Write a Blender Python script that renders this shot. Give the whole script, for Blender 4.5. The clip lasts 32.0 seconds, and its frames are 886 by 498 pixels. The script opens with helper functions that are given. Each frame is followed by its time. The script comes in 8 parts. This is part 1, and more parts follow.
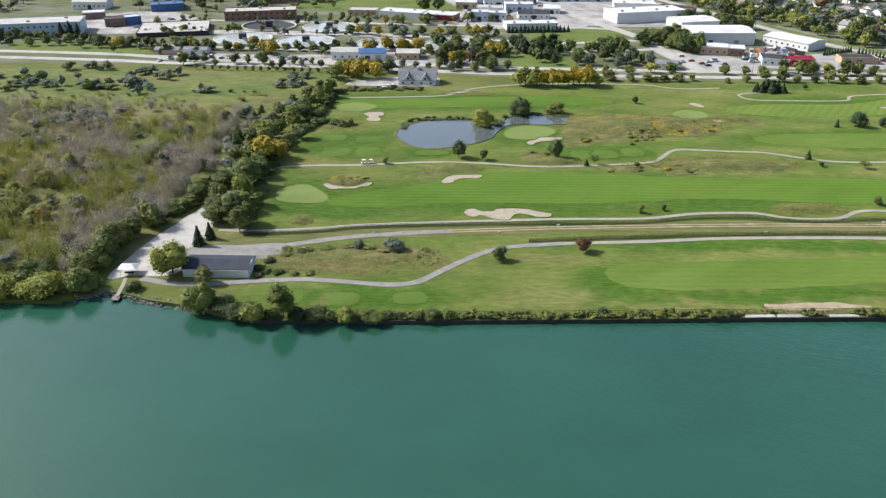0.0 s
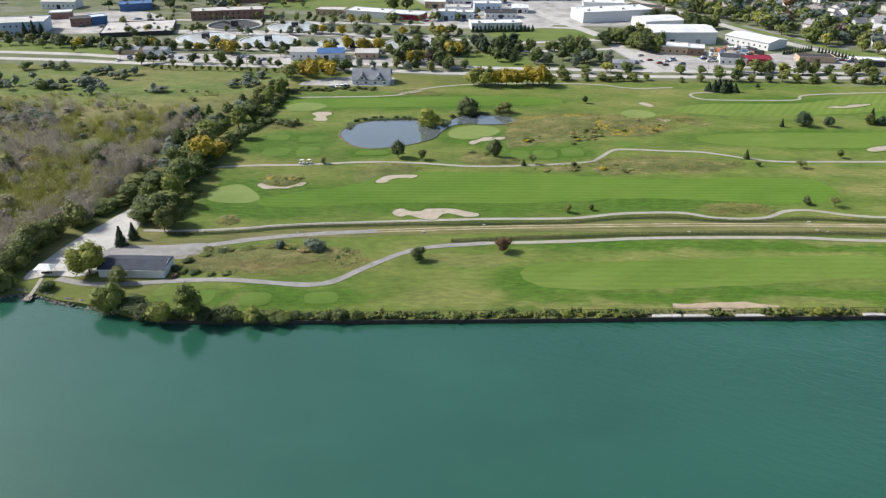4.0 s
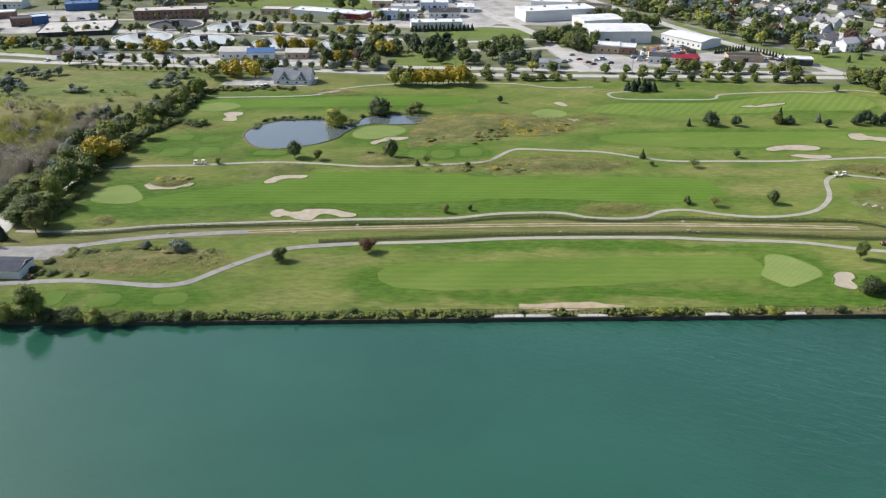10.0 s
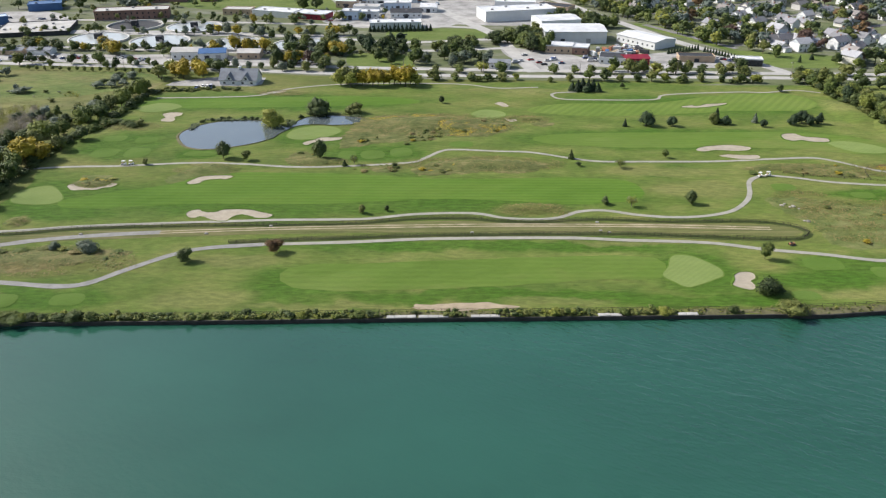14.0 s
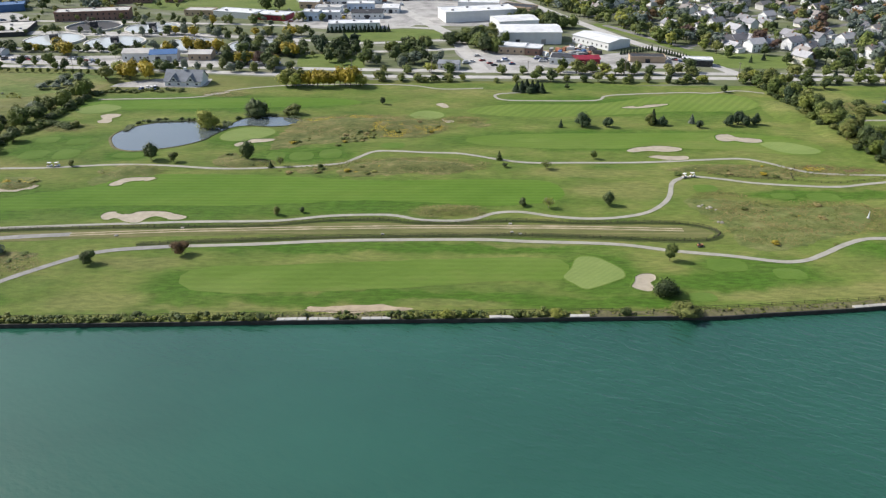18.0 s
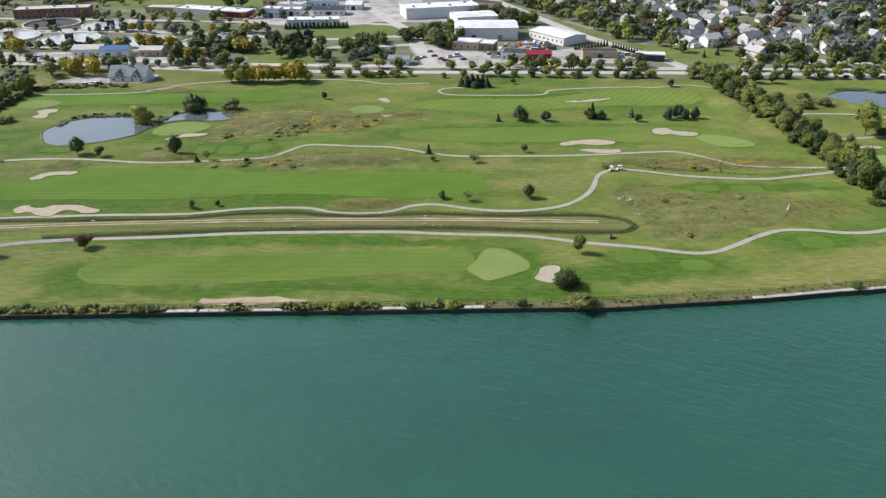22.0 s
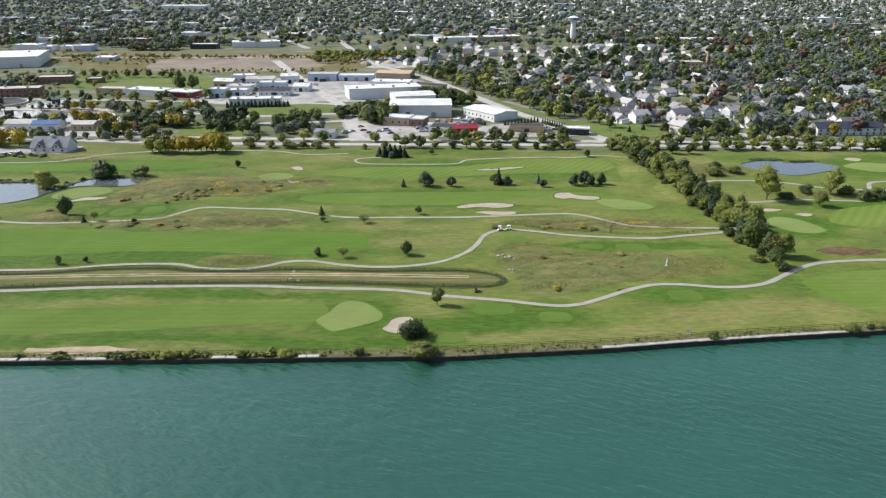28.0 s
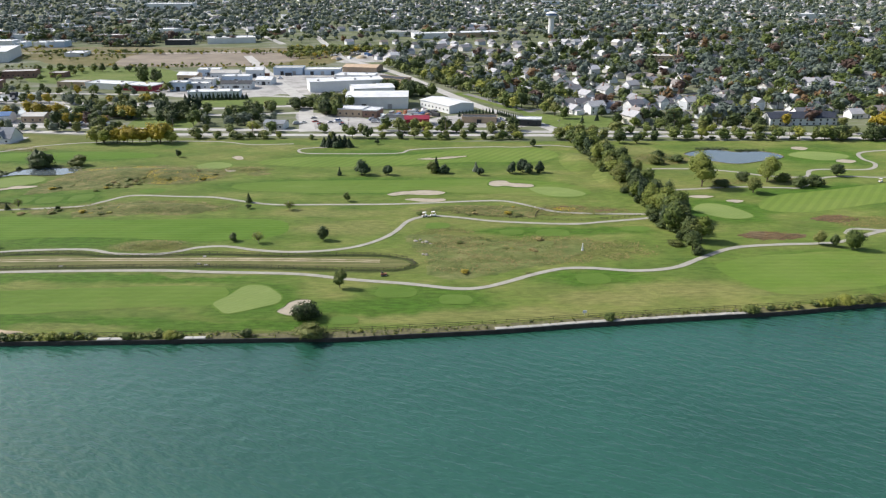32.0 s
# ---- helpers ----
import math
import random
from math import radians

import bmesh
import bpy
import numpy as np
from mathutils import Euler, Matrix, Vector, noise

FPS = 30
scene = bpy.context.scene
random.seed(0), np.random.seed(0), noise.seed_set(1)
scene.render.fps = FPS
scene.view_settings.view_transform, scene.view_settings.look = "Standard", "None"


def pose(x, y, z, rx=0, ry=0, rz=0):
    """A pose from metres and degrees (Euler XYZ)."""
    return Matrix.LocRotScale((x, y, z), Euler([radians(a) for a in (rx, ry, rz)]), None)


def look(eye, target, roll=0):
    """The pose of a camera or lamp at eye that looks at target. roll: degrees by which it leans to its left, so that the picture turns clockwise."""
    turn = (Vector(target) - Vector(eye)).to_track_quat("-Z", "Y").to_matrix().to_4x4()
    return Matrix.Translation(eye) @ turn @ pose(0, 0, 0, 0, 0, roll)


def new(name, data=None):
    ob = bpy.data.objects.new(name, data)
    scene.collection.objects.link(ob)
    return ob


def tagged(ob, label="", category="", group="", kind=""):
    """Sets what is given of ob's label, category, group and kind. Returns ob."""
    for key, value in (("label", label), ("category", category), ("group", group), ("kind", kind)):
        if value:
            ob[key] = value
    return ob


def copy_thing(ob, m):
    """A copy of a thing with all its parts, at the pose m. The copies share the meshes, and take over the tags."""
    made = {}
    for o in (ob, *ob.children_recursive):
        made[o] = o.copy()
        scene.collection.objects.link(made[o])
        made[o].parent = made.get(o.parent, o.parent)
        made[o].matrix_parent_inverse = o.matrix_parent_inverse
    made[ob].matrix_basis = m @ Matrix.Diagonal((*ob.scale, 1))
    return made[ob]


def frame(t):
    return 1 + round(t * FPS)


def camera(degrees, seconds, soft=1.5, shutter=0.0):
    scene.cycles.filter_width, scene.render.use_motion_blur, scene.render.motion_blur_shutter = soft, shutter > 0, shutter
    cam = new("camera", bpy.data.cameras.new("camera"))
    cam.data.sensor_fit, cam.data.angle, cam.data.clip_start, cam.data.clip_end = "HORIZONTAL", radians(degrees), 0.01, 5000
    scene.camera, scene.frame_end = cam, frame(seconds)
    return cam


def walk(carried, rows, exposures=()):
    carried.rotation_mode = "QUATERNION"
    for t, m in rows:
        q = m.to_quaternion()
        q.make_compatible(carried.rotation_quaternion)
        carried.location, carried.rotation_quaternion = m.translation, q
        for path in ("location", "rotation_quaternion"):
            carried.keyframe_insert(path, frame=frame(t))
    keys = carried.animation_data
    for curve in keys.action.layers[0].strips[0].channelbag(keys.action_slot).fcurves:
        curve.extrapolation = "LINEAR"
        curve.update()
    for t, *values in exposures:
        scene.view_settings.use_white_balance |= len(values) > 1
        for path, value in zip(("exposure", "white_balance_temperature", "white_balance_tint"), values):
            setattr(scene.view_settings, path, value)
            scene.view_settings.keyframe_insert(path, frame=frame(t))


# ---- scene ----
# camera and its flight along the far side of the river
cam = camera(59.8, 32.0, 1.25)
PATH = [
    (0, (0.99, 0.06, 119.53), (0.14, 178.51, 29.22), 0.27),
    (0.5, (4.13, 0.45, 119.45), (3.24, 178.90, 29.13), 0.27),
    (1, (7.39, 0.59, 119.46), (6.45, 179.03, 29.12), 0.26),
    (1.5, (10.76, 0.56, 119.53), (9.77, 178.98, 29.18), 0.26),
    (2, (14.17, 0.38, 119.67), (13.17, 178.79, 29.29), 0.25),
    (2.5, (17.60, 0.12, 119.86), (16.64, 178.51, 29.44), 0.25),
    (3, (21.06, -0.12, 120.07), (20.16, 178.24, 29.60), 0.25),
    (3.5, (24.58, -0.33, 120.28), (23.74, 177.99, 29.74), 0.24),
    (5.5, (39.58, -0.47, 120.79), (38.72, 177.74, 30.01), 0.15),
    (6, (43.39, -0.48, 120.83), (42.53, 177.71, 30.03), 0.13),
    (6.5, (47.22, -0.50, 120.86), (46.37, 177.69, 30.06), 0.10),
    (7, (51.07, -0.53, 120.89), (50.24, 177.67, 30.09), 0.08),
    (7.5, (54.94, -0.54, 120.93), (54.14, 177.65, 30.12), 0.08),
    (8, (58.82, -0.51, 120.99), (58.05, 177.67, 30.16), 0.09),
    (8.5, (62.72, -0.45, 121.07), (61.98, 177.71, 30.21), 0.10),
    (9, (66.64, -0.38, 121.19), (65.93, 177.76, 30.28), 0.12),
    (9.5, (70.56, -0.33, 121.32), (69.88, 177.79, 30.37), 0.13),
    (10, (74.49, -0.31, 121.46), (73.83, 177.79, 30.46), 0.14),
    (10.5, (78.40, -0.30, 121.58), (77.78, 177.78, 30.55), 0.15),
    (11, (82.32, -0.30, 121.68), (81.73, 177.77, 30.63), 0.15),
    (11.5, (86.23, -0.30, 121.77), (85.69, 177.76, 30.70), 0.15),
    (12, (90.16, -0.33, 121.82), (89.67, 177.74, 30.76), 0.14),
    (12.5, (94.13, -0.38, 121.86), (93.66, 177.69, 30.81), 0.13),
    (13, (98.14, -0.45, 121.90), (97.66, 177.63, 30.86), 0.12),
    (13.5, (102.16, -0.51, 121.97), (101.68, 177.57, 30.92), 0.12),
    (14, (106.19, -0.52, 122.06), (105.71, 177.54, 30.99), 0.13),
    (14.5, (110.23, -0.49, 122.16), (109.76, 177.57, 31.07), 0.13),
    (16.5, (126.61, -0.14, 122.54), (126.12, 177.91, 31.43), 0.10),
    (17, (130.66, -0.06, 122.54), (130.16, 177.99, 31.45), 0.09),
    (17.5, (134.68, 0.04, 122.52), (134.17, 178.10, 31.44), 0.07),
    (18, (138.63, 0.18, 122.49), (138.14, 178.24, 31.43), 0.06),
    (18.5, (142.54, 0.33, 122.46), (142.07, 178.41, 31.41), 0.06),
    (19, (146.42, 0.48, 122.41), (145.97, 178.56, 31.37), 0.05),
    (19.5, (150.32, 0.61, 122.29), (149.89, 178.70, 31.27), 0.04),
    (20, (154.24, 0.71, 122.04), (153.82, 178.81, 31.05), 0.02),
    (20.5, (158.20, 0.81, 121.56), (157.78, 178.93, 30.59), -0.00),
    (21, (162.18, 0.95, 120.77), (161.76, 179.09, 29.84), -0.03),
    (21.5, (166.19, 1.15, 119.70), (165.75, 179.31, 28.83), -0.06),
    (22, (170.21, 1.41, 118.46), (169.73, 179.61, 27.65), -0.08),
    (22.5, (174.21, 1.71, 117.16), (173.71, 179.94, 26.43), -0.09),
    (23, (178.16, 1.98, 115.88), (177.67, 180.25, 25.23), -0.09),
    (23.5, (182.07, 2.15, 114.62), (181.62, 180.46, 24.04), -0.08),
    (24, (185.94, 2.17, 113.30), (185.55, 181.50, 24.74), -0.06),
    (24.5, (189.81, 2.03, 111.87), (189.46, 185.48, 32.20), -0.04),
    (25, (193.68, 1.85, 110.39), (193.36, 189.18, 40.33), -0.02),
    (25.5, (197.56, 1.70, 108.94), (197.26, 189.57, 40.35), -0.02),
    (27.5, (213.02, 1.93, 104.37), (212.92, 189.82, 35.72), 0.00),
    (28, (216.82, 2.07, 103.20), (216.80, 189.96, 34.52), 0.01),
    (28.5, (220.63, 2.21, 101.99), (220.69, 190.11, 33.30), 0.01),
    (29, (224.46, 2.32, 100.72), (224.57, 190.23, 32.03), 0.01),
    (29.5, (228.32, 2.37, 99.49), (228.49, 190.29, 30.81), 0.01),
    (30, (232.21, 2.37, 98.42), (232.43, 190.32, 29.75), 0.00),
    (30.5, (236.12, 2.37, 97.58), (236.38, 190.33, 28.94), -0.00),
    (31, (240.06, 2.38, 97.06), (240.32, 190.35, 28.41), -0.02),
    (31.5, (243.99, 2.42, 96.86), (244.24, 190.40, 28.21), -0.05),
    (32, (247.90, 2.48, 97.01), (248.11, 190.47, 28.34), -0.09),
]
# the clip's camera darkens a little on the way
EXPOSURES = [(0, 0.25), (6, 0.21), (13, 0.16), (20, 0.13), (25, 0.15), (32, 0.20)]
walk(cam, [(t, look(eye, target, roll)) for t, eye, target, roll in PATH], EXPOSURES)

# ---- world, sun, exposure ----
SUN_FROM = Vector((-0.92, 0.28, 0.80)).normalized()
elev, azim = math.asin(SUN_FROM.z), math.atan2(SUN_FROM.x, SUN_FROM.y)
world = bpy.data.worlds.new("sky")
scene.world = world
world.use_nodes = True
sky = world.node_tree.nodes.new("ShaderNodeTexSky")
sky.sky_type, sky.sun_disc = "NISHITA", False
sky.sun_elevation, sky.sun_rotation = elev, azim
sky.dust_density, sky.ozone_density = 2.5, 0.8
back = world.node_tree.nodes["Background"]
back.inputs["Strength"].default_value = 0.14
world.node_tree.links.new(sky.outputs[0], back.inputs["Color"])
sun = new("sun", bpy.data.lights.new("sun", "SUN"))
sun.data.energy, sun.data.angle, sun.data.color = 5.0, radians(0.53), (1.0, 0.965, 0.915)
sun.matrix_world = look(SUN_FROM * 900, (0, 0, 0))
scene.view_settings.exposure = 0.17


# ---- materials ----
def mat_new(name):
    m = bpy.data.materials.new(name)
    m.use_nodes = True
    return m, m.node_tree.nodes, m.node_tree.links, m.node_tree.nodes["Principled BSDF"]


def noise_node(n, l, scale, detail=4.0, rough=0.55, stretch=None):
    co = n.new("ShaderNodeNewGeometry")
    t = n.new("ShaderNodeTexNoise")
    t.inputs["Scale"].default_value = scale
    t.inputs["Detail"].default_value = detail
    t.inputs["Roughness"].default_value = rough
    src = co.outputs["Position"]
    if stretch:
        mp = n.new("ShaderNodeMapping")
        mp.inputs["Scale"].default_value = stretch
        l.new(src, mp.inputs["Vector"])
        src = mp.outputs[0]
    l.new(src, t.inputs["Vector"])
    return t.outputs["Fac"]


def ramp(n, l, fac, stops):
    r = n.new("ShaderNodeValToRGB")
    while len(r.color_ramp.elements) < len(stops):
        r.color_ramp.elements.new(0.5)
    for e, (p, c) in zip(r.color_ramp.elements, stops):
        e.position, e.color = p, (*c, 1)
    l.new(fac, r.inputs["Fac"])
    return r.outputs["Color"]


def mix(n, l, fac, a, b, mode="MIX"):
    m = n.new("ShaderNodeMix")
    m.data_type, m.blend_type = "RGBA", mode
    for sock, v in ((m.inputs["Factor"], fac), (m.inputs["A"], a), (m.inputs["B"], b)):
        if isinstance(v, (int, float)):
            sock.default_value = v
        elif isinstance(v, tuple):
            sock.default_value = (*v, 1)
        else:
            l.new(v, sock)
    for s in m.inputs:
        if s.type == "RGBA" and s.name in ("A", "B"):
            v = a if s.name == "A" else b
            if isinstance(v, tuple):
                s.default_value = (*v, 1)
            elif not isinstance(v, (int, float)):
                l.new(v, s)
    return [o for o in m.outputs if o.type == "RGBA"][0]


def bump(n, l, p, height, strength, distance):
    b = n.new("ShaderNodeBump")
    b.inputs["Strength"].default_value, b.inputs["Distance"].default_value = strength, distance
    l.new(height, b.inputs["Height"])
    l.new(b.outputs[0], p.inputs["Normal"])


def soft_patches(n, l, spots, wander=7.0):
    """How far a place lies inside any of the soft-edged ovals (x, y, rx, ry): worn, dry or lush areas of turf."""
    geo = n.new("ShaderNodeNewGeometry")
    nz = n.new("ShaderNodeTexNoise")
    nz.inputs["Scale"].default_value, nz.inputs["Detail"].default_value = 0.09, 5
    l.new(geo.outputs["Position"], nz.inputs["Vector"])
    off = n.new("ShaderNodeVectorMath")
    off.operation = "MULTIPLY_ADD"
    l.new(nz.outputs["Color"], off.inputs[0])
    off.inputs[1].default_value = (wander * 2, wander * 2, 0)
    l.new(geo.outputs["Position"], off.inputs[2])
    best = None
    for x, y, rx, ry in spots:
        d = n.new("ShaderNodeVectorMath")
        d.operation = "MULTIPLY_ADD"
        l.new(off.outputs[0], d.inputs[0])
        d.inputs[1].default_value = (1 / rx, 1 / ry, 0)
        d.inputs[2].default_value = (-(x + wander) / rx, -(y + wander) / ry, 0)
        ln = n.new("ShaderNodeVectorMath")
        ln.operation = "LENGTH"
        l.new(d.outputs[0], ln.inputs[0])
        if best is None:
            best = ln.outputs["Value"]
        else:
            mn = n.new("ShaderNodeMath")
            mn.operation = "MINIMUM"
            l.new(best, mn.inputs[0])
            l.new(ln.outputs["Value"], mn.inputs[1])
            best = mn.outputs[0]
    mr = n.new("ShaderNodeMapRange")
    mr.interpolation_type = "SMOOTHSTEP"
    mr.inputs["From Min"].default_value, mr.inputs["From Max"].default_value = 0.55, 1.2
    mr.inputs["To Min"].default_value, mr.inputs["To Max"].default_value = 1.0, 0.0
    l.new(best, mr.inputs["Value"])
    return mr.outputs[0]


def turf(name, dark, mid, light, big=0.03, fine=0.9, stripes=None, dry=None, patches=(), grain=0.16, stretch=(0.7, 1.2, 1), relief=9.0):
    """Grass seen from the air: mottling at several scales, optional mowing stripes (period, angle, weight), dry spells and soft patches (ovals, colour)."""
    cool = lambda c: (c[0], c[1], c[2] * 1.2)
    dark, mid, light = cool(dark), cool(mid), cool(light)
    m, n, l, p = mat_new(name)
    a = noise_node(n, l, big, 6, 0.6, stretch)
    b = noise_node(n, l, fine, 4, 0.65, (0.4, 1.15, 1))
    b2 = noise_node(n, l, 3.5, 2)
    col = ramp(n, l, a, [(0.28, dark), (0.5, mid), (0.74, light)])
    if dry:
        c = noise_node(n, l, 0.014, 7, 0.66, (0.7, 1.5, 1))
        fac = ramp(n, l, c, [(dry[1] - 0.06, (0, 0, 0)), (dry[1] + 0.2, (0.9, 0.9, 0.9))])
        col = mix(n, l, fac, col, dry[0])
    for spots, shade, weight in patches:
        f = soft_patches(n, l, spots)
        k = n.new("ShaderNodeMath")
        k.operation = "MULTIPLY"
        l.new(f, k.inputs[0])
        k.inputs[1].default_value = weight
        tone = ramp(n, l, b, [(0.3, tuple(v * 0.88 for v in shade)), (0.7, tuple(v * 1.13 for v in shade))])
        col = mix(n, l, k.outputs[0], col, tone)
    if stripes:
        co = n.new("ShaderNodeNewGeometry")
        mp = n.new("ShaderNodeMapping")
        mp.inputs["Rotation"].default_value = (0, 0, radians(stripes[1]))
        l.new(co.outputs["Position"], mp.inputs["Vector"])
        w = n.new("ShaderNodeTexWave")
        w.inputs["Scale"].default_value = 0.314 / stripes[0]
        w.inputs["Distortion"].default_value = 1.6
        w.inputs["Detail"].default_value = 2
        w.inputs["Detail Scale"].default_value = 0.14
        l.new(mp.outputs[0], w.inputs["Vector"])
        s = ramp(n, l, w.outputs["Fac"], [(0.3, (0.86, 0.88, 0.85)), (0.7, (1.1, 1.09, 1.05))])
        col = mix(n, l, stripes[2], col, mix(n, l, 1.0, col, s, "MULTIPLY"))
    g1 = ramp(n, l, b, [(0.25, (1 - grain,) * 3), (0.75, (1 + grain,) * 3)])
    g2 = ramp(n, l, b2, [(0.25, (1 - grain,) * 3), (0.75, (1 + grain,) * 3)])
    col = mix(n, l, 1.0, mix(n, l, 1.0, col, g1, "MULTIPLY"), g2, "MULTIPLY")
    l.new(col, p.inputs["Base Color"])
    p.inputs["Roughness"].default_value = 0.9
    p.inputs["Specular IOR Level"].default_value = 0.14
    p.inputs["Diffuse Roughness"].default_value = 0.22
    roll = noise_node(n, l, 0.05, 3, 0.5, (0.8, 1.2, 1))
    hsum = n.new("ShaderNodeMath")
    hsum.operation = "MULTIPLY_ADD"
    l.new(roll, hsum.inputs[0])
    hsum.inputs[1].default_value = relief
    l.new(b, hsum.inputs[2])
    bump(n, l, p, hsum.outputs[0], 0.6, 0.35)
    return m


def plain(name, col, vary=0.25, scale=0.3, rough=0.8, fine=4.0, metal=0.0, stretch=None, spec=0.3, per_island=0.0):
    """Painted, paved or built surface: the colour with stains at two scales."""
    m, n, l, p = mat_new(name)
    lo, hi = tuple(c * (1 - vary) for c in col), tuple(min(1, c * (1 + vary)) for c in col)
    a = noise_node(n, l, scale, 5, 0.6, stretch)
    b = noise_node(n, l, fine, 3)
    base = ramp(n, l, a, [(0.3, lo), (0.5, col), (0.72, hi)])
    g = ramp(n, l, b, [(0.2, (1 - vary * 0.5,) * 3), (0.8, (1 + vary * 0.4,) * 3)])
    colr = mix(n, l, 1.0, base, g, "MULTIPLY")
    l.new(colr, p.inputs["Base Color"])
    p.inputs["Roughness"].default_value, p.inputs["Metallic"].default_value = rough, metal
    p.inputs["Specular IOR Level"].default_value = spec
    bump(n, l, p, b, 0.2, 0.03)
    return m


def leaves(name, dark, mid, light, translucent=0.14):
    m, n, l, p = mat_new(name)
    gi = n.new("ShaderNodeNewGeometry")
    oi = n.new("ShaderNodeObjectInfo")
    a = noise_node(n, l, 0.45, 3)
    add = n.new("ShaderNodeMath")
    add.operation = "MULTIPLY_ADD"
    l.new(gi.outputs["Random Per Island"], add.inputs[0])
    add.inputs[1].default_value = 0.26
    l.new(a, add.inputs[2])
    sub = n.new("ShaderNodeMath")
    sub.operation = "MULTIPLY_ADD"
    l.new(oi.outputs["Random"], sub.inputs[0])
    sub.inputs[1].default_value = 0.34
    l.new(add.outputs[0], sub.inputs[2])
    # dark stop scaled down, putting deeper crown shade into the leaf colour
    col = ramp(n, l, sub.outputs[0], [(0.36, tuple(0.72 * v for v in dark)), (0.66, mid), (0.98, light)])
    l.new(col, p.inputs["Base Color"])
    p.inputs["Roughness"].default_value = 0.65
    p.inputs["Specular IOR Level"].default_value = 0.25
    tr = n.new("ShaderNodeBsdfTranslucent")
    l.new(col, tr.inputs["Color"])
    mx = n.new("ShaderNodeMixShader")
    mx.inputs[0].default_value = translucent
    l.new(p.outputs[0], mx.inputs[1])
    l.new(tr.outputs[0], mx.inputs[2])
    l.new(mx.outputs[0], n["Material Output"].inputs["Surface"])
    return m


def tinted(name, colours, rough=0.75, by="object"):
    """One paint in several shades, chosen by the object's or the island's random number."""
    m, n, l, p = mat_new(name)
    src = n.new("ShaderNodeObjectInfo").outputs["Random"] if by == "object" else n.new("ShaderNodeNewGeometry").outputs["Random Per Island"]
    r = n.new("ShaderNodeValToRGB")
    r.color_ramp.interpolation = "CONSTANT"
    while len(r.color_ramp.elements) < len(colours):
        r.color_ramp.elements.new(0.5)
    for k, (e, c) in enumerate(zip(r.color_ramp.elements, colours)):
        e.position, e.color = k / len(colours), (*c, 1)
    l.new(src, r.inputs["Fac"])
    b = noise_node(n, l, 0.9, 4)
    g = ramp(n, l, b, [(0.25, (0.8, 0.8, 0.8)), (0.75, (1.12, 1.12, 1.12))])
    l.new(mix(n, l, 1.0, r.outputs["Color"], g, "MULTIPLY"), p.inputs["Base Color"])
    p.inputs["Roughness"].default_value = rough
    return m


M = {}
LUSH = [(190, 222, 19, 17), (60, 214, 22, 14), (225, 216, 24, 9), (185, 204, 36, 5), (120, 206, 75, 5), (120, 240, 80, 5), (243, 225, 26, 11), (300, 240, 22, 9), (-22, 203, 32, 8), (-57, 285, 18, 18), (-42, 268, 26, 8), (60, 284, 130, 24), (-45, 343, 26, 22), (-6, 333, 14, 8),
        (74, 335, 28, 13), (41, 360, 22, 18), (15, 415, 85, 18), (225, 355, 88, 19), (235, 412, 80, 22), (368, 314, 24, 20), (440, 340, 60, 20), (400, 250, 60, 22), (454, 415, 32, 20), (292, 288, 44, 6)]
DRY = [(30, 204, 18, 7), (246, 208, 28, 5), (272, 211, 22, 4), (330, 230, 28, 7), (140, 203, 20, 2.6), (-36, 202, 3.5, 5.5), (36, 229, 18, 5), (210, 292, 24, 12), (200, 312, 30, 7), (82, 199, 44, 2.6), (322, 408, 12, 16), (150, 442, 45, 5),
       (0, 440, 30, 7), (300, 222, 18, 6), (178, 244, 40, 2.6), (210, 257, 30, 5), (356, 430, 14, 14), (480, 300, 40, 12)]
SCRUB = [(258, 252.5, 17, 10), (-30, 228, 34, 11), (100, 377, 44, 19), (125, 321, 35, 10), (282, 267, 44, 15), (250, 280, 14, 12), (284, 315, 44, 8), (141, 271, 16, 6.5), (3, 313, 15, 7), (-53, 259, 4.5, 5), (50, 323, 14, 6), (-40, 296, 9, 5), (12, 434, 15, 6), (148, 386, 13, 7), (82, 318, 13, 3.5),
         (366, 408, 16, 14), (-52, 372, 16, 7), (386, 362, 12, 6), (418, 362, 14, 6), (424, 298, 18, 8)]
M["rough"] = turf("rough_grass", (0.075, 0.098, 0.020), (0.118, 0.142, 0.030), (0.175, 0.170, 0.052), 0.022, 0.5, dry=((0.23, 0.20, 0.085), 0.58))
M["golf"] = turf("golf_rough", (0.060, 0.107, 0.016), (0.112, 0.155, 0.027), (0.192, 0.200, 0.053), 0.045, 0.6, grain=0.3, dry=((0.190, 0.178, 0.062), 0.56),
                 patches=((LUSH, (0.047, 0.112, 0.010), 0.8), (DRY, (0.205, 0.190, 0.075), 0.42), (SCRUB, (0.130, 0.140, 0.040), 0.85)))
M["deep"] = turf("lip_grass", (0.058, 0.118, 0.017), (0.078, 0.145, 0.021), (0.10, 0.160, 0.028), 0.03, 0.7)
M["verge"] = turf("uncut_verge", (0.040, 0.062, 0.014), (0.066, 0.086, 0.022), (0.115, 0.120, 0.040), 0.12, 0.8, stretch=(0.3, 1.4, 1), grain=0.25)
M["fairway"] = turf("fairway_grass", (0.074, 0.146, 0.014), (0.093, 0.169, 0.019), (0.118, 0.185, 0.026), 0.025, 0.8, stripes=(2.9, 90, 0.55), grain=0.08)
M["fairway_plain"] = turf("fairway_grass_plain", (0.088, 0.150, 0.019), (0.106, 0.170, 0.024), (0.132, 0.184, 0.035), 0.022, 0.6, stripes=(3.2, 90, 0.3), grain=0.09, dry=((0.19, 0.19, 0.065), 0.58))
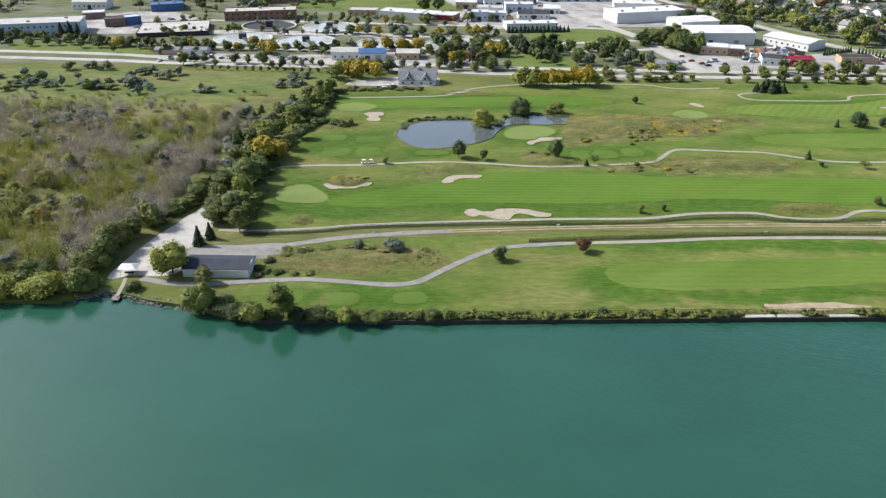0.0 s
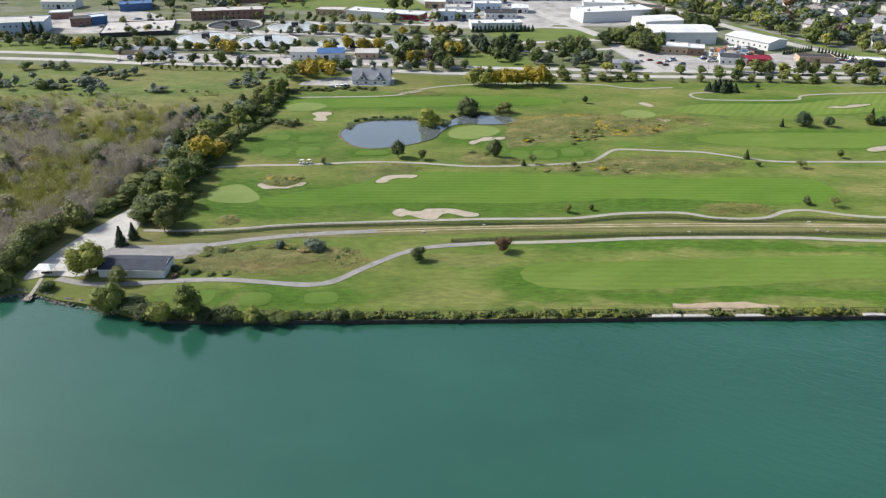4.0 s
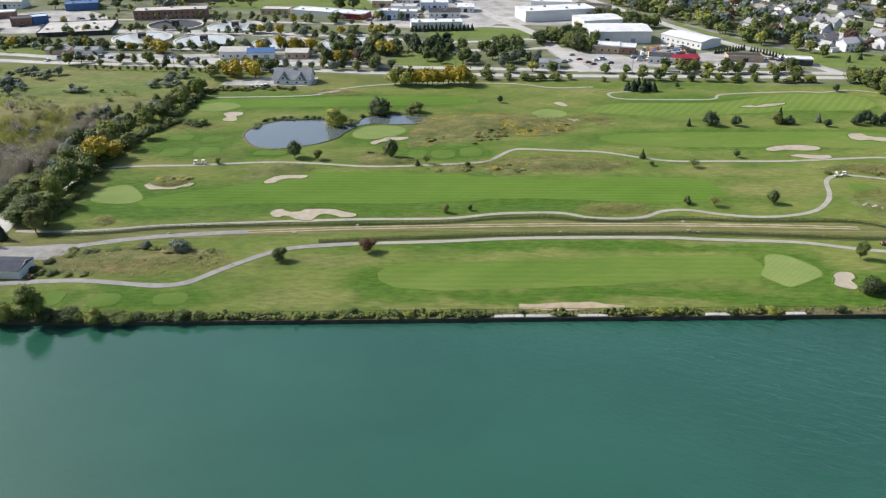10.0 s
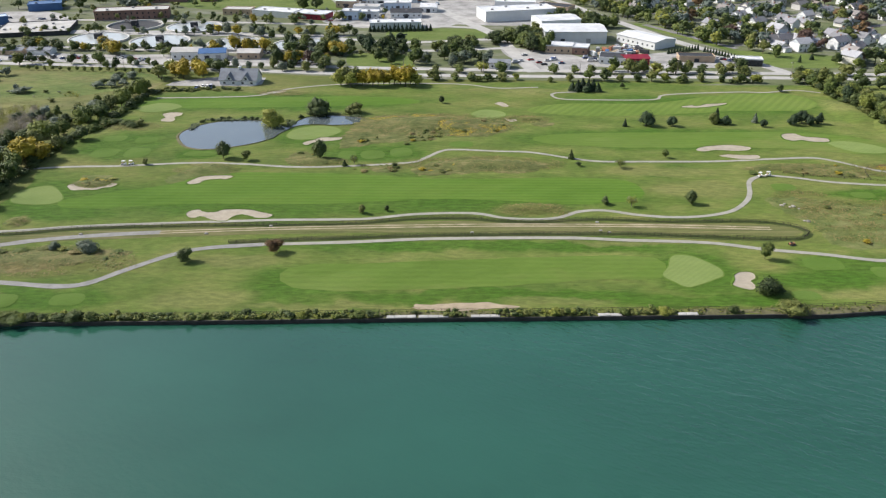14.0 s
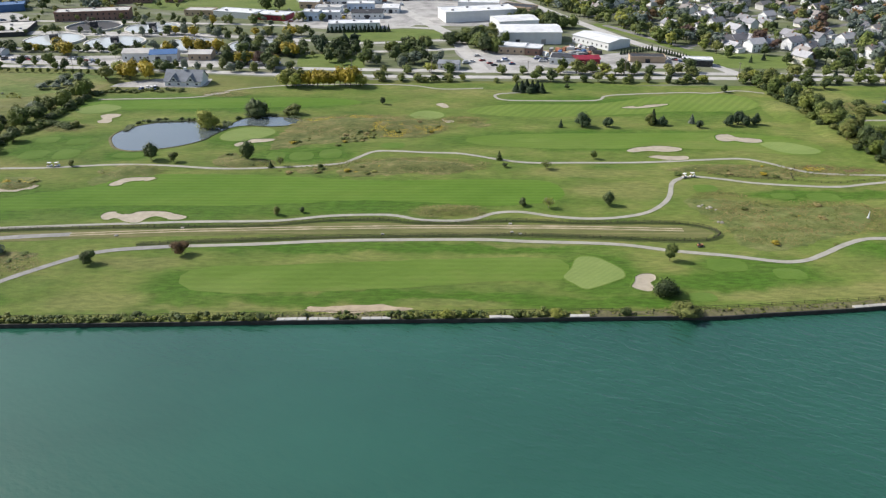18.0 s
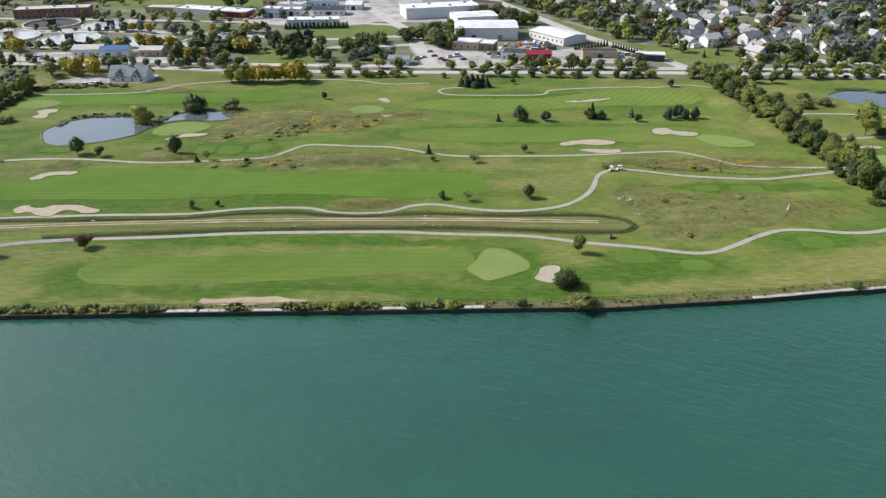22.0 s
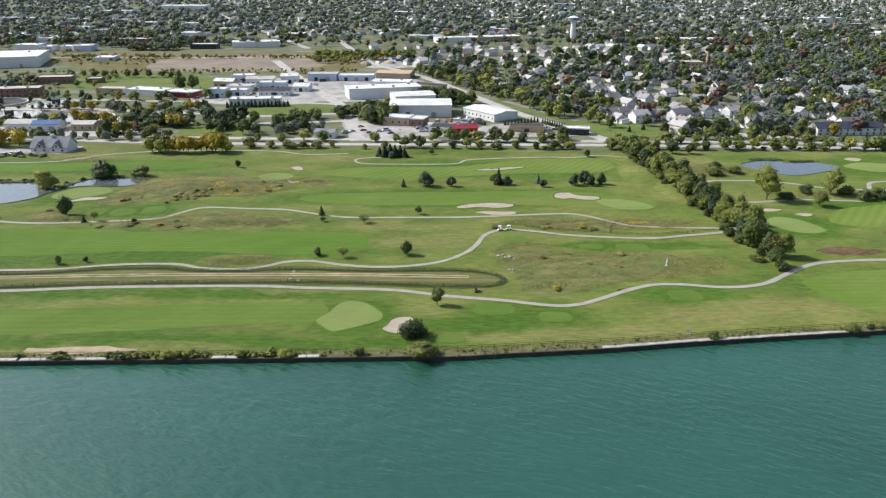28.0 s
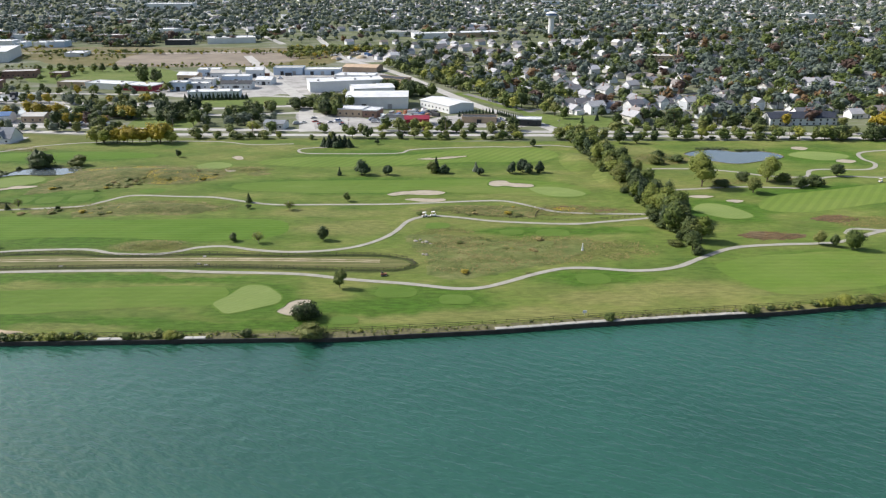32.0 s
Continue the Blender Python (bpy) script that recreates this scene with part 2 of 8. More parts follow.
M["fairway_cross"] = turf("fairway_grass_cross_cut", (0.100, 0.162, 0.024), (0.126, 0.187, 0.030), (0.152, 0.202, 0.040), 0.025, 0.8, stripes=(4.2, 35, 0.6), grain=0.08)
M["green"] = turf("putting_green", (0.150, 0.208, 0.050), (0.173, 0.230, 0.058), (0.197, 0.246, 0.068), 0.05, 1.2, stripes=(1.6, 45, 0.2), grain=0.05)
M["tee"] = turf("tee_turf", (0.078, 0.140, 0.018), (0.092, 0.157, 0.022), (0.108, 0.170, 0.030), 0.05, 1.2, grain=0.06)
M["meadow"] = turf("wild_meadow", (0.080, 0.105, 0.026), (0.148, 0.158, 0.044), (0.220, 0.205, 0.070), 0.04, 0.35, dry=((0.225, 0.190, 0.10), 0.55), grain=0.25)
M["field"] = turf("open_field", (0.072, 0.118, 0.024), (0.130, 0.168, 0.040), (0.200, 0.200, 0.060), 0.045, 0.5, dry=((0.235, 0.185, 0.090), 0.56), grain=0.34)
M["thatch"] = turf("uncut_scrub", (0.066, 0.090, 0.022), (0.124, 0.134, 0.038), (0.225, 0.195, 0.072), 0.16, 0.9, dry=((0.21, 0.150, 0.062), 0.58), grain=0.34, stretch=(0.8, 1.4, 1))
M["thatch_green"] = turf("uncut_olive_grass", (0.080, 0.112, 0.026), (0.128, 0.150, 0.040), (0.195, 0.190, 0.066), 0.12, 0.9, grain=0.24, stretch=(0.8, 1.4, 1))
M["scrub"] = turf("dry_scrub_grass", (0.090, 0.090, 0.030), (0.160, 0.140, 0.052), (0.240, 0.195, 0.085), 0.09, 0.5, dry=((0.10, 0.105, 0.03), 0.55))
M["berm"] = turf("berm_grass", (0.072, 0.092, 0.024), (0.132, 0.138, 0.042), (0.215, 0.190, 0.08), 0.4, 0.5, stretch=(0.06, 1.6, 1))
M["track"] = plain("worn_track", (0.33, 0.28, 0.19), 0.25, 0.3, 0.95, 1.5)
M["brown"] = turf("brown_heather", (0.060, 0.050, 0.020), (0.115, 0.080, 0.038), (0.185, 0.140, 0.062), 0.25, 0.8, grain=0.3)
M["city"] = turf("town_ground", (0.085, 0.112, 0.038), (0.135, 0.152, 0.066), (0.23, 0.225, 0.165), 0.035, 0.2, dry=((0.28, 0.265, 0.23), 0.62))
M["waste"] = plain("grey_brown_waste", (0.205, 0.172, 0.135), 0.25, 0.03, 0.95, 0.4)
M["lawn"] = turf("town_lawn", (0.095, 0.138, 0.028), (0.125, 0.168, 0.036), (0.16, 0.185, 0.05), 0.03, 0.5)
M["sand"] = plain("bunker_sand", (0.34, 0.30, 0.235), 0.16, 0.35, 0.95, 2.0)
M["bare"] = plain("bare_soil", (0.33, 0.27, 0.19), 0.25, 0.25, 0.95, 1.5)
M["path"] = plain("cart_path_concrete", (0.30, 0.29, 0.25), 0.14, 0.25, 0.9, 2.0)
M["path_grey"] = plain("cart_path_asphalt", (0.235, 0.23, 0.22), 0.2, 0.25, 0.9, 2.0)
M["gravel"] = plain("pale_gravel", (0.41, 0.40, 0.375), 0.18, 0.15, 0.95, 1.2)
M["asphalt"] = plain("worn_asphalt", (0.20, 0.195, 0.19), 0.2, 0.12, 0.9, 1.0)
M["concrete"] = plain("concrete", (0.385, 0.375, 0.355), 0.18, 0.12, 0.9, 0.8)
M["lot"] = plain("yard_paving", (0.32, 0.312, 0.298), 0.4, 0.07, 0.9, 0.5)
M["rail_bed"] = plain("rail_ballast", (0.19, 0.16, 0.125), 0.3, 0.1, 0.95, 0.7)
M["bank_soil"] = plain("brown_bank_soil", (0.115, 0.108, 0.055), 0.4, 0.4, 0.95, 1.6)
M["pale_stone"] = plain("pale_boulder", (0.30, 0.28, 0.24), 0.25, 0.5, 0.9, 3.0)
M["stone"] = plain("bank_stone", (0.155, 0.15, 0.14), 0.35, 0.5, 0.9, 3.0)
M["steel_wall"] = plain("sheet_piling", (0.045, 0.042, 0.038), 0.4, 0.4, 0.8, 2.0)
M["cap"] = plain("concrete_cap", (0.33, 0.315, 0.29), 0.3, 0.5, 0.85, 3.0)
M["fence"] = plain("dark_fence_wood", (0.045, 0.038, 0.03), 0.3, 0.6, 0.85, 3.0)
M["bark"] = plain("bark", (0.11, 0.085, 0.06), 0.35, 1.2, 0.95, 6.0)
M["twig"] = plain("bare_twigs", (0.24, 0.205, 0.19), 0.25, 0.5, 0.95, 3.0)
M["white"] = plain("white_metal_wall", (0.66, 0.67, 0.67), 0.07, 0.2, 0.6, 2.0)
M["white_roof"] = plain("pale_roof_sheet", (0.60, 0.61, 0.62), 0.18, 0.15, 0.6, 1.5)
M["grey_roof"] = plain("grey_shingles", (0.20, 0.215, 0.24), 0.2, 0.3, 0.85, 3.0)
M["slate"] = plain("dark_slate", (0.040, 0.047, 0.066), 0.2, 0.4, 0.85, 3.0)
M["flat_roof"] = plain("flat_roof_gravel", (0.42, 0.41, 0.39), 0.2, 0.1, 0.9, 1.0)
M["brick"] = plain("red_brick", (0.24, 0.145, 0.115), 0.2, 0.3, 0.85, 3.0)
M["tan"] = plain("tan_block", (0.45, 0.34, 0.24), 0.15, 0.3, 0.85, 3.0)
M["pale_blue"] = plain("pale_blue_cladding", (0.46, 0.55, 0.66), 0.08, 0.2, 0.6, 2.0)
M["blue"] = plain("blue_metal", (0.055, 0.125, 0.27), 0.15, 0.3, 0.5, 2.0)
M["orange"] = plain("orange_paint", (0.32, 0.14, 0.08), 0.15, 0.3, 0.55, 2.0)
M["red"] = plain("red_metal", (0.24, 0.02, 0.04), 0.15, 0.3, 0.55, 2.0)
M["dark"] = plain("dark_panel", (0.045, 0.047, 0.052), 0.3, 0.5, 0.7, 2.0)
M["glass"] = plain("window_glass", (0.03, 0.035, 0.045), 0.2, 0.5, 0.12, 2.0, spec=0.8)
M["siding"] = tinted("house_siding", [(0.76, 0.76, 0.75), (0.62, 0.60, 0.56), (0.78, 0.78, 0.78), (0.50, 0.53, 0.56), (0.78, 0.78, 0.77), (0.66, 0.63, 0.57), (0.78, 0.78, 0.77), (0.66, 0.67, 0.68), (0.74, 0.75, 0.76)])
M["shingle"] = tinted("roof_shingles", [(0.18, 0.18, 0.20), (0.26, 0.26, 0.28), (0.13, 0.13, 0.145), (0.24, 0.22, 0.21), (0.38, 0.38, 0.40), (0.20, 0.20, 0.21)], 0.9)
M["far_wall"] = tinted("far_walls", [(0.62, 0.63, 0.64), (0.50, 0.49, 0.47), (0.66, 0.67, 0.68), (0.40, 0.38, 0.35), (0.64, 0.65, 0.66), (0.38, 0.41, 0.45)], 0.8, "island")
M["far_house"] = tinted("far_roofs", [(0.20, 0.20, 0.22), (0.38, 0.38, 0.40), (0.14, 0.14, 0.145), (0.55, 0.55, 0.57), (0.21, 0.18, 0.16), (0.26, 0.26, 0.29), (0.17, 0.165, 0.17), (0.13, 0.13, 0.14)], 0.85, "island")
M["car"] = tinted("car_paint", [(0.75, 0.75, 0.75), (0.05, 0.05, 0.055), (0.35, 0.36, 0.38), (0.6, 0.6, 0.62), (0.30, 0.03, 0.03), (0.05, 0.09, 0.22), (0.8, 0.8, 0.8)], 0.3)
M["tyre"] = plain("black_rubber", (0.02, 0.02, 0.02), 0.2, 1, 0.9)
M["metal"] = plain("weathered_steel", (0.33, 0.33, 0.33), 0.2, 0.6, 0.6)
M["tank_wall"] = plain("tank_concrete", (0.50, 0.485, 0.455), 0.15, 0.3, 0.85)

L = {}
L["green"] = leaves("leaf_green", (0.025, 0.041, 0.010), (0.071, 0.105, 0.023), (0.150, 0.178, 0.045))
L["dark"] = leaves("leaf_dark_green", (0.017, 0.027, 0.010), (0.044, 0.065, 0.021), (0.080, 0.107, 0.032))
L["conifer"] = leaves("needle_dark", (0.010, 0.021, 0.012), (0.021, 0.039, 0.018), (0.042, 0.068, 0.029), 0.08)
# pale cool green: distance haze is mixed into the town trees' leaf colour
L["town"] = leaves("leaf_hazed_green", (0.064, 0.084, 0.070), (0.096, 0.124, 0.102), (0.132, 0.162, 0.136))
L["lime"] = leaves("leaf_yellow_green", (0.050, 0.072, 0.014), (0.120, 0.158, 0.030), (0.215, 0.240, 0.055), 0.22)
L["olive"] = leaves("leaf_olive", (0.037, 0.050, 0.013), (0.099, 0.120, 0.029), (0.172, 0.182, 0.052))
L["willow"] = leaves("leaf_willow", (0.070, 0.092, 0.016), (0.185, 0.215, 0.036), (0.30, 0.305, 0.068), 0.3)
L["gold"] = leaves("leaf_gold", (0.110, 0.082, 0.012), (0.245, 0.190, 0.018), (0.40, 0.315, 0.035), 0.2)
L["rust"] = leaves("leaf_rust", (0.055, 0.032, 0.016), (0.115, 0.068, 0.030), (0.185, 0.115, 0.050))
L["maroon"] = leaves("leaf_maroon", (0.040, 0.024, 0.020), (0.075, 0.046, 0.036), (0.120, 0.080, 0.060))
L["blue"] = leaves("leaf_silver_green", (0.070, 0.095, 0.062), (0.120, 0.150, 0.105), (0.180, 0.210, 0.155), 0.2)
L["grey"] = leaves("leaf_thin_grey", (0.27, 0.24, 0.20), (0.29, 0.265, 0.22), (0.35, 0.32, 0.26), 0.35)
L["straw"] = leaves("leaf_pale_yellow_green", (0.24, 0.245, 0.070), (0.255, 0.265, 0.072), (0.31, 0.31, 0.090), 0.35)
L["tan"] = leaves("dry_weed", (0.110, 0.095, 0.035), (0.200, 0.165, 0.062), (0.29, 0.24, 0.095))

# water of the river and the ponds
def water_mat(name, body, wave, rough, strength, gloss, gusts=False, ior=1.48):
    m, n, l, p = mat_new(name)
    a = noise_node(n, l, 0.012, 4, 0.55, (1, 1.4, 1))
    l.new(ramp(n, l, a, [(0.3, tuple(c * 0.86 for c in body)), (0.7, tuple(c * 1.12 for c in body))]), p.inputs["Base Color"])
    p.inputs["Roughness"].default_value = rough
    p.inputs["IOR"].default_value, p.inputs["Specular IOR Level"].default_value = ior, gloss
    h1 = noise_node(n, l, wave, 5, 0.62, (1.0, 1.3, 1))
    if gusts:
        # wind ripples lie across the stream and die away in the lee of the trees
        geo = n.new("ShaderNodeNewGeometry")
        turn = n.new("ShaderNodeMapping")
        turn.vector_type = "TEXTURE"
        turn.inputs["Rotation"].default_value = (0, 0, radians(-30))
        turn.inputs["Scale"].default_value = (2.6, 1.0, 1)
        l.new(geo.outputs["Position"], turn.inputs["Vector"])
        rip = n.new("ShaderNodeTexNoise")
        rip.inputs["Scale"].default_value, rip.inputs["Detail"].default_value, rip.inputs["Roughness"].default_value = 0.55, 3, 0.5
        l.new(turn.outputs[0], rip.inputs["Vector"])
        sep = n.new("ShaderNodeSeparateXYZ")
        l.new(geo.outputs["Position"], sep.inputs[0])
        lee = n.new("ShaderNodeMath")
        lee.operation = "MULTIPLY_ADD"
        l.new(noise_node(n, l, 0.012, 3, 0.5), lee.inputs[0])
        lee.inputs[1].default_value = 160
        l.new(sep.outputs["X"], lee.inputs[2])
        grow = n.new("ShaderNodeMapRange")
        grow.interpolation_type = "SMOOTHSTEP"
        for key, v in (("From Min", 60), ("From Max", 300), ("To Min", 0.1), ("To Max", 3.2)):
            grow.inputs[key].default_value = v
        l.new(lee.outputs[0], grow.inputs["Value"])
        both = n.new("ShaderNodeMath")
        both.operation = "MULTIPLY"
        l.new(rip.outputs["Fac"], both.inputs[0])
        l.new(grow.outputs[0], both.inputs[1])
        top = n.new("ShaderNodeMath")
        l.new(both.outputs[0], top.inputs[0])
        calm = n.new("ShaderNodeMapRange")
        calm.interpolation_type = "SMOOTHSTEP"
        for key, v in (("From Min", 20), ("From Max", 260), ("To Min", 0.3), ("To Max", 0.85)):
            calm.inputs[key].default_value = v
        l.new(lee.outputs[0], calm.inputs["Value"])
        soft_h = n.new("ShaderNodeMath")
        soft_h.operation = "MULTIPLY"
        l.new(h1, soft_h.inputs[0])
        l.new(calm.outputs[0], soft_h.inputs[1])
        l.new(soft_h.outputs[0], top.inputs[1])
        h1 = top.outputs[0]
    h2 = noise_node(n, l, 0.055, 3, 0.5, (1.0, 1.3, 1))
    ad = n.new("ShaderNodeMath")
    ad.operation = "MULTIPLY_ADD"
    l.new(h2, ad.inputs[0])
    ad.inputs[1].default_value = 0.5
    l.new(h1, ad.inputs[2])
    bump(n, l, p, ad.outputs[0], strength, 0.6)
    return m

M["river"] = water_mat("river_water", (0.019, 0.080, 0.053), 0.6, 0.05, 0.27, 1.0, True, 1.43)
# pale body colour paints in bright sky reflection; the IOR is raised for it too
M["pond"] = water_mat("pond_water", (0.100, 0.122, 0.130), 0.9, 0.02, 0.012, 1.0, False, 1.9)
# pale grey body mixes murky water with painted-in sky reflection
M["basin_water"] = water_mat("basin_water", (0.40, 0.42, 0.42), 0.9, 0.1, 0.05, 0.6)


# ---- mesh helpers ----
def mesh_tris(name, verts, tris, mats, index=None, smooth=False):
    """A mesh from arrays of corners and triangles."""
    me = bpy.data.meshes.new(name)
    verts, tris = np.asarray(verts, np.float32), np.asarray(tris, np.int32)
    me.vertices.add(len(verts))
    me.vertices.foreach_set("co", verts.ravel())
    me.loops.add(tris.size)
    me.loops.foreach_set("vertex_index", tris.ravel())
    me.polygons.add(len(tris))
    me.polygons.foreach_set("loop_start", np.arange(0, tris.size, 3, dtype=np.int32))
    for m in mats:
        me.materials.append(m)
    if index is not None:
        me.polygons.foreach_set("material_index", np.asarray(index, np.int32))
    me.polygons.foreach_set("use_smooth", np.full(len(tris), smooth))
    me.update(calc_edges=True)
    return me


def part(name, bm, material, parent=None, label=""):
    """Links a bmesh (or a ready mesh) as one object under a thing or a part."""
    if isinstance(bm, bmesh.types.BMesh):
        me = bpy.data.meshes.new(name)
        bm.normal_update()
        bm.to_mesh(me)
        bm.free()
        me.materials.append(material)
    else:
        me = bm
    ob = new(name, me)
    ob.parent = parent
    return tagged(ob, label) if label else ob


def add_box(bm, x0, y0, z0, x1, y1, z1, bevel=0.0):
    v = bmesh.ops.create_cube(bm, size=1.0)["verts"]
    for p in v:
        p.co = Vector((x0 + (p.co.x + 0.5) * (x1 - x0), y0 + (p.co.y + 0.5) * (y1 - y0), z0 + (p.co.z + 0.5) * (z1 - z0)))
    if bevel:
        e = list({e for p in v for e in p.link_edges})
        bmesh.ops.bevel(bm, geom=e, offset=bevel, segments=1, affect="EDGES")
    return bm


def box(x0, y0, z0, x1, y1, z1, bevel=0.0):
    return add_box(bmesh.new(), x0, y0, z0, x1, y1, z1, bevel)


def tube(bm, a, b, r0, r1, sides=6):
    a, b = Vector(a), Vector(b)
    q = (b - a).to_track_quat("Z", "Y")
    rings = []
    for c, r in ((a, r0), (b, r1)):
        rings.append([bm.verts.new(c + q @ Vector((r * math.cos(k * math.tau / sides), r * math.sin(k * math.tau / sides), 0))) for k in range(sides)])
    for k in range(sides):
        bm.faces.new((rings[0][k], rings[0][(k + 1) % sides], rings[1][(k + 1) % sides], rings[1][k]))
    bm.faces.new(rings[1])
    bm.faces.new(rings[0][::-1])
    return bm


def sweep(bm, pts, r, sides=4):
    """One continuous bar along the points."""
    prev = None
    for i, q in enumerate(pts):
        t = (Vector(pts[min(i + 1, len(pts) - 1)]) - Vector(pts[max(i - 1, 0)])).to_track_quat("Z", "Y")
        ring = [bm.verts.new(Vector(q) + t @ Vector((r * math.cos(k * math.tau / sides), r * math.sin(k * math.tau / sides), 0))) for k in range(sides)]
        if prev:
            for k in range(sides):
                bm.faces.new((prev[k], prev[(k + 1) % sides], ring[(k + 1) % sides], ring[k]))
        prev = ring
    return bm


def spline(pts, closed=False, step=2.0):
    """A smooth line through the points, with corners about step metres apart."""
    P = [Vector((p[0], p[1])) for p in pts]
    n, out = len(P), []
    for i in range(n if closed else n - 1):
        a, b = P[i], P[(i + 1) % n]
        z = P[(i - 1) % n] if closed or i > 0 else a * 2 - b
        c = P[(i + 2) % n] if closed or i + 2 < n else b * 2 - a
        k = max(1, int((b - a).length / step))
        for j in range(k):
            t = j / k
            out.append(0.5 * ((2 * a) + (b - z) * t + (2 * z - 5 * a + 4 * b - c) * t * t + (3 * a - z - 3 * b + c) * t ** 3))
    if not closed:
        out.append(P[-1])
    return out


def ragged(line, amount, scale=0.12, seed=0.0):
    out, n = [], len(line)
    for i, p in enumerate(line):
        t = (line[(i + 1) % n] - line[i - 1]).normalized()
        k = noise.noise((p.x * scale, p.y * scale, seed)) + 0.5 * noise.noise((p.x * scale * 3, p.y * scale * 3, seed + 7))
        out.append(p + Vector((-t.y, t.x)) * amount * k)
    return out


LAYER = {}


def sheet(name, line, z, material, label="", category="", kind="structure", thick=0.0):
    """A flat sheet inside a closed line, with a short skirt below its edge."""
    LAYER[z] = LAYER.get(z, -1) + 1
    z += 0.0006 * LAYER[z]
    bm = bmesh.new()
    top = [bm.verts.new((p.x, p.y, z)) for p in line]
    f = bm.faces.new(top)
    f.normal_update()
    if f.normal.z < 0:
        f.normal_flip()
    if thick:
        low = [bm.verts.new((p.x, p.y, z - thick)) for p in line]
        for i in range(len(top)):
            j = (i + 1) % len(top)
            bm.faces.new((top[i], top[j], low[j], low[i]))
    bmesh.ops.triangulate(bm, faces=[f])
    ob = part(name, bm, material)
    return tagged(ob, label, category, "", kind)


def oval(x, y, rx, ry, turn=0.0, wob=0.12, seed=0, n=28, sq=2.4):
    out = []
    for k in range(n):
        a = k * math.tau / n
        c, s = math.cos(a), math.sin(a)
        r = (abs(c) ** sq + abs(s) ** sq) ** (-1 / sq)
        r *= 1 + wob * noise.noise((c * 1.3 + seed * 3.1, s * 1.3, seed * 1.7))
        px, py = r * c * rx, r * s * ry
        t = radians(turn)
        out.append(Vector((x + px * math.cos(t) - py * math.sin(t), y + px * math.sin(t) + py * math.cos(t))))
    return out


def strip(name, pts, width, z, material, label, category="path", step=2.5, wobble=0.0, kind="structure"):
    """A band along a smooth line."""
    c = spline(pts, False, step)
    LAYER[z] = LAYER.get(z, -1) + 1
    z += 0.0006 * LAYER[z]
    bm = bmesh.new()
    prev = None
    for i, p in enumerate(c):
        t = (c[min(i + 1, len(c) - 1)] - c[max(i - 1, 0)]).normalized()
        w = width / 2 * (1 + wobble * noise.noise((p.x * 0.2, p.y * 0.2, 3)))
        s = Vector((-t.y, t.x)) * w
        a, b = bm.verts.new((p.x + s.x, p.y + s.y, z)), bm.verts.new((p.x - s.x, p.y - s.y, z))
        if prev:
            bm.faces.new((prev[1], b, a, prev[0]))
        prev = (a, b)
    return tagged(part(name, bm, material), label, category, "", kind)

# ---- land and water ----
BANK = [(-700, 214), (-300, 203), (-133, 200), (-116, 200), (-107, 205), (-98, 204.5), (-90, 201), (-78, 198), (-62, 192), (-50, 190), (-22, 190), (40, 191.5),
        (90, 193), (150, 194.5), (204, 196), (219, 196), (236, 198), (264, 201), (290, 205), (316, 208.5), (351, 213), (382, 219), (450, 230), (800, 300)]
bank = spline(BANK, False, 3.0)


def bank_y(x):
    for a, b in zip(bank, bank[1:]):
        if a.x <= x <= b.x:
            return a.y + (b.y - a.y) * (x - a.x) / max(1e-6, b.x - a.x)
    return bank[-1].y


tagged(part("river", box(-3500, -2500, -4.0, 3500, 420, -1.1), M["river"]), "wide teal green river with a light chop", "water", "", "structure")
edge = [Vector((-3500, 260))] + bank + [Vector((3500, 400)), Vector((3500, 4900)), Vector((-3500, 4900))]
ground = sheet("ground", edge, 0.0, M["rough"], "mottled green grassland reaching to the horizon", "ground", thick=3.0)
tagged(ground, kind="structure")


def region(name, pts, z, material, label, category="grass", rag=1.5, step=4.0, seed=0.0):
    return sheet(name, ragged(spline(pts, True, step), rag, 0.1, seed), z, material, label, category)


region("golf_course", [(-62, 195), (-20, 194), (100, 197), (230, 202), (330, 214), (480, 240), (640, 300), (640, 462), (400, 460), (150, 459), (-20, 446), (-66, 425), (-74, 380), (-70, 320), (-66, 290), (-70, 262), (-58, 236), (-60, 214)],
       0.02, M["golf"], "mown golf course rough in mixed greens")
region("wild_meadow", [(-75, 228), (-73, 300), (-80, 380), (-66, 440), (-80, 478), (-300, 486), (-620, 500), (-700, 230), (-300, 212), (-140, 208), (-112, 214), (-100, 245), (-90, 270)],
       0.03, M["meadow"], "wild meadow of tan and green grasses", seed=2)
region("open_field", [(-78, 445), (-130, 415), (-200, 405), (-300, 410), (-620, 400), (-640, 488), (-300, 486), (-80, 477)], 0.05, M["field"], "open grass field beside the parkway", seed=4)
region("town_ground", [(-3400, 540), (-300, 500), (-80, 486), (100, 466), (300, 462), (520, 455), (3400, 500), (3400, 4800), (-3400, 4800)], 0.03, M["city"], "town ground of lawns, yards and paving", "ground", 0, 60)

# golf: cuts and fairways
region("fairway", [(-46, 278), (-35, 271), (5, 276), (60, 277), (110, 282), (160, 277), (185, 284), (182, 302), (150, 305), (110, 303), (70, 308), (10, 309), (-8, 296), (-28, 288)], 0.06, M["fairway"], "striped bright green fairway", rag=0.8, seed=6)
region("fairway", [(52, 220), (58, 211), (80, 209), (120, 212), (150, 216), (176, 218), (178, 232), (150, 233), (112, 230), (80, 227), (60, 226)], 0.06, M["fairway_plain"], "green fairway running along the river", rag=0.8, seed=8)
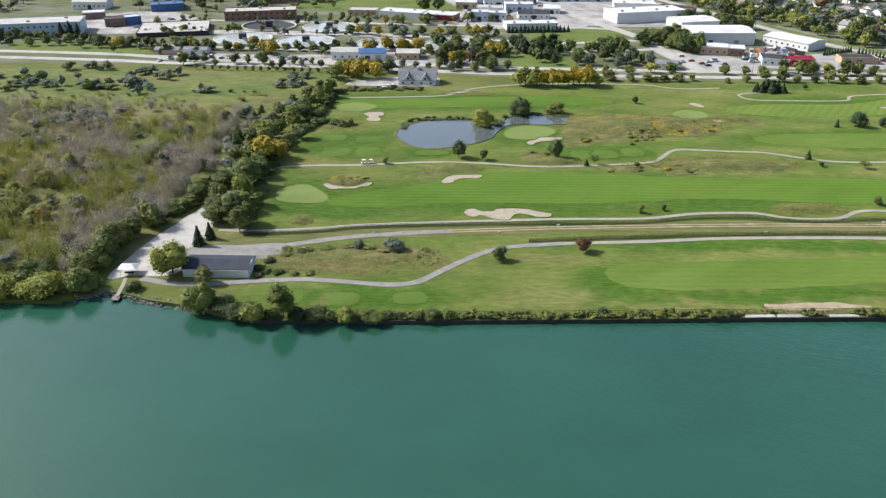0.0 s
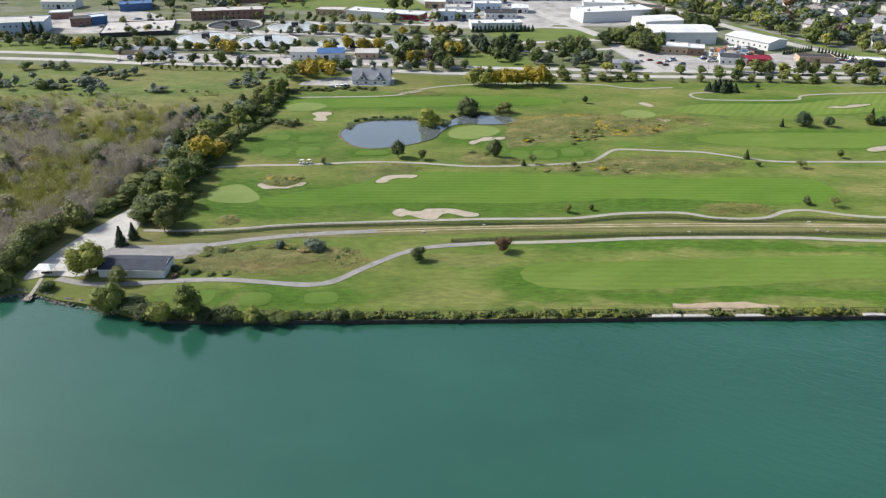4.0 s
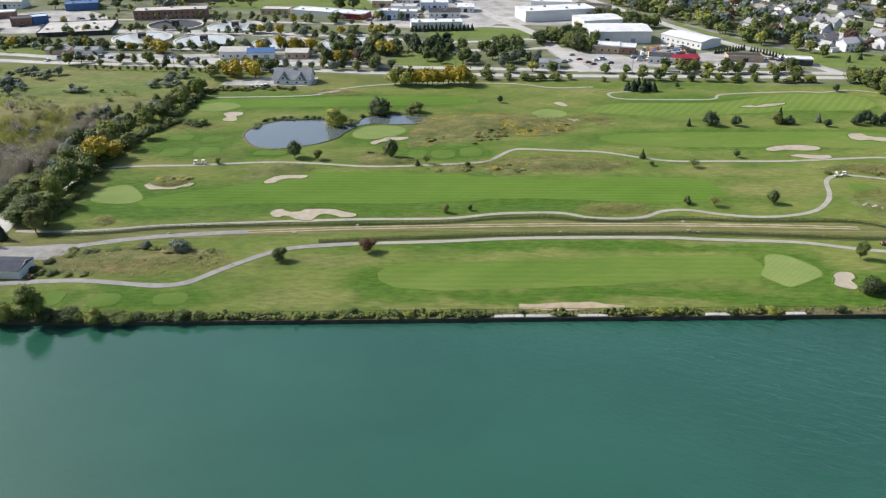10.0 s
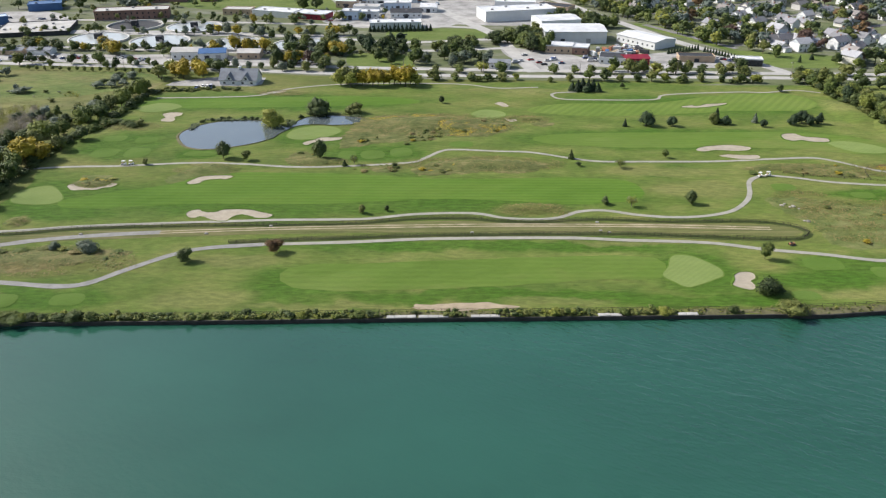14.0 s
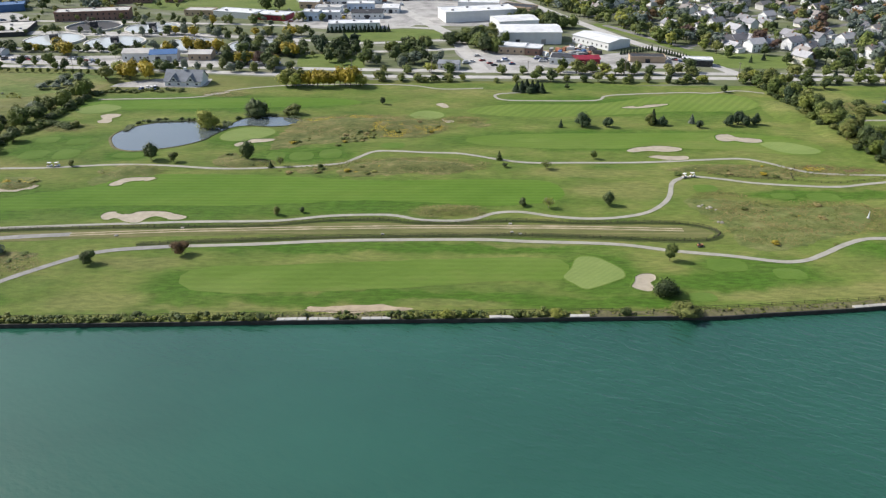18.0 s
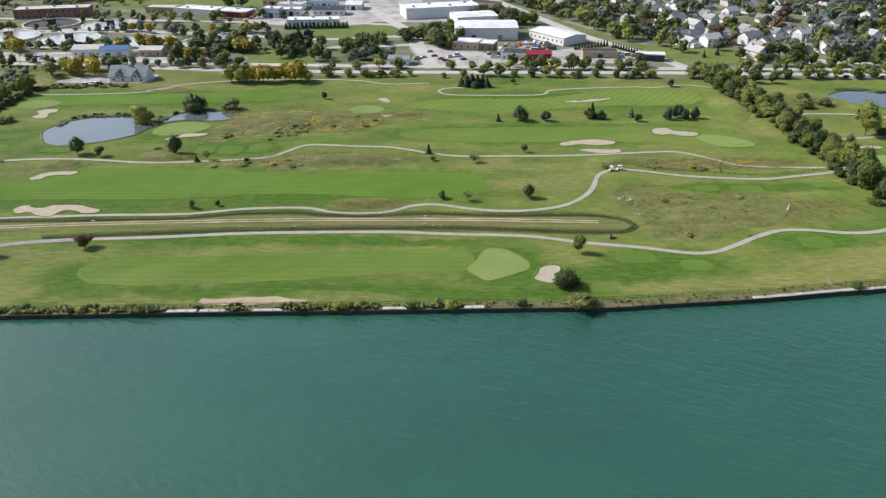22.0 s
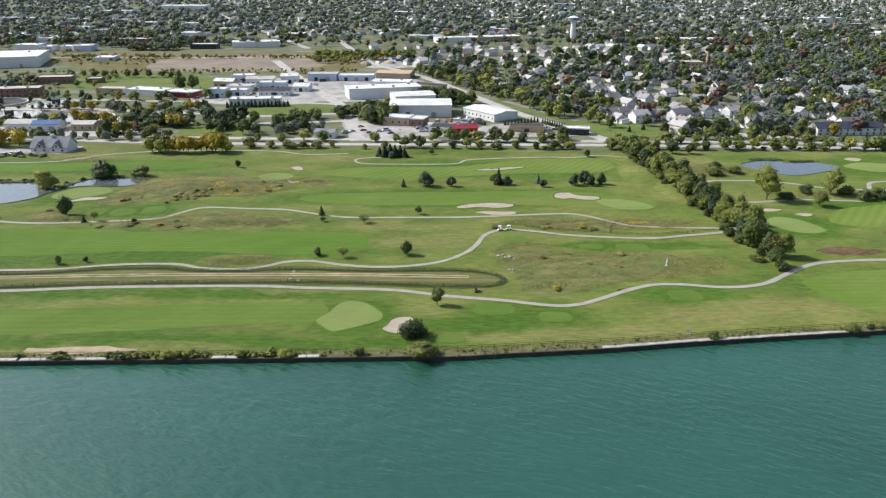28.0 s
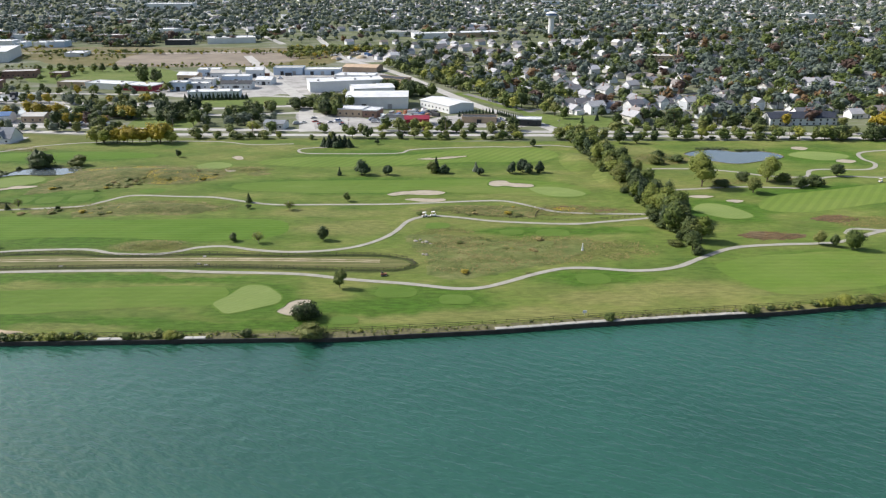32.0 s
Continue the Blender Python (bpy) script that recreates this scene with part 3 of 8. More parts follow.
region("fairway", [(-60, 408), (-30, 404), (30, 408), (80, 412), (92, 420), (60, 428), (0, 424), (-50, 420)], 0.06, M["fairway"], "striped bright green fairway", rag=0.8, seed=11)
region("fairway", [(148, 355), (160, 347), (200, 343), (250, 344), (285, 338), (300, 335), (316, 342), (310, 356), (280, 366), (230, 366), (190, 365), (160, 362)], 0.06, M["fairway_plain"], "pale green fairway", rag=0.8, seed=13)
region("fairway", [(150, 402), (180, 392), (230, 396), (260, 402), (300, 404), (312, 420), (300, 436), (262, 432), (220, 416), (170, 414)], 0.06, M["fairway_cross"], "cross-striped green fairway", rag=0.8, seed=14)
region("fairway", [(342, 247), (355, 226), (385, 231), (430, 244), (480, 262), (460, 276), (420, 268), (372, 262), (350, 256)], 0.06, M["fairway_plain"], "pale green fairway by the river wall", rag=0.8, seed=16)
region("fairway", [(384, 318), (400, 312), (430, 322), (480, 342), (540, 362), (530, 378), (480, 364), (430, 348), (396, 336)], 0.06, M["fairway_cross"], "cross-striped green fairway", rag=0.8, seed=17)

# berm and heather
region("berm", [(-80, 238), (-60, 238), (-30, 243), (40, 249), (120, 251), (200, 250), (232, 249), (237, 253), (232, 258), (180, 260), (110, 261), (40, 257), (-20, 252), (-50, 247)], 0.06, M["berm"], "grassy flood berm with dry strips", seed=28, rag=0.6)
sheet("bare_soil", ragged(oval(110, 199.6, 14, 2.0, 1, 0.5, 31, 60), 0.7, 0.25, 3), 0.055, M["bare"], "worn bare soil along the river bank", "ground")

# grassy mounds
MOUNDS = [(3, 314, 15, 6.5, 1.7), (141, 272, 15, 5.4, 1.4), (126, 319, 32, 7.5, 1.6), (100, 377, 40, 15, 2.2), (50, 323, 13, 4.6, 1.3), (-53, 259, 5, 4.6, 1.2), (-40, 297, 8, 4, 1.0), (322, 400, 12, 26, 2.4), (256, 318, 16, 5, 1.0), (-30, 228, 30, 7, 0.9), (272, 262, 24, 8, 0.8), (150, 386, 8, 5, 0.9), (330, 372, 8, 20, 1.6)]


def hgt(x, y):
    """Height of the ground on the mounds."""
    z = 0.0
    for a, b, rx, ry, h in MOUNDS:
        r = ((x - a) / rx) ** 2 + ((y - b) / ry) ** 2
        if r < 1:
            z = max(z, h * (1 - r) ** 1.5)
    return z


for a, b, rx, ry, h in MOUNDS:
    bm = bmesh.new()
    n, rows = 40, []
    for k in range(1, 9):
        q = k / 8 * 1.02
        row = []
        for i in range(n):
            t = i * math.tau / n
            wob = 1 + 0.07 * noise.noise((math.cos(t) * 2 + a, math.sin(t) * 2 + b, 0))
            x, y = a + rx * q * wob * math.cos(t), b + ry * q * wob * math.sin(t)
            row.append(bm.verts.new((x, y, 0.0 if k == 8 else h * max(0, 1 - q * q) ** 1.5 + 0.04 + 0.12 * h * noise.noise((x * 0.3, y * 0.3, 1)))))
        rows.append(row)
    top = bm.verts.new((a, b, h))
    for i in range(n):
        bm.faces.new((top, rows[0][i], rows[0][(i + 1) % n]))
    for r0, r1 in zip(rows, rows[1:]):
        for i in range(n):
            bm.faces.new((r0[i], r1[i], r1[(i + 1) % n], r0[(i + 1) % n]))
    for f in bm.faces:
        f.smooth = True
    tagged(part("grass_mound", bm, M["golf"]), "low rolling mound of uncut grass", "mound", "", "structure")

# putting greens and tees
GREENS = {
    "river": [(177.4, 219.8), (180.7, 225.6), (183.1, 232), (185.8, 234.1), (190.5, 233.3), (194.7, 228.8), (197.4, 224.5), (197.1, 219.9), (193, 216.9), (188.1, 214), (183.4, 212.1), (180.1, 215.4)],
    "fairway": [(-67, 283), (-66, 289), (-58, 294), (-52, 290), (-46, 281), (-48, 276), (-56, 275), (-64, 277)],
    "pond": [(29, 361), (32, 369), (42, 374), (52, 371), (54, 364), (47, 356), (38, 353), (31, 355)],
    "scrub": [(120, 396), (127, 403), (136, 400), (138, 393), (131, 387), (123, 389)],
    "hedge": [(-60, 404), (-52, 413), (-42, 412), (-37, 406), (-44, 398), (-54, 397)],
    "far": [(289, 351), (299, 353), (308, 349), (313.5, 341), (308, 336.5), (298, 337), (291, 343)],
    "grove": [(355, 317), (362, 325), (371, 322), (377, 309), (373, 304), (365, 304), (358, 310)],
    "second_pond": [(438, 416), (448, 425), (462, 424), (470, 416), (463, 407), (450, 405)],
}
for where, outline in GREENS.items():
    x, y = sum(q[0] for q in outline) / len(outline), sum(q[1] for q in outline) / len(outline)
    big = [(x + (a - x) * 1.05, y + (b - y) * 1.06) for a, b in outline]
    sheet("green_collar", spline(big, True, 1.0), 0.09, M["fairway_plain"], "mown collar round a putting green", "golf green")
    sheet("putting_green", spline(outline, True, 1.0), 0.10, M["green"], "smooth pale green putting green", "golf green")
for x, y, rx, ry, s in ((233, 228, 6.6, 4.6, 1), (252, 222, 5.2, 3.8, 2), (219, 207, 4.2, 2.8, 3), (-30, 202, 4.8, 4, 4), (-10, 203, 5.2, 3.7, 5), (-50, 334, 6.4, 6, 6), (-35, 334, 5.7, 6.6, 7), (-53, 354, 5.4, 4.2, 8), (-37, 352, 5.4, 4.4, 9),
                        (-6, 333, 7.7, 3.4, 10), (61.5, 332, 4.2, 5.6, 11), (73, 332.5, 5.4, 5.4, 12), (86, 335.5, 5.0, 6, 13), (298, 239, 5.6, 4.6, 14), (275, 287, 4.8, 3.2, 15), (291, 286, 6.6, 4.2, 16), (324, 291, 5.6, 3, 17), (246, 295, 5, 4, 18), (114, 347, 5.6, 4.2, 19), (-46, 203, 3.2, 4.5, 20)):
    sheet("tee_box", oval(x, y, rx, ry, 6 if s in (12, 13) else 0, 0.10, s + 9, sq=3.2), 0.11, M["tee"], "flat mown tee box", "tee")


def bunker(pts, label, lip=0.35, seed=0):
    """A sand hollow with a raised grassy lip."""
    line = ragged(spline(pts, True, 1.0), 0.22, 0.3, seed)
    c = sum(line, Vector((0, 0))) / len(line)
    top = tagged(new("sand_bunker"), label, "bunker")
    n = len(line)
    inward = []
    for i, p in enumerate(line):
        t = (line[(i + 1) % n] - line[i - 1]).normalized()
        inward.append(Vector((-t.y, t.x)))
    if sum(a.x * b.y - b.x * a.y for a, b in zip(line, line[1:] + line[:1])) < 0:
        inward = [-o for o in inward]
    sb = bmesh.new()
    rim = [sb.verts.new((p.x, p.y, 0.17)) for p in line]
    low = [sb.verts.new((p.x + o.x * 0.3, p.y + o.y * 0.3, 0.10)) for p, o in zip(line, inward)]
    for i in range(n):
        sb.faces.new((rim[i], rim[(i + 1) % n], low[(i + 1) % n], low[i]))
    bmesh.ops.triangulate(sb, faces=[sb.faces.new(low)])
    bmesh.ops.recalc_face_normals(sb, faces=sb.faces)
    part("sand", sb, M["sand"], top)
    lb = bmesh.new()
    rings = []
    for d, z in ((0.0, 0.10), (0.05, lip * 0.5 + 0.1), (0.35, lip * 0.5 + 0.05), (0.9, 0.03)):
        ring = []
        for i, p in enumerate(line):
            t = (line[(i + 1) % n] - line[i - 1]).normalized()
            o = Vector((t.y, -t.x))
            if o.dot(p - c) < 0:
                o = -o
            ring.append(lb.verts.new((p.x + o.x * d, p.y + o.y * d, z * (1.0 if d != 0.05 else (1.0 if p.y > c.y else 0.55)))))
        rings.append(ring)
    for a, b in zip(rings, rings[1:]):
        for i in range(n):
            lb.faces.new((a[i], a[(i + 1) % n], b[(i + 1) % n], b[i]))
    bmesh.ops.recalc_face_normals(lb, faces=lb.faces)
    part("lip", lb, M["golf"], top)
    return top


bunker([(7.6, 266.8), (8.6, 269.6), (11.8, 270.4), (16.6, 268), (19, 268.6), (20.4, 270.4), (25, 270.8), (31.1, 270.4), (36.4, 267.9), (40.5, 266), (39.3, 263.5), (34.7, 263.4), (30.2, 265.2), (27.5, 265.8), (25.5, 263.7), (24.3, 260.8), (21.1, 260.6), (17.4, 262.2), (14.8, 264.2), (12, 263.1), (9.3, 263.6)], "long wavy sand bunker beside the fairway", seed=1)
bunker([(-1.4, 298.2), (0.5, 302.0), (2.6, 304.6), (8.5, 305.9), (15.0, 305.9), (15.8, 304.0), (13.6, 302.0), (8.8, 302.0), (5.4, 300.7), (3.9, 297.6), (0.0, 296.3)], "pale sand bunker under a grassy mound", seed=2)
bunker([(-49.7, 293.6), (-48.0, 296.1), (-43.9, 293.6), (-39.0, 292.4), (-35.4, 294.3), (-32.9, 296.8), (-29.7, 296.2), (-31.0, 293.1), (-34.3, 292.0), (-36.1, 290.0), (-40.8, 290.0), (-45.9, 289.4)], "thin curved sand bunker round a tuft of scrub", seed=3)
bunker([(198.2, 213.4), (200, 216.9), (200.8, 220), (203.8, 222), (207, 221.4), (207, 218), (204.6, 216), (205.2, 213), (203.8, 210.6), (201, 211.2)], "heart-shaped sand bunker beside a bush", seed=4)
bunker([(38.5, 347.4), (40.6, 350.7), (43.3, 352.4), (45.5, 355.7), (50.1, 356.0), (56.4, 356.2), (57.2, 354.1), (54.1, 352.0), (50.1, 351.0), (46.0, 350.0), (43.3, 347.5), (40.7, 345.0)], "sand bunker in front of the pond green", seed=5)
bunker([(223, 340), (227, 344), (234, 346), (241, 347), (249, 344), (247, 340), (240, 339), (232, 340), (226, 338)], "wide pale sand bunker with wavy edge", seed=6)
bunker([(231, 332), (236, 334), (242, 333), (249, 333), (248, 329), (241, 328), (235, 330)], "pale sand bunker in front of another", seed=7)
bunker([(270, 357), (272, 363), (278, 364), (281, 359.5), (286, 358.5), (291, 356.5), (290, 352.5), (283, 352), (278, 354.5), (273, 353.5)], "kidney-shaped pale sand bunker", seed=8)
bunker([(234.5, 408.6), (241.1, 411.9), (245.3, 411.2), (249.7, 414.1), (256.4, 415.2), (261.6, 416.3), (259.2, 413.1), (250.9, 409.8), (242.4, 407.6)], "thin sand bunker on the far fairway", seed=9)
bunker([(-42.7, 392.9), (-39.1, 395.9), (-32.9, 394.9), (-32.7, 389.9), (-35.0, 388.0), (-33.3, 383.1), (-34.2, 380.3), (-39.3, 380.8), (-40.6, 383.1), (-39.4, 387.0), (-41.0, 389.5)], "sand bunker beside the far green", seed=10)
bunker([(133.3, 413.5), (135.5, 416.8), (138.4, 415.7), (140.8, 409.3), (137.8, 408.2), (135.4, 411.4)], "small sand bunker far from the river", seed=11)
bunker([(136.7, 387.8), (139.6, 385.6), (144.2, 386.2), (141.9, 382.1), (139.0, 382.1)], "small sand bunker beside a green", seed=12)
bunker([(358, 336), (364, 338), (370, 336), (364, 333)], "small sand bunker before the green", seed=13)
bunker([(373, 329), (377, 331), (381, 329), (377, 326)], "small sand bunker before the green", seed=14)
bunker([(446, 433), (451, 438), (456, 434), (451, 429)], "sand bunker beyond the second pond", seed=15)
bunker([(457, 402), (462, 407), (468, 403), (462, 398)], "sand bunker beyond the second pond", seed=16)
bunker([(398, 243), (404, 246), (410, 244), (405, 240)], "sand bunker near the river wall", seed=17)
bunker([(0, 432), (6, 437), (12, 440), (14, 437), (8, 433)], "worn sandy hollow beside the far path", seed=18)

# paths
strip("cart_path", [(-96, 214), (-84, 210.5), (-71, 211), (-58, 213), (-44, 214), (-33, 213), (-17, 211), (-8, 213), (1, 222), (13, 233), (23, 238), (42, 241)], 2.7, 0.13, M["path_grey"], "grey asphalt cart path", wobble=0.2)
strip("cart_path", [(42, 241), (72, 243), (103, 246), (149, 247), (169, 245.5), (199, 243.5), (218, 238.5), (236, 235), (245, 232.5), (254, 230.5), (262, 232), (271, 237.5), (279, 243), (289, 248), (299, 248.5), (314, 246), (328, 249), (341, 259), (355, 268.5), (373, 272), (388, 273), (400, 276), (421, 288), (460, 305)], 2.2, 0.13, M["path"], "pale concrete cart path", wobble=0.15)
strip("cart_path", [(-81, 250), (-68, 249.5), (-48, 251.5), (-30, 255), (-5, 257.5), (24, 260), (45, 261.5), (75, 262.5), (95, 267), (117, 268), (130, 263.5), (147, 263.5), (158, 270), (168, 271), (180, 267), (193, 265), (206, 266.5), (217, 271.2), (225.5, 280.2), (230, 289), (234, 301), (240, 307), (246, 308), (257, 305), (268, 301), (286, 298), (302, 297), (315, 300), (331, 304), (345, 310)], 2.0, 0.13, M["path"], "pale concrete cart path", wobble=0.15)
strip("cart_path", [(-80, 312), (-70, 314), (-56, 316), (-36, 317), (-7, 321), (16, 320), (40, 316.5), (65, 318), (91, 322.5), (97, 328), (105, 338), (113, 339.5), (130, 337.5), (146, 336), (163, 328.5), (176, 324.5), (196, 324.5), (226, 325), (251, 328), (272, 330), (281, 326), (289, 319), (296, 313.5), (308, 311), (329, 310), (345, 310)], 2.0, 0.13, M["path"], "pale concrete cart path", wobble=0.15)
strip("cart_path", [(-56, 423), (-3, 428), (15, 443), (43, 453), (83, 456), (117, 454), (137, 446), (161, 448)], 1.8, 0.13, M["path"], "pale far cart path")
strip("cart_path", [(187, 439), (170, 436), (167, 430), (172, 423.5), (190, 422), (223, 423), (233, 433), (275, 439), (291, 438), (309, 443), (323, 438)], 1.8, 0.13, M["path"], "pale far cart path with a loop")
strip("cart_path", [(345, 310), (348, 325), (350, 344), (368, 349), (387, 352), (406, 350.5), (416, 350.5), (426, 362), (436, 369), (449, 371), (466, 369), (520, 372)], 2.0, 0.13, M["path"], "pale cart path beyond the grove")
strip("cart_path", [(352, 384), (357, 387), (379, 386), (396, 380), (409, 372), (426, 370), (434, 382), (443, 385), (465, 385), (475, 397), (474, 409), (483, 424), (520, 432)], 2.2, 0.13, M["path"], "pale cart path round the second pond")
strip("cart_path", [(421, 288), (410, 290), (404, 284)], 2.2, 0.12, M["path"], "short pale path spur")
strip("berm_track", [(-88, 233), (-65, 234.5), (-52, 239), (-37, 244), (-17, 248), (3, 250.5)], 3.0, 0.12, M["path_grey"], "worn asphalt service track behind the shed", "track", wobble=0.3)
for off in (-0.9, 0.9):
    strip("wheel_track", [(-6, 249.4 + off), (3, 250.5 + off), (44, 254 + off), (87, 256.2 + off), (128, 257.6 + off), (163, 257.6 + off), (191, 257.2 + off), (226, 255.4 + off)], 0.8, 0.10, M["track"], "pale worn wheel track on the berm", "track", wobble=0.8)

# yard and gravel road by the shed
region("gravel_yard", [(-107, 214), (-100, 216), (-88, 216), (-82, 226), (-83, 238), (-84, 256), (-82, 276), (-80, 296), (-84, 297), (-90, 278), (-97, 258), (-104, 236)], 0.09, M["gravel"], "pale gravel yard and road", "road", 0.5, 2.0)
region("asphalt_yard", [(-88, 228), (-72, 230), (-60, 228), (-52, 236), (-56, 240), (-70, 238), (-86, 237)], 0.11, M["path_grey"], "grey asphalt apron behind the shed", "road", 0.4, 2.0)

# ponds
def pond(line, label):
    ob = sheet("pond", line, 0.085, M["pond"], label, "water")
    n = len(line)
    c = sum(line, Vector((0, 0))) / n
    bm = bmesh.new()
    inner = [bm.verts.new((p.x, p.y, 0.09)) for p in line]
    mid = [bm.verts.new((*(c + (p - c) * 1.012), 0.35)) for p in line]
    outer = [bm.verts.new((*(c + (p - c) * 1.035), 0.03)) for p in line]
    for a, b in ((inner, mid), (mid, outer)):
        for i in range(n):
            bm.faces.new((a[i], a[(i + 1) % n], b[(i + 1) % n], b[i]))
    bmesh.ops.recalc_face_normals(bm, faces=bm.faces)
    tagged(part("pond_edge", bm, M["bank_soil"]), "dark reedy rim of the pond", "bank", "", "structure")


pond(spline([(-23.5, 360), (-21, 370), (-14, 378), (-2, 383), (12, 382), (22, 376), (27, 372), (31, 384), (38, 391), (50, 391.5), (62, 387), (63, 378), (50, 375), (38, 376), (30, 372), (25, 362), (22, 354), (12, 345), (-4, 339), (-14, 342), (-20, 350)], True, 1.5), "curved golf pond reflecting the sky")
pond(spline([(382, 420), (386, 411), (393, 402), (403, 397), (418, 403), (432, 411), (433, 420), (424, 427), (412, 425), (404, 431), (392, 428)], True, 1.5), "second golf pond reflecting the sky")

# parkway and streets
strip("road", [(-900, 560), (-298, 516), (-182, 503), (-69, 493), (39, 479), (142, 474), (289, 472), (425, 466), (515, 461), (900, 452)], 7.0, 0.10, M["concrete"], "pale concrete parkway lane", "road", 10)
strip("road", [(-900, 578), (-300, 534), (-187, 519), (-70, 508), (39, 495), (142, 489), (289, 483), (425, 478), (515, 473), (900, 464)], 7.0, 0.10, M["concrete"], "pale concrete parkway lane", "road", 10)
strip("road", [(322, 482), (318, 493), (301, 530), (277, 573), (240, 672), (214, 745), (178, 825), (143, 888), (110, 1000), (60, 1200)], 9.0, 0.09, M["concrete"], "pale straight street running inland", "road", 10)
strip("road", [(163, 484), (152, 545), (145, 593), (130, 631), (95, 721), (52, 840), (20, 930)], 10.0, 0.09, M["concrete"], "pale street past the warehouses", "road", 10)
strip("road", [(60, 569), (100, 572), (144, 582)], 6.0, 0.095, M["concrete"], "pale side street", "road", 8)
strip("road", [(60, 545), (100, 543), (150, 552)], 6.0, 0.095, M["concrete"], "pale side street", "road", 8)

strip("road", [(-200, 606), (-120, 599), (-60, 597), (0, 588), (40, 578), (60, 569)], 6.0, 0.092, M["concrete"], "pale service road between the basins", "road", 8)
strip("road", [(-200, 652), (-100, 646), (-40, 640), (40, 632), (110, 628), (136, 620)], 6.0, 0.092, M["concrete"], "pale service road behind the basins", "road", 8)
strip("road", [(-200, 556), (-120, 545), (-60, 538), (0, 532), (26, 536), (30, 580)], 5.0, 0.092, M["concrete"], "pale service road before the basins", "road", 8)

strip("bank_soil", [(x, bank_y(x) + 1.9) for x in range(84, 132, 6)], 3.0, 0.052, M["bank_soil"], "bare brown soil at the river's edge", "ground", 3, 0.6)
strip("bank_soil", [(x, bank_y(x) + 1.9) for x in range(180, 352, 6)], 3.0, 0.052, M["bank_soil"], "bare brown soil at the river's edge", "ground", 3, 0.6)


# uncut scrub with its own ragged edge and height
def scrub_patch(line, seed, material="thatch", label="uncut tan and olive scrub on the course", height=0.5, step=0.85):
    c = spline(line, True, 3.0)
    xs, ys = [p.x for p in c], [p.y for p in c]
    def within(x, y):
        x += 1.6 * noise.noise((x * 0.25, y * 0.25, seed)) + 1.6 * noise.noise((x * 1.1, y * 1.1, seed))
        y += 1.6 * noise.noise((x * 0.25, y * 0.25, seed + 5)) + 1.4 * noise.noise((x * 1.2, y * 1.2, seed + 8))
        hit = False
        for p, q in zip(c, c[1:] + c[:1]):
            if (p.y > y) != (q.y > y) and x < p.x + (y - p.y) / (q.y - p.y) * (q.x - p.x):
                hit = not hit
        return hit
    x0, y0 = min(xs) - 3, min(ys) - 3
    nx, ny = int((max(xs) - x0 + 3) / step), int((max(ys) - y0 + 3) / step)
    cells = {(i, j) for i in range(nx) for j in range(ny) if within(x0 + (i + 0.5) * step, y0 + (j + 0.5) * step)}
    bm, vs = bmesh.new(), {}
    for i, j in sorted(cells):
        q = []
        for k in ((i, j), (i + 1, j), (i + 1, j + 1), (i, j + 1)):
            if k not in vs:
                inner = all((k[0] - a, k[1] - b) in cells for a in (0, 1) for b in (0, 1))
                x, y = x0 + k[0] * step, y0 + k[1] * step
                x += 0.3 * noise.noise((x * 2.1, y * 2.1, seed))
                h = hgt(x, y)
                lump = 0.2 + 0.7 * abs(noise.noise((x * 0.22, y * 0.3, seed))) + 0.36 * noise.noise((x * 1.1, y * 1.1, seed))
                vs[k] = bm.verts.new((x, y, h + 0.12 * h * 0.6 + 0.05 + height * max(0.05, lump) if inner else h - 0.02))
            q.append(vs[k])
        bm.faces.new(q).smooth = True
    return tagged(part("scrub_patch", bm, M[material]), label, "scrub", "", "stuff")


scrub_patch([(55.7, 358.3), (60.6, 380.7), (68.4, 390.4), (77.4, 392.5), (87.7, 391.5), (98.6, 395.6), (102.4, 390.6), (103.2, 381.0), (104.6, 374.4), (101.6, 362.8), (103.1, 354.3), (96.0, 351.8), (86.4, 350.1), (74.1, 347.6), (67.2, 343.6), (59.1, 340.4), (56.1, 345.9)], 1)
scrub_patch([(104.6, 374.4), (112.4, 379.1), (121.7, 382.9), (132.5, 385.9), (139.0, 382.1), (140.2, 374.6), (137.2, 367.4), (131.7, 361.2), (124.2, 357.8), (117.3, 357.8), (109.2, 358.6), (104.9, 362.8)], 2, label="rust and tan scrub near the pond")
scrub_patch([(150, 379), (157, 384), (163, 378), (155, 373)], 3)
scrub_patch([(92.8, 316.4), (101.2, 323.4), (112.6, 329.8), (122.8, 329.8), (134.8, 326.6), (146.5, 323.0), (151.8, 320.1), (147.4, 313.2), (135.6, 309.8), (123.7, 311.1), (108.5, 307.7), (96.3, 306.3), (90.8, 310.9)], 4)
scrub_patch([(70.5, 315.6), (78.2, 319.1), (84.3, 317.7), (86.9, 312.9), (83.3, 308.9), (76.2, 310.2)], 5)
scrub_patch([(234, 283), (249, 284), (274, 276), (304, 277), (293, 256), (277, 248), (257, 239), (247, 240), (242, 246), (243, 256), (238, 267)], 6, "thatch_green", "uncut olive grass beyond the fenced berm", 0.4)
scrub_patch([(235, 316), (251, 322), (272, 323), (289, 315), (286, 305), (268, 308), (252, 313)], 7)
scrub_patch([(298, 320), (307, 324), (310, 318), (300, 313)], 8)
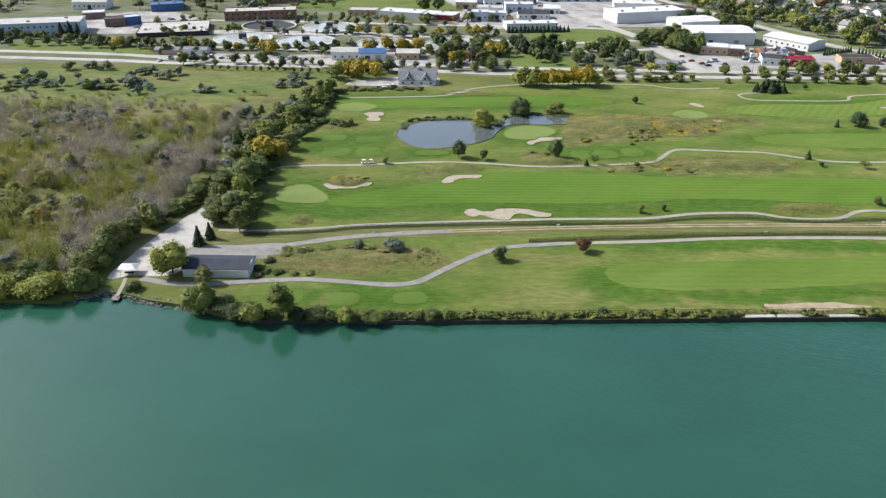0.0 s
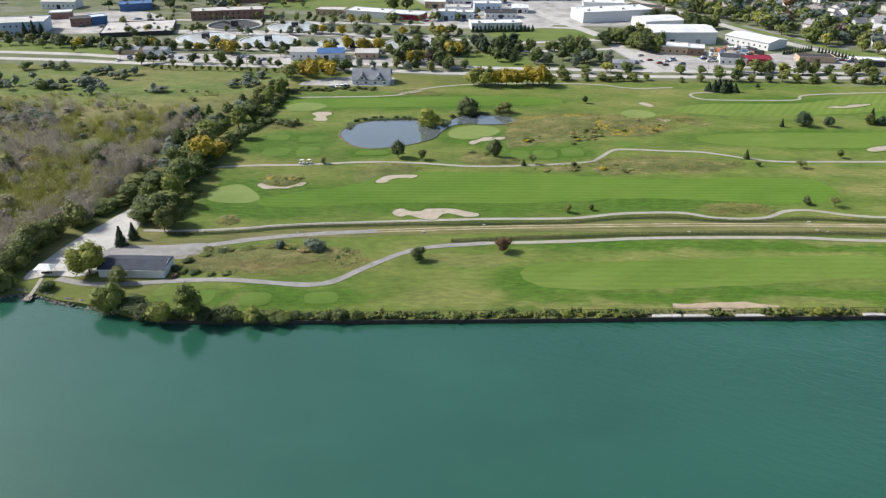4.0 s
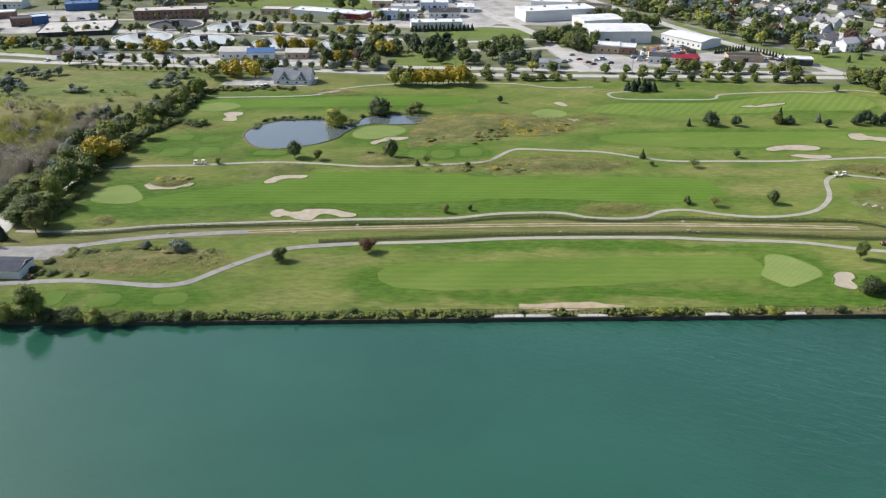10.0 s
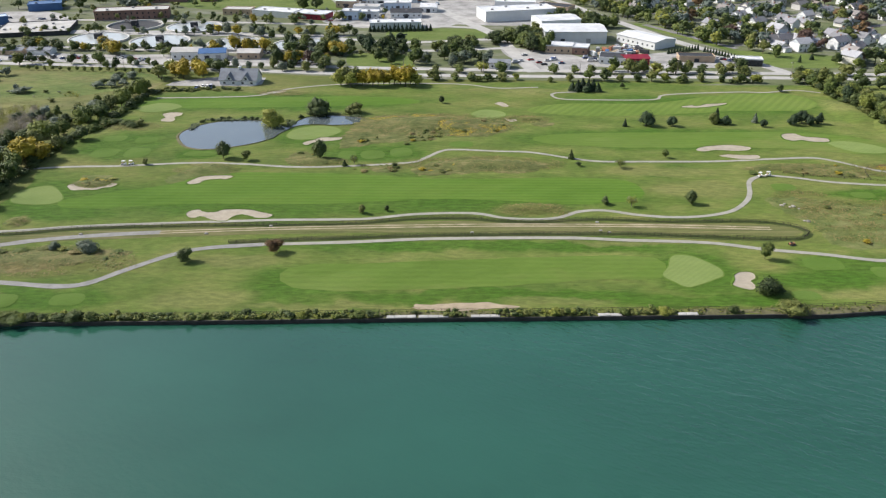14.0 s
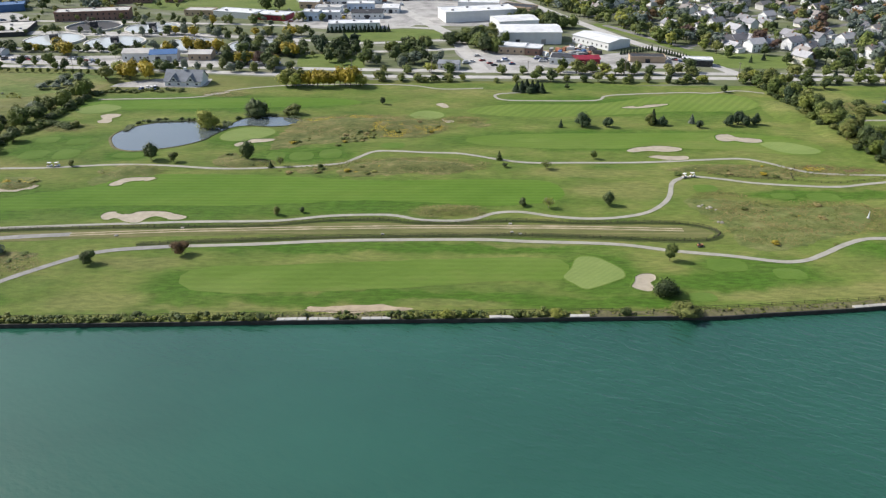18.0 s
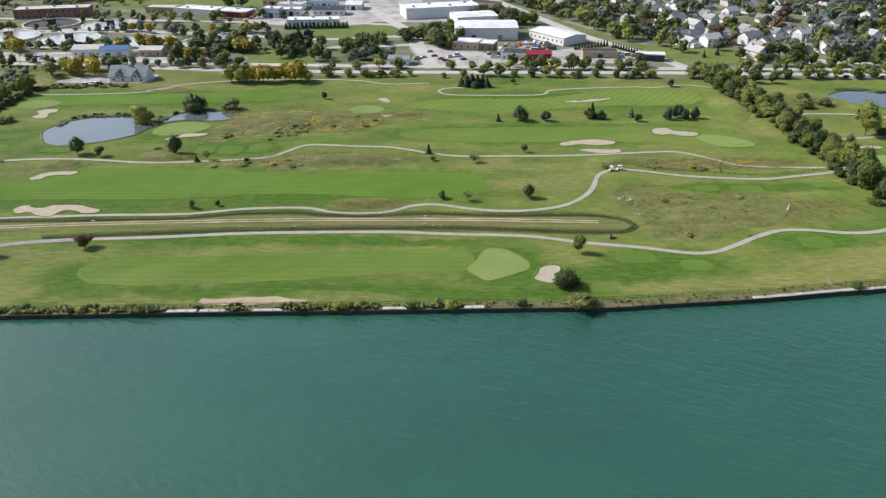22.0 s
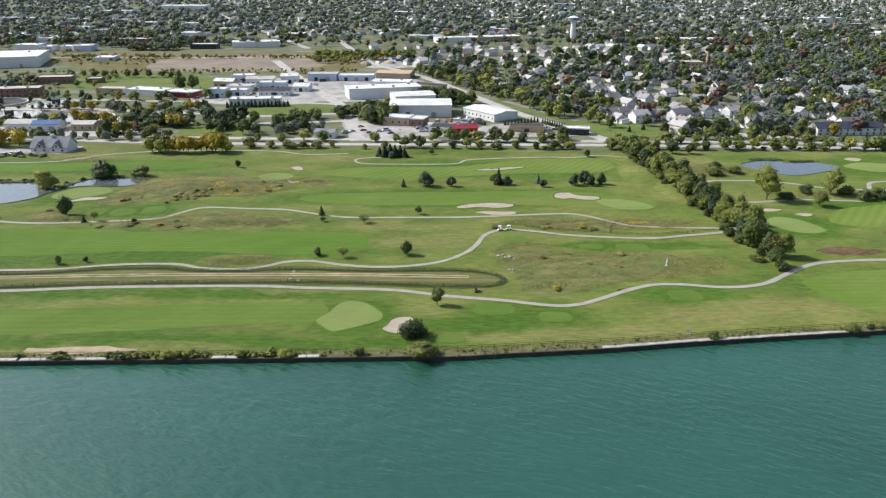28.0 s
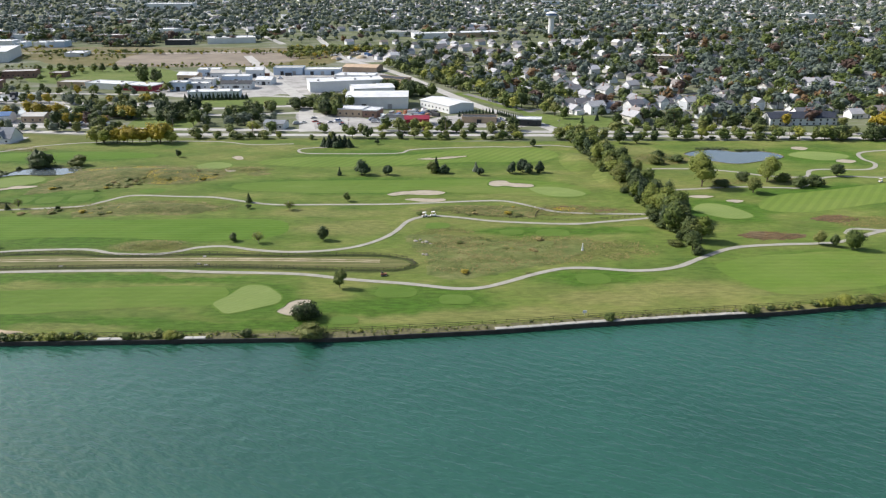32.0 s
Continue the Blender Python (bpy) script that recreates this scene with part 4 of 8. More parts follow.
scrub_patch([(-12.4, 300.6), (-9.8, 307.1), (-5.6, 312.5), (1.3, 315.9), (8.7, 316.6), (14.0, 312.6), (14.9, 307.2), (7.2, 307.0), (1.4, 305.4), (-2.4, 299.4), (-7.1, 296.9)], 9, "thatch_green", "uncut olive grass on a low mound")
scrub_patch([(33.9, 328.2), (36.8, 335.7), (43.3, 337.2), (45.9, 330.4), (53.5, 325.3), (54.6, 319.7), (45.8, 317.5), (37.1, 319.6)], 10)
scrub_patch([(-49.3, 299.2), (-47.9, 305.0), (-41.1, 307.0), (-33.5, 305.0), (-29.9, 299.3), (-32.9, 297.6), (-35.4, 295.3), (-39.1, 294.0), (-44.1, 295.2), (-48.2, 297.4)], 11, "thatch_green", "uncut olive grass beside the green")
scrub_patch([(-60, 229), (-44, 236), (-25, 238), (-2, 236), (-8, 229), (-26, 221), (-45, 218), (-58, 220)], 12, "thatch", "uncut tan and olive grass below the berm", 0.4)
for x, y, rx, ry, k in ((375, 282, 13.4, 4.6, 1), (409, 303, 9, 5, 2), (303, 319, 7, 3.4, 3), (317, 316, 5, 3, 4)):
    scrub_patch([(p.x, p.y) for p in oval(x, y, rx, ry, 0, 0.3, k + 20, 12)], k + 30, "brown", "reddish brown heather patch", 0.35)
scrub_patch([(370, 420), (382, 408), (372, 398), (356, 402), (352, 412)], 13)
scrub_patch([(410, 368), (430, 366), (428, 357), (408, 356)], 14, "thatch_green", "uncut olive grass among the eastern trees")

# ---- trees ----
def ico(sub):
    bm = bmesh.new()
    bmesh.ops.create_icosphere(bm, subdivisions=sub, radius=1.0)
    v = np.array([p.co[:] for p in bm.verts])
    f = np.array([[q.index for q in t.verts] for t in bm.faces])
    bm.free()
    return v, f


ICO = {1: ico(1), 2: ico(2)}


def unit(rng, n):
    v = rng.normal(size=(n, 3))
    return v / np.linalg.norm(v, axis=1)[:, None]


def leaf_quads(rng, pos, out, size, spread=0.42):
    """Small bent leaf sprays at the places, facing outwards and up, as two triangles each."""
    n = len(pos)
    nrm = out * 0.7 + unit(rng, n) * spread + np.array([0, 0, 0.25])
    nrm /= np.linalg.norm(nrm, axis=1)[:, None]
    a = np.cross(nrm, unit(rng, n))
    a /= np.linalg.norm(a, axis=1)[:, None] + 1e-9
    b = np.cross(nrm, a)
    s = size * rng.uniform(0.6, 1.4, (n, 1))
    v = np.stack([pos + a * s, pos + b * s * 0.7, pos - a * s + nrm * s * 0.25, pos - b * s * 0.7], 1).reshape(-1, 3)
    k = np.arange(n)[:, None] * 4
    t = np.concatenate([k + [0, 1, 2], k + [0, 2, 3]], 1).reshape(-1, 3)
    return v, t


def join(pieces):
    V, T, o = [], [], 0
    for v, t in pieces:
        V.append(v)
        T.append(t + o)
        o += len(v)
    return np.concatenate(V), np.concatenate(T)


def crown_arrays(rng, H, W, base, clumps, sprays, leaf, shape="round", sub=1):
    """A crown of uneven leafy clumps, with ragged sprays standing out from them."""
    pieces, hz = [], (H - base) / 2
    cz = base + hz
    cv, cf = ICO[sub]
    for i in range(clumps):
        d = unit(rng, 1)[0]
        r = rng.uniform(0.3, 0.68) if i else 0.0
        c = np.array([d[0] * r * W / 2, d[1] * r * W / 2, cz + d[2] * r * hz])
        if shape in ("dome", "willow"):
            c[2] = base + abs(d[2]) * r * (H - base) * 0.8 + (H - base) * 0.1
        rad = W * rng.uniform(0.19, 0.29) * (1.35 if i == 0 else 1.0)
        rz = rad * min(1.15, max(0.6, hz / (W / 2))) * rng.uniform(0.8, 1.1)
        dent = 1 + 0.16 * np.sin(cv @ rng.normal(size=3) * 3 + rng.uniform(0, 6)) + rng.uniform(-0.12, 0.12, len(cv))
        v = cv * dent[:, None] * np.array([rad, rad, rz]) * 0.8 + c
        v[:, 2] = np.clip(v[:, 2], max(0.15, base * 0.75), None)
        pieces.append((v, cf))
        n = max(4, sprays // clumps)
        o = unit(rng, n)
        o[:, 2] = np.where(o[:, 2] < -0.5, -o[:, 2], o[:, 2])
        p = o * np.array([rad, rad, rz]) * rng.uniform(0.88, 1.22, (n, 1)) + c
        if shape == "willow":
            p[:, 2] -= rng.uniform(0, 1, n) ** 2 * H * 0.3
        p[:, 2] = np.clip(p[:, 2], 0.2, None)
        pieces.append(leaf_quads(rng, p, o, leaf))
    return join(pieces)


def conifer_arrays(rng, H, W, tiers, per):
    """Drooping boughs in tiers round a pointed stem."""
    pieces = []
    k = np.arange(8)
    ring = np.stack([np.cos(k * math.tau / 8), np.sin(k * math.tau / 8)], 1)
    core = [np.array([[0, 0, H * 0.97]])]
    for f, z in ((0.36, 0.55), (0.68, 0.06)):
        core.append(np.c_[ring * W / 2 * f * rng.uniform(0.8, 1.2, (8, 1)), np.full(8, H * z)])
    t = []
    for i in range(8):
        j = (i + 1) % 8
        t += [(0, 1 + i, 1 + j), (1 + i, 9 + i, 9 + j), (1 + i, 9 + j, 1 + j)]
    pieces.append((np.concatenate(core), np.array(t)))
    for q in range(tiers):
        f = q / tiers
        z, r = H * (0.06 + 0.9 * f), W / 2 * (1 - f) ** 0.85 * rng.uniform(0.82, 1.12)
        n = max(5, int(per * (1 - 0.6 * f)))
        a = rng.uniform(0, math.tau, n)
        o = np.stack([np.cos(a), np.sin(a), np.full(n, -0.25)], 1)
        tip = np.array([0, 0, z]) + o * np.array([r, r, r]) * rng.uniform(0.75, 1.15, (n, 1))
        side = np.stack([-np.sin(a), np.cos(a), np.zeros(n)], 1) * (W * 0.10)
        root = np.tile([0, 0, z + H * 0.07], (n, 1))
        mid = (root + tip) / 2 + np.array([0, 0, H * 0.02])
        tip[:, 2] = np.clip(tip[:, 2], 0.1, None)
        v = np.stack([root, mid + side, tip, mid - side], 1).reshape(-1, 3)
        kk = np.arange(n)[:, None] * 4
        pieces.append((v, np.concatenate([kk + [0, 1, 2], kk + [0, 2, 3]], 1).reshape(-1, 3)))
    m = 320
    f, a = 1 - np.sqrt(rng.uniform(0, 1, m)), rng.uniform(0, math.tau, m)
    r = W / 2 * (1 - f) * rng.uniform(0.7, 1.12, m)
    o = np.stack([np.cos(a), np.sin(a), np.full(m, 0.2)], 1)
    pieces.append(leaf_quads(rng, np.stack([np.cos(a) * r, np.sin(a) * r, H * (0.06 + 0.92 * f)], 1), o, W * 0.075))
    return join(pieces)


def stem_bm(rng, H, base, r, limbs=4, W=4.0):
    bm = bmesh.new()
    top = Vector((rng.uniform(-0.05, 0.05) * H, rng.uniform(-0.05, 0.05) * H, max(base * 1.4, H * 0.6)))
    fork = Vector((top.x * 0.3, top.y * 0.3, max(base * 0.8, 0.3)))
    tube(bm, (0, 0, -0.1), fork, r, r * 0.75, 7)
    tube(bm, fork, top, r * 0.75, r * 0.25, 6)
    for k in range(limbs):
        a = k * math.tau / limbs + rng.uniform(-0.4, 0.4)
        e = Vector((math.cos(a) * W * 0.3, math.sin(a) * W * 0.3, fork.z + (H - fork.z) * rng.uniform(0.35, 0.6)))
        tube(bm, fork.lerp(top, rng.uniform(0.0, 0.4)), e, r * 0.45, r * 0.12, 5)
    return bm


PROTO = {}


def bm_mesh(name, bm, material):
    me = bpy.data.meshes.new(name)
    bm.to_mesh(me)
    bm.free()
    me.materials.append(material)
    return me


def proto(kind, colour, k, fine=False):
    """Mesh data of one tree a metre-true size of its kind; several of each kind."""
    key = (kind, colour, k, fine)
    if key in PROTO:
        return PROTO[key]
    rng = np.random.default_rng(sum(map(ord, kind + colour)) * 7 + k)
    stem = None
    m, f = (0.42, 1.15) if fine == "far" else (3.4, 0.5) if fine == "near" else (1.9, 0.62) if fine else (0.7, 0.95)
    cut = 0.6 if fine == "far" else 1
    if kind == "round":
        H, W, base = 10.0, 9.0, 0.4
        arr = crown_arrays(rng, H, W, base, int(20 * cut), int(760 * m), 0.5 * f)
    elif kind == "tall":
        H, W, base = 14.0, 9.0, 0.6
        arr = crown_arrays(rng, H, W, base, int(24 * cut), int(900 * m), 0.55 * f)
    elif kind == "willow":
        H, W, base = 12.0, 12.5, 0.8
        arr = crown_arrays(rng, H, W, base, int(22 * cut), int(1150 * m), 0.5 * f, "willow")
    elif kind == "bush":
        H, W, base = 4.0, 6.0, 0.3
        arr = crown_arrays(rng, H, W, base, int(15 * cut), int(520 * m), 0.34 * f, "dome")
    elif kind == "small":
        H, W, base = 5.0, 4.4, 0.2
        arr = crown_arrays(rng, H, W, base, int(13 * cut), int(480 * m), 0.26 * f)
    elif kind == "conifer":
        H, W, base = 8.0, 5.0, 0.5
        arr = conifer_arrays(rng, H, W, 15, 36)
    elif kind == "pine":
        H, W, base = 8.0, 8.0, 0.8
        arr = crown_arrays(rng, H, W, 0.25, 17, int(720 * m), 0.36 * f)
        arr[0][:, 2] = np.clip(arr[0][:, 2] * 1.08 - 0.9, 0.05, None)
        arr[0][:, :2] *= (1.2 - 0.55 * np.clip(arr[0][:, 2:3] / H, 0, 1) ** 1.2)
    if kind == "thin":
        H, W, base = 8.0, 6.0, 1.0
        n = 420
        p = unit(rng, n) * np.array([W / 2, W / 2, 3.2]) * rng.uniform(0.3, 1.0, (n, 1)) + np.array([0, 0, 4.8])
        arr = leaf_quads(rng, p, unit(rng, n), 0.30)
    crown = mesh_tris("crown", *arr, [L[colour]], smooth=False)
    r = {"bush": 0.12, "small": 0.12, "thin": 0.14}.get(kind, 0.3)
    if kind == "thin":
        bm = bmesh.new()
        tube(bm, (0, 0, -0.1), (0.2, 0, 3.0), 0.14, 0.1, 5)
        for q in range(26):
            a, z0 = rng.uniform(0, math.tau), rng.uniform(1.0, 3.0)
            rr, z1 = rng.uniform(1.2, 2.8), rng.uniform(4.5, 8.0)
            m = Vector((math.cos(a) * rr * 0.5, math.sin(a) * rr * 0.5, (z0 + z1) * 0.55))
            e = Vector((math.cos(a) * rr, math.sin(a) * rr, z1))
            tube(bm, (0.1, 0, z0), m, 0.09, 0.06, 3)
            tube(bm, m, e, 0.06, 0.02, 3)
            tube(bm, m, e + Vector((rng.uniform(-1.4, 1.4), rng.uniform(-1.4, 1.4), rng.uniform(-1.5, 0.3))), 0.05, 0.02, 3)
        stem = bm_mesh("trunk", bm, M["twig"])
    else:
        stem = bm_mesh("trunk", stem_bm(rng, H, base, r, 4, W), M["bark"])
    PROTO[key] = (stem, crown, H, W)
    return PROTO[key]


TREE_WORDS = {"green": "green broadleaf", "dark": "dark green", "conifer": "dark evergreen", "olive": "olive green", "willow": "yellow-green willow", "gold": "golden autumn", "rust": "rusty autumn",
              "maroon": "maroon-leaved", "blue": "silvery green", "grey": "nearly bare grey", "straw": "pale yellow-green", "lime": "fresh yellow-green", "tan": "dry tan"}


def tree(kind, colour, x, y, h, w=None, where="standing in mown grass", group="", z=0.0):
    """One tree or bush as a thing of its own: trunk and crown."""
    stem, crown, H, W = proto(kind, colour, random.randrange(3), "far" if y > 440 else "near" if y < 245 or (340 < y < 370 and 365 < x < 410) else y < 300 or (y < 400 and -30 < x < 450))
    low = kind == "bush"
    ob = new({"bush": "bush", "conifer": "conifer", "pine": "pine_tree", "thin": "thin_tree", "willow": "willow_tree", "small": "young_tree", "tall": "tall_tree"}.get(kind, "broadleaf_tree") if "town" not in group else "town_tree")
    sx = (w / W) if w else h / H
    ob.matrix_basis = Matrix.Translation((x, y, z + max(0.0, hgt(x, y) - 0.15))) @ pose(0, 0, 0, 0, 0, random.uniform(0, 360)) @ Matrix.Diagonal((sx, sx, h / H, 1))
    for nm, me in (("trunk", stem), ("crown", crown)):
        new(nm, me).parent = ob
    shape = {"bush": "bush", "conifer": "conifer", "pine": "spreading pine", "thin": "thin tree"}.get(kind, "tree")
    return tagged(ob, f"{TREE_WORDS[colour]} {shape} {where}", "bush" if low else "tree", group)


def stuff_trees(name, places, kinds, label, seed):
    """Woods that nobody could count, joined: places are (x, y, height, width), kinds (arrays, material)."""
    rng = np.random.default_rng(seed)
    V, T, I, o = [], [], [], 0
    mats = []
    for x, y, h, w in places:
        protos, m = kinds[rng.integers(len(kinds))]
        v, t = protos[rng.integers(len(protos))]
        if m not in mats:
            mats.append(m)
        a = rng.uniform(0, math.tau)
        R = np.array([[math.cos(a), -math.sin(a), 0], [math.sin(a), math.cos(a), 0], [0, 0, 1]])
        V.append((v * np.array([w, w, h])) @ R.T + np.array([x, y, 0]))
        T.append(t + o)
        I.append(np.full(len(t), mats.index(m)))
        o += len(v)
    ob = new(name, mesh_tris(name, np.concatenate(V), np.concatenate(T), mats, np.concatenate(I)))
    return tagged(ob, label, "trees", "", "stuff")


def unit_crowns(seed, clumps, sprays, leaf, n=4, base=0.12, sub=1):
    """Crowns a metre high and wide, with a short stem, for joined woods."""
    out = []
    for k in range(n):
        rng = np.random.default_rng(seed * 31 + k)
        v, t = crown_arrays(rng, 1.0, 1.0, base, clumps, sprays, leaf, sub=sub)
        bm = tube(bmesh.new(), (0, 0, -0.02), (0, 0, 0.4), 0.035, 0.02, 4)
        bmesh.ops.triangulate(bm, faces=bm.faces)
        bm.verts.index_update()
        sv = np.array([p.co[:] for p in bm.verts])
        st = np.array([[q.index for q in f.verts] for f in bm.faces])
        bm.free()
        out.append(join([(v, t), (sv, st)]))
    return out


def along(pts, gap, jitter, seed):
    r = random.Random(seed)
    c = spline(pts, False, gap)
    return [(p.x + r.uniform(-jitter, jitter), p.y + r.uniform(-jitter, jitter)) for p in c]


# single trees on the course
for k, c, x, y, h, w in (("small", "dark", 19, 228, 5.4, 5.6), ("small", "rust", 47.5, 235, 5.8, 6.2), ("small", "olive", 74.5, 268, 3.8, 3.3), ("small", "dark", 84, 270, 2.5, 2.6), ("round", "dark", 6.2, 327, 8.0, 7.2),
                         ("small", "olive", 17, 325, 5.4, 4.8), ("round", "dark", 50, 328, 8.6, 7.8), ("willow", "willow", 19, 374, 11.5, 12.5), ("willow", "dark", 40, 394, 12.4, 13.5), ("willow", "olive", 58, 396, 8.0, 10.5),
                         ("small", "dark", 104, 415, 4.6, 4.0), ("round", "dark", 203, 278, 5.6, 5.2), ("small", "dark", 169, 277, 3.8, 3.8), ("thin", "lime", 179, 275, 4.6, 5.2), ("tall", "green", 215, 231.5, 7.2, 4.2),
                         ("conifer", "dark", 163, 328, 4.6, 3.0), ("small", "dark", 165, 319, 2.4, 2.8), ("small", "green", 206, 330, 4.4, 3.8), ("thin", "lime", 183, 317, 4.0, 5.4), ("small", "dark", 300, 440, 5.0, 5.0),
                         ("thin", "lime", 66, 320, 4.6, 4.0), ("small", "dark", 84, 317, 2.2, 3.2), ("small", "olive", -26, 319, 3.2, 3.0), ("conifer", "dark", 62, 318, 3.0, 2.6), ("small", "dark", 210, 446, 3.6, 3.6), ("round", "dark", 362, 448, 7.0, 7.0)):
    tree(k, c, x, y, h, w)
for k, c, x, y, h, w in (("pine", "conifer", 208, 376, 8.0, 9.4), ("pine", "conifer", 221, 376, 6.0, 6.0), ("pine", "olive", 243, 380, 6.4, 6.4), ("conifer", "conifer", 245, 382, 8.0, 4.6), ("pine", "conifer", 249, 379, 5.0, 6.0), ("conifer", "blue", 265, 382, 5.2, 3.6),
                         ("pine", "conifer", 267, 375, 4.6, 4.4), ("pine", "conifer", 283, 378, 6.2, 6.0), ("pine", "conifer", 288.5, 381, 8.2, 7.0), ("pine", "conifer", 291, 378, 6.4, 6.0), ("pine", "conifer", 297, 380, 6.8, 5.0), ("conifer", "conifer", 197, 375, 4.4, 2.6),
                         ("conifer", "conifer", 183, 440, 7.0, 6.0), ("conifer", "conifer", 186, 442, 7.6, 6.2), ("conifer", "conifer", 189, 440, 7.2, 6.4), ("conifer", "conifer", 192, 441, 7.0, 6.0), ("conifer", "conifer", 194.5, 439, 5.6, 5.6), ("conifer", "conifer", 180, 441, 5.6, 5.4), ("pine", "conifer", 187.5, 438.5, 4.6, 7)):
    tree(k, c, x, y, h, w, "grouped on the golf course", "course evergreens")
# row of golden trees by the parkway
r0 = random.Random(5)
for i in range(15):
    x = 44 + i * 3.2
    tree("round", "gold" if 3 < i < 14 else ("olive" if i % 2 else "willow"), x, 451 + r0.uniform(-3, 3), r0.uniform(8.5, 11.5), r0.uniform(8.5, 10.5), "in a row beside the parkway", "golden tree row")
# dark reedy bushes on the far rim of the pond
for x, y in ((-18, 379.6), (-14, 382.6), (-9, 384.8), (-6, 385.4), (2, 385.6), (6, 385), (9, 384.4), (26, 380), (31, 388), (36, 393.5)):
    tree("bush", "dark", x, y, 1.9, 3.4, "among the reeds of the pond", "pond bushes")
# bushes by the near green and along the bank
tree("bush", "dark", 207, 209, 6.8, 9.4, "beside the heart-shaped bunker")
tree("bush", "olive", 210, 197.5, 4.8, 10.0, "overhanging the river wall")
tree("round", "willow", -87, 217.5, 11.0, 12.5, "shading the shed")
tree("small", "olive", -75, 211, 6.5, 6.0, "in front of the shed")
tree("conifer", "conifer", -84.5, 238, 7.6, 4.6, "beside the gravel yard")
tree("conifer", "conifer", -82, 243, 6.6, 4.2, "beside the gravel yard")
tree("pine", "dark", -83, 257, 6.0, 5.0, "beside the gravel yard")
tree("willow", "lime", -72, 197, 11.0, 10.5, "leaning over the river bank")
tree("bush", "dark", -64, 196, 4.6, 10.0, "on the river bank")
tree("bush", "dark", -58, 194, 4.0, 8.0, "on the river bank")
tree("bush", "lime", -55, 189.5, 7.6, 7.6, "on the river bank")
tree("tall", "lime", -46.5, 191.5, 11.5, 9.4, "on the river bank")
tree("bush", "lime", -28, 189.5, 5.8, 6.4, "on the river bank")
tree("bush", "dark", -38, 190.5, 3.4, 9.0, "on the river bank")
tree("bush", "green", -20, 190, 3.0, 7.0, "on the river bank")
tree("bush", "dark", -96, 207, 3.4, 5.4, "on the rocky bank")
tree("bush", "blue", -17, 235, 5.6, 7.6, "on the scrubby berm")
tree("bush", "blue", -29, 237, 3.4, 4.4, "on the scrubby berm")
for x, y, h, w, c in ((-123, 204, 9.0, 15, "willow"), (-136, 204, 8.0, 14, "willow"), (-112, 207, 9.5, 12, "green"), (-150, 206, 8.5, 15, "willow"), (-166, 207, 8, 15, "green"), (-129, 212, 9, 12, "green"), (-182, 207, 8, 14, "willow"), (-200, 208, 8, 15, "olive")):
    tree("bush", c, x, y, h, w, "along the wild river bank", "wild bank willows")

# hedge of trees along the western edge of the course
r0 = random.Random(11)
for i, (x, y) in enumerate(along([(-77, 256), (-78, 266), (-79, 285), (-80, 302), (-81, 320), (-84, 345), (-78, 370), (-74, 392), (-69, 415), (-66, 434)], 6.6, 1.6, 3)):
    far = 0.78 if y > 345 else 1.0
    golden = 316 < y < 332
    c = "gold" if golden else r0.choice(["green", "dark", "olive", "dark", "green", "lime"])
    tree(r0.choice(["round", "tall", "round"]), c, x + r0.uniform(-1, 2), y, r0.uniform(8.5, 13.5) * far, r0.uniform(8.5, 12) * far, "in the hedge along the course edge", "western tree line")
    for q in range(2 if y > 300 else 1):
        tree(r0.choice(["round", "bush", "tall"]), r0.choice(["dark", "green", "olive", "blue", "dark"]), x - r0.uniform(5, 9) - q * 5, y + r0.uniform(-4, 4), r0.uniform(5, 9.5) * far, r0.uniform(6, 10) * far, "in the hedge along the course edge", "western tree line")
for x, y, h, w, c in ((-74, 324, 9, 10, "gold"), (-71, 336, 8, 8, "olive"), (-68, 352, 7, 8, "dark")):
    tree("round", c, x, y, h, w, "in the hedge along the course edge", "western tree line")
for x, y in ((-73, 249), (-71, 254)):
    tree("round", "olive", x, y, 9, 8, "at the hedge's river end", "western tree line")
for i, (x, y) in enumerate(along([(-62, 365), (-58, 372), (-54, 376), (-46, 371), (-42, 373)], 4.0, 1.5, 5)):
    tree("bush", r0.choice(["green", "olive", "dark"]), x - 6, y + 2, r0.uniform(2.5, 4), r0.uniform(5, 8), "in the scrub near the tees", "scrub bushes")
for i, (x, y) in enumerate(along([(-74, 262), (-75, 285), (-76, 305), (-75, 330), (-74, 350), (-68, 370), (-66, 392), (-64, 415), (-62, 432)], 5.0, 1.5, 15)):
    tree("bush", r0.choice(["dark", "dark", "green"]), x, y, r0.uniform(2.5, 5), r0.uniform(5, 8), "at the foot of the western hedge", "hedge undergrowth")
# west side of the gravel road
for i, (x, y) in enumerate(along([(-112, 218), (-110, 228), (-107, 240), (-104, 252), (-100, 262), (-97, 275), (-94, 290)], 4.5, 2.0, 7)):
    tree(r0.choice(["bush", "round"]), r0.choice(["green", "olive", "dark", "green"]), x - 2.5, y, r0.uniform(7, 11) * (1 if y < 255 else 0.6), r0.uniform(8, 11), "beside the gravel road", "roadside thicket")

# grove on the eastern edge of the course
for i, (x, y) in enumerate(along([(325, 462), (327, 440), (328, 420), (331, 400), (333, 380), (334, 360), (336, 340), (337, 322), (338, 305), (338, 290), (338, 274)], 4.6, 3.0, 9)):
    for q in range(1 if i % 2 else 2):
        c = r0.choice(["green", "dark", "lime", "green", "dark", "olive", "conifer"])
        tree(r0.choice(["tall", "round"]), c, x + 1.5 + q * r0.uniform(4, 6), y, r0.uniform(7, 14) * (1.0 if 275 < y < 330 else 0.85), r0.uniform(5.5, 9.6), "in the grove across the course", "eastern grove")
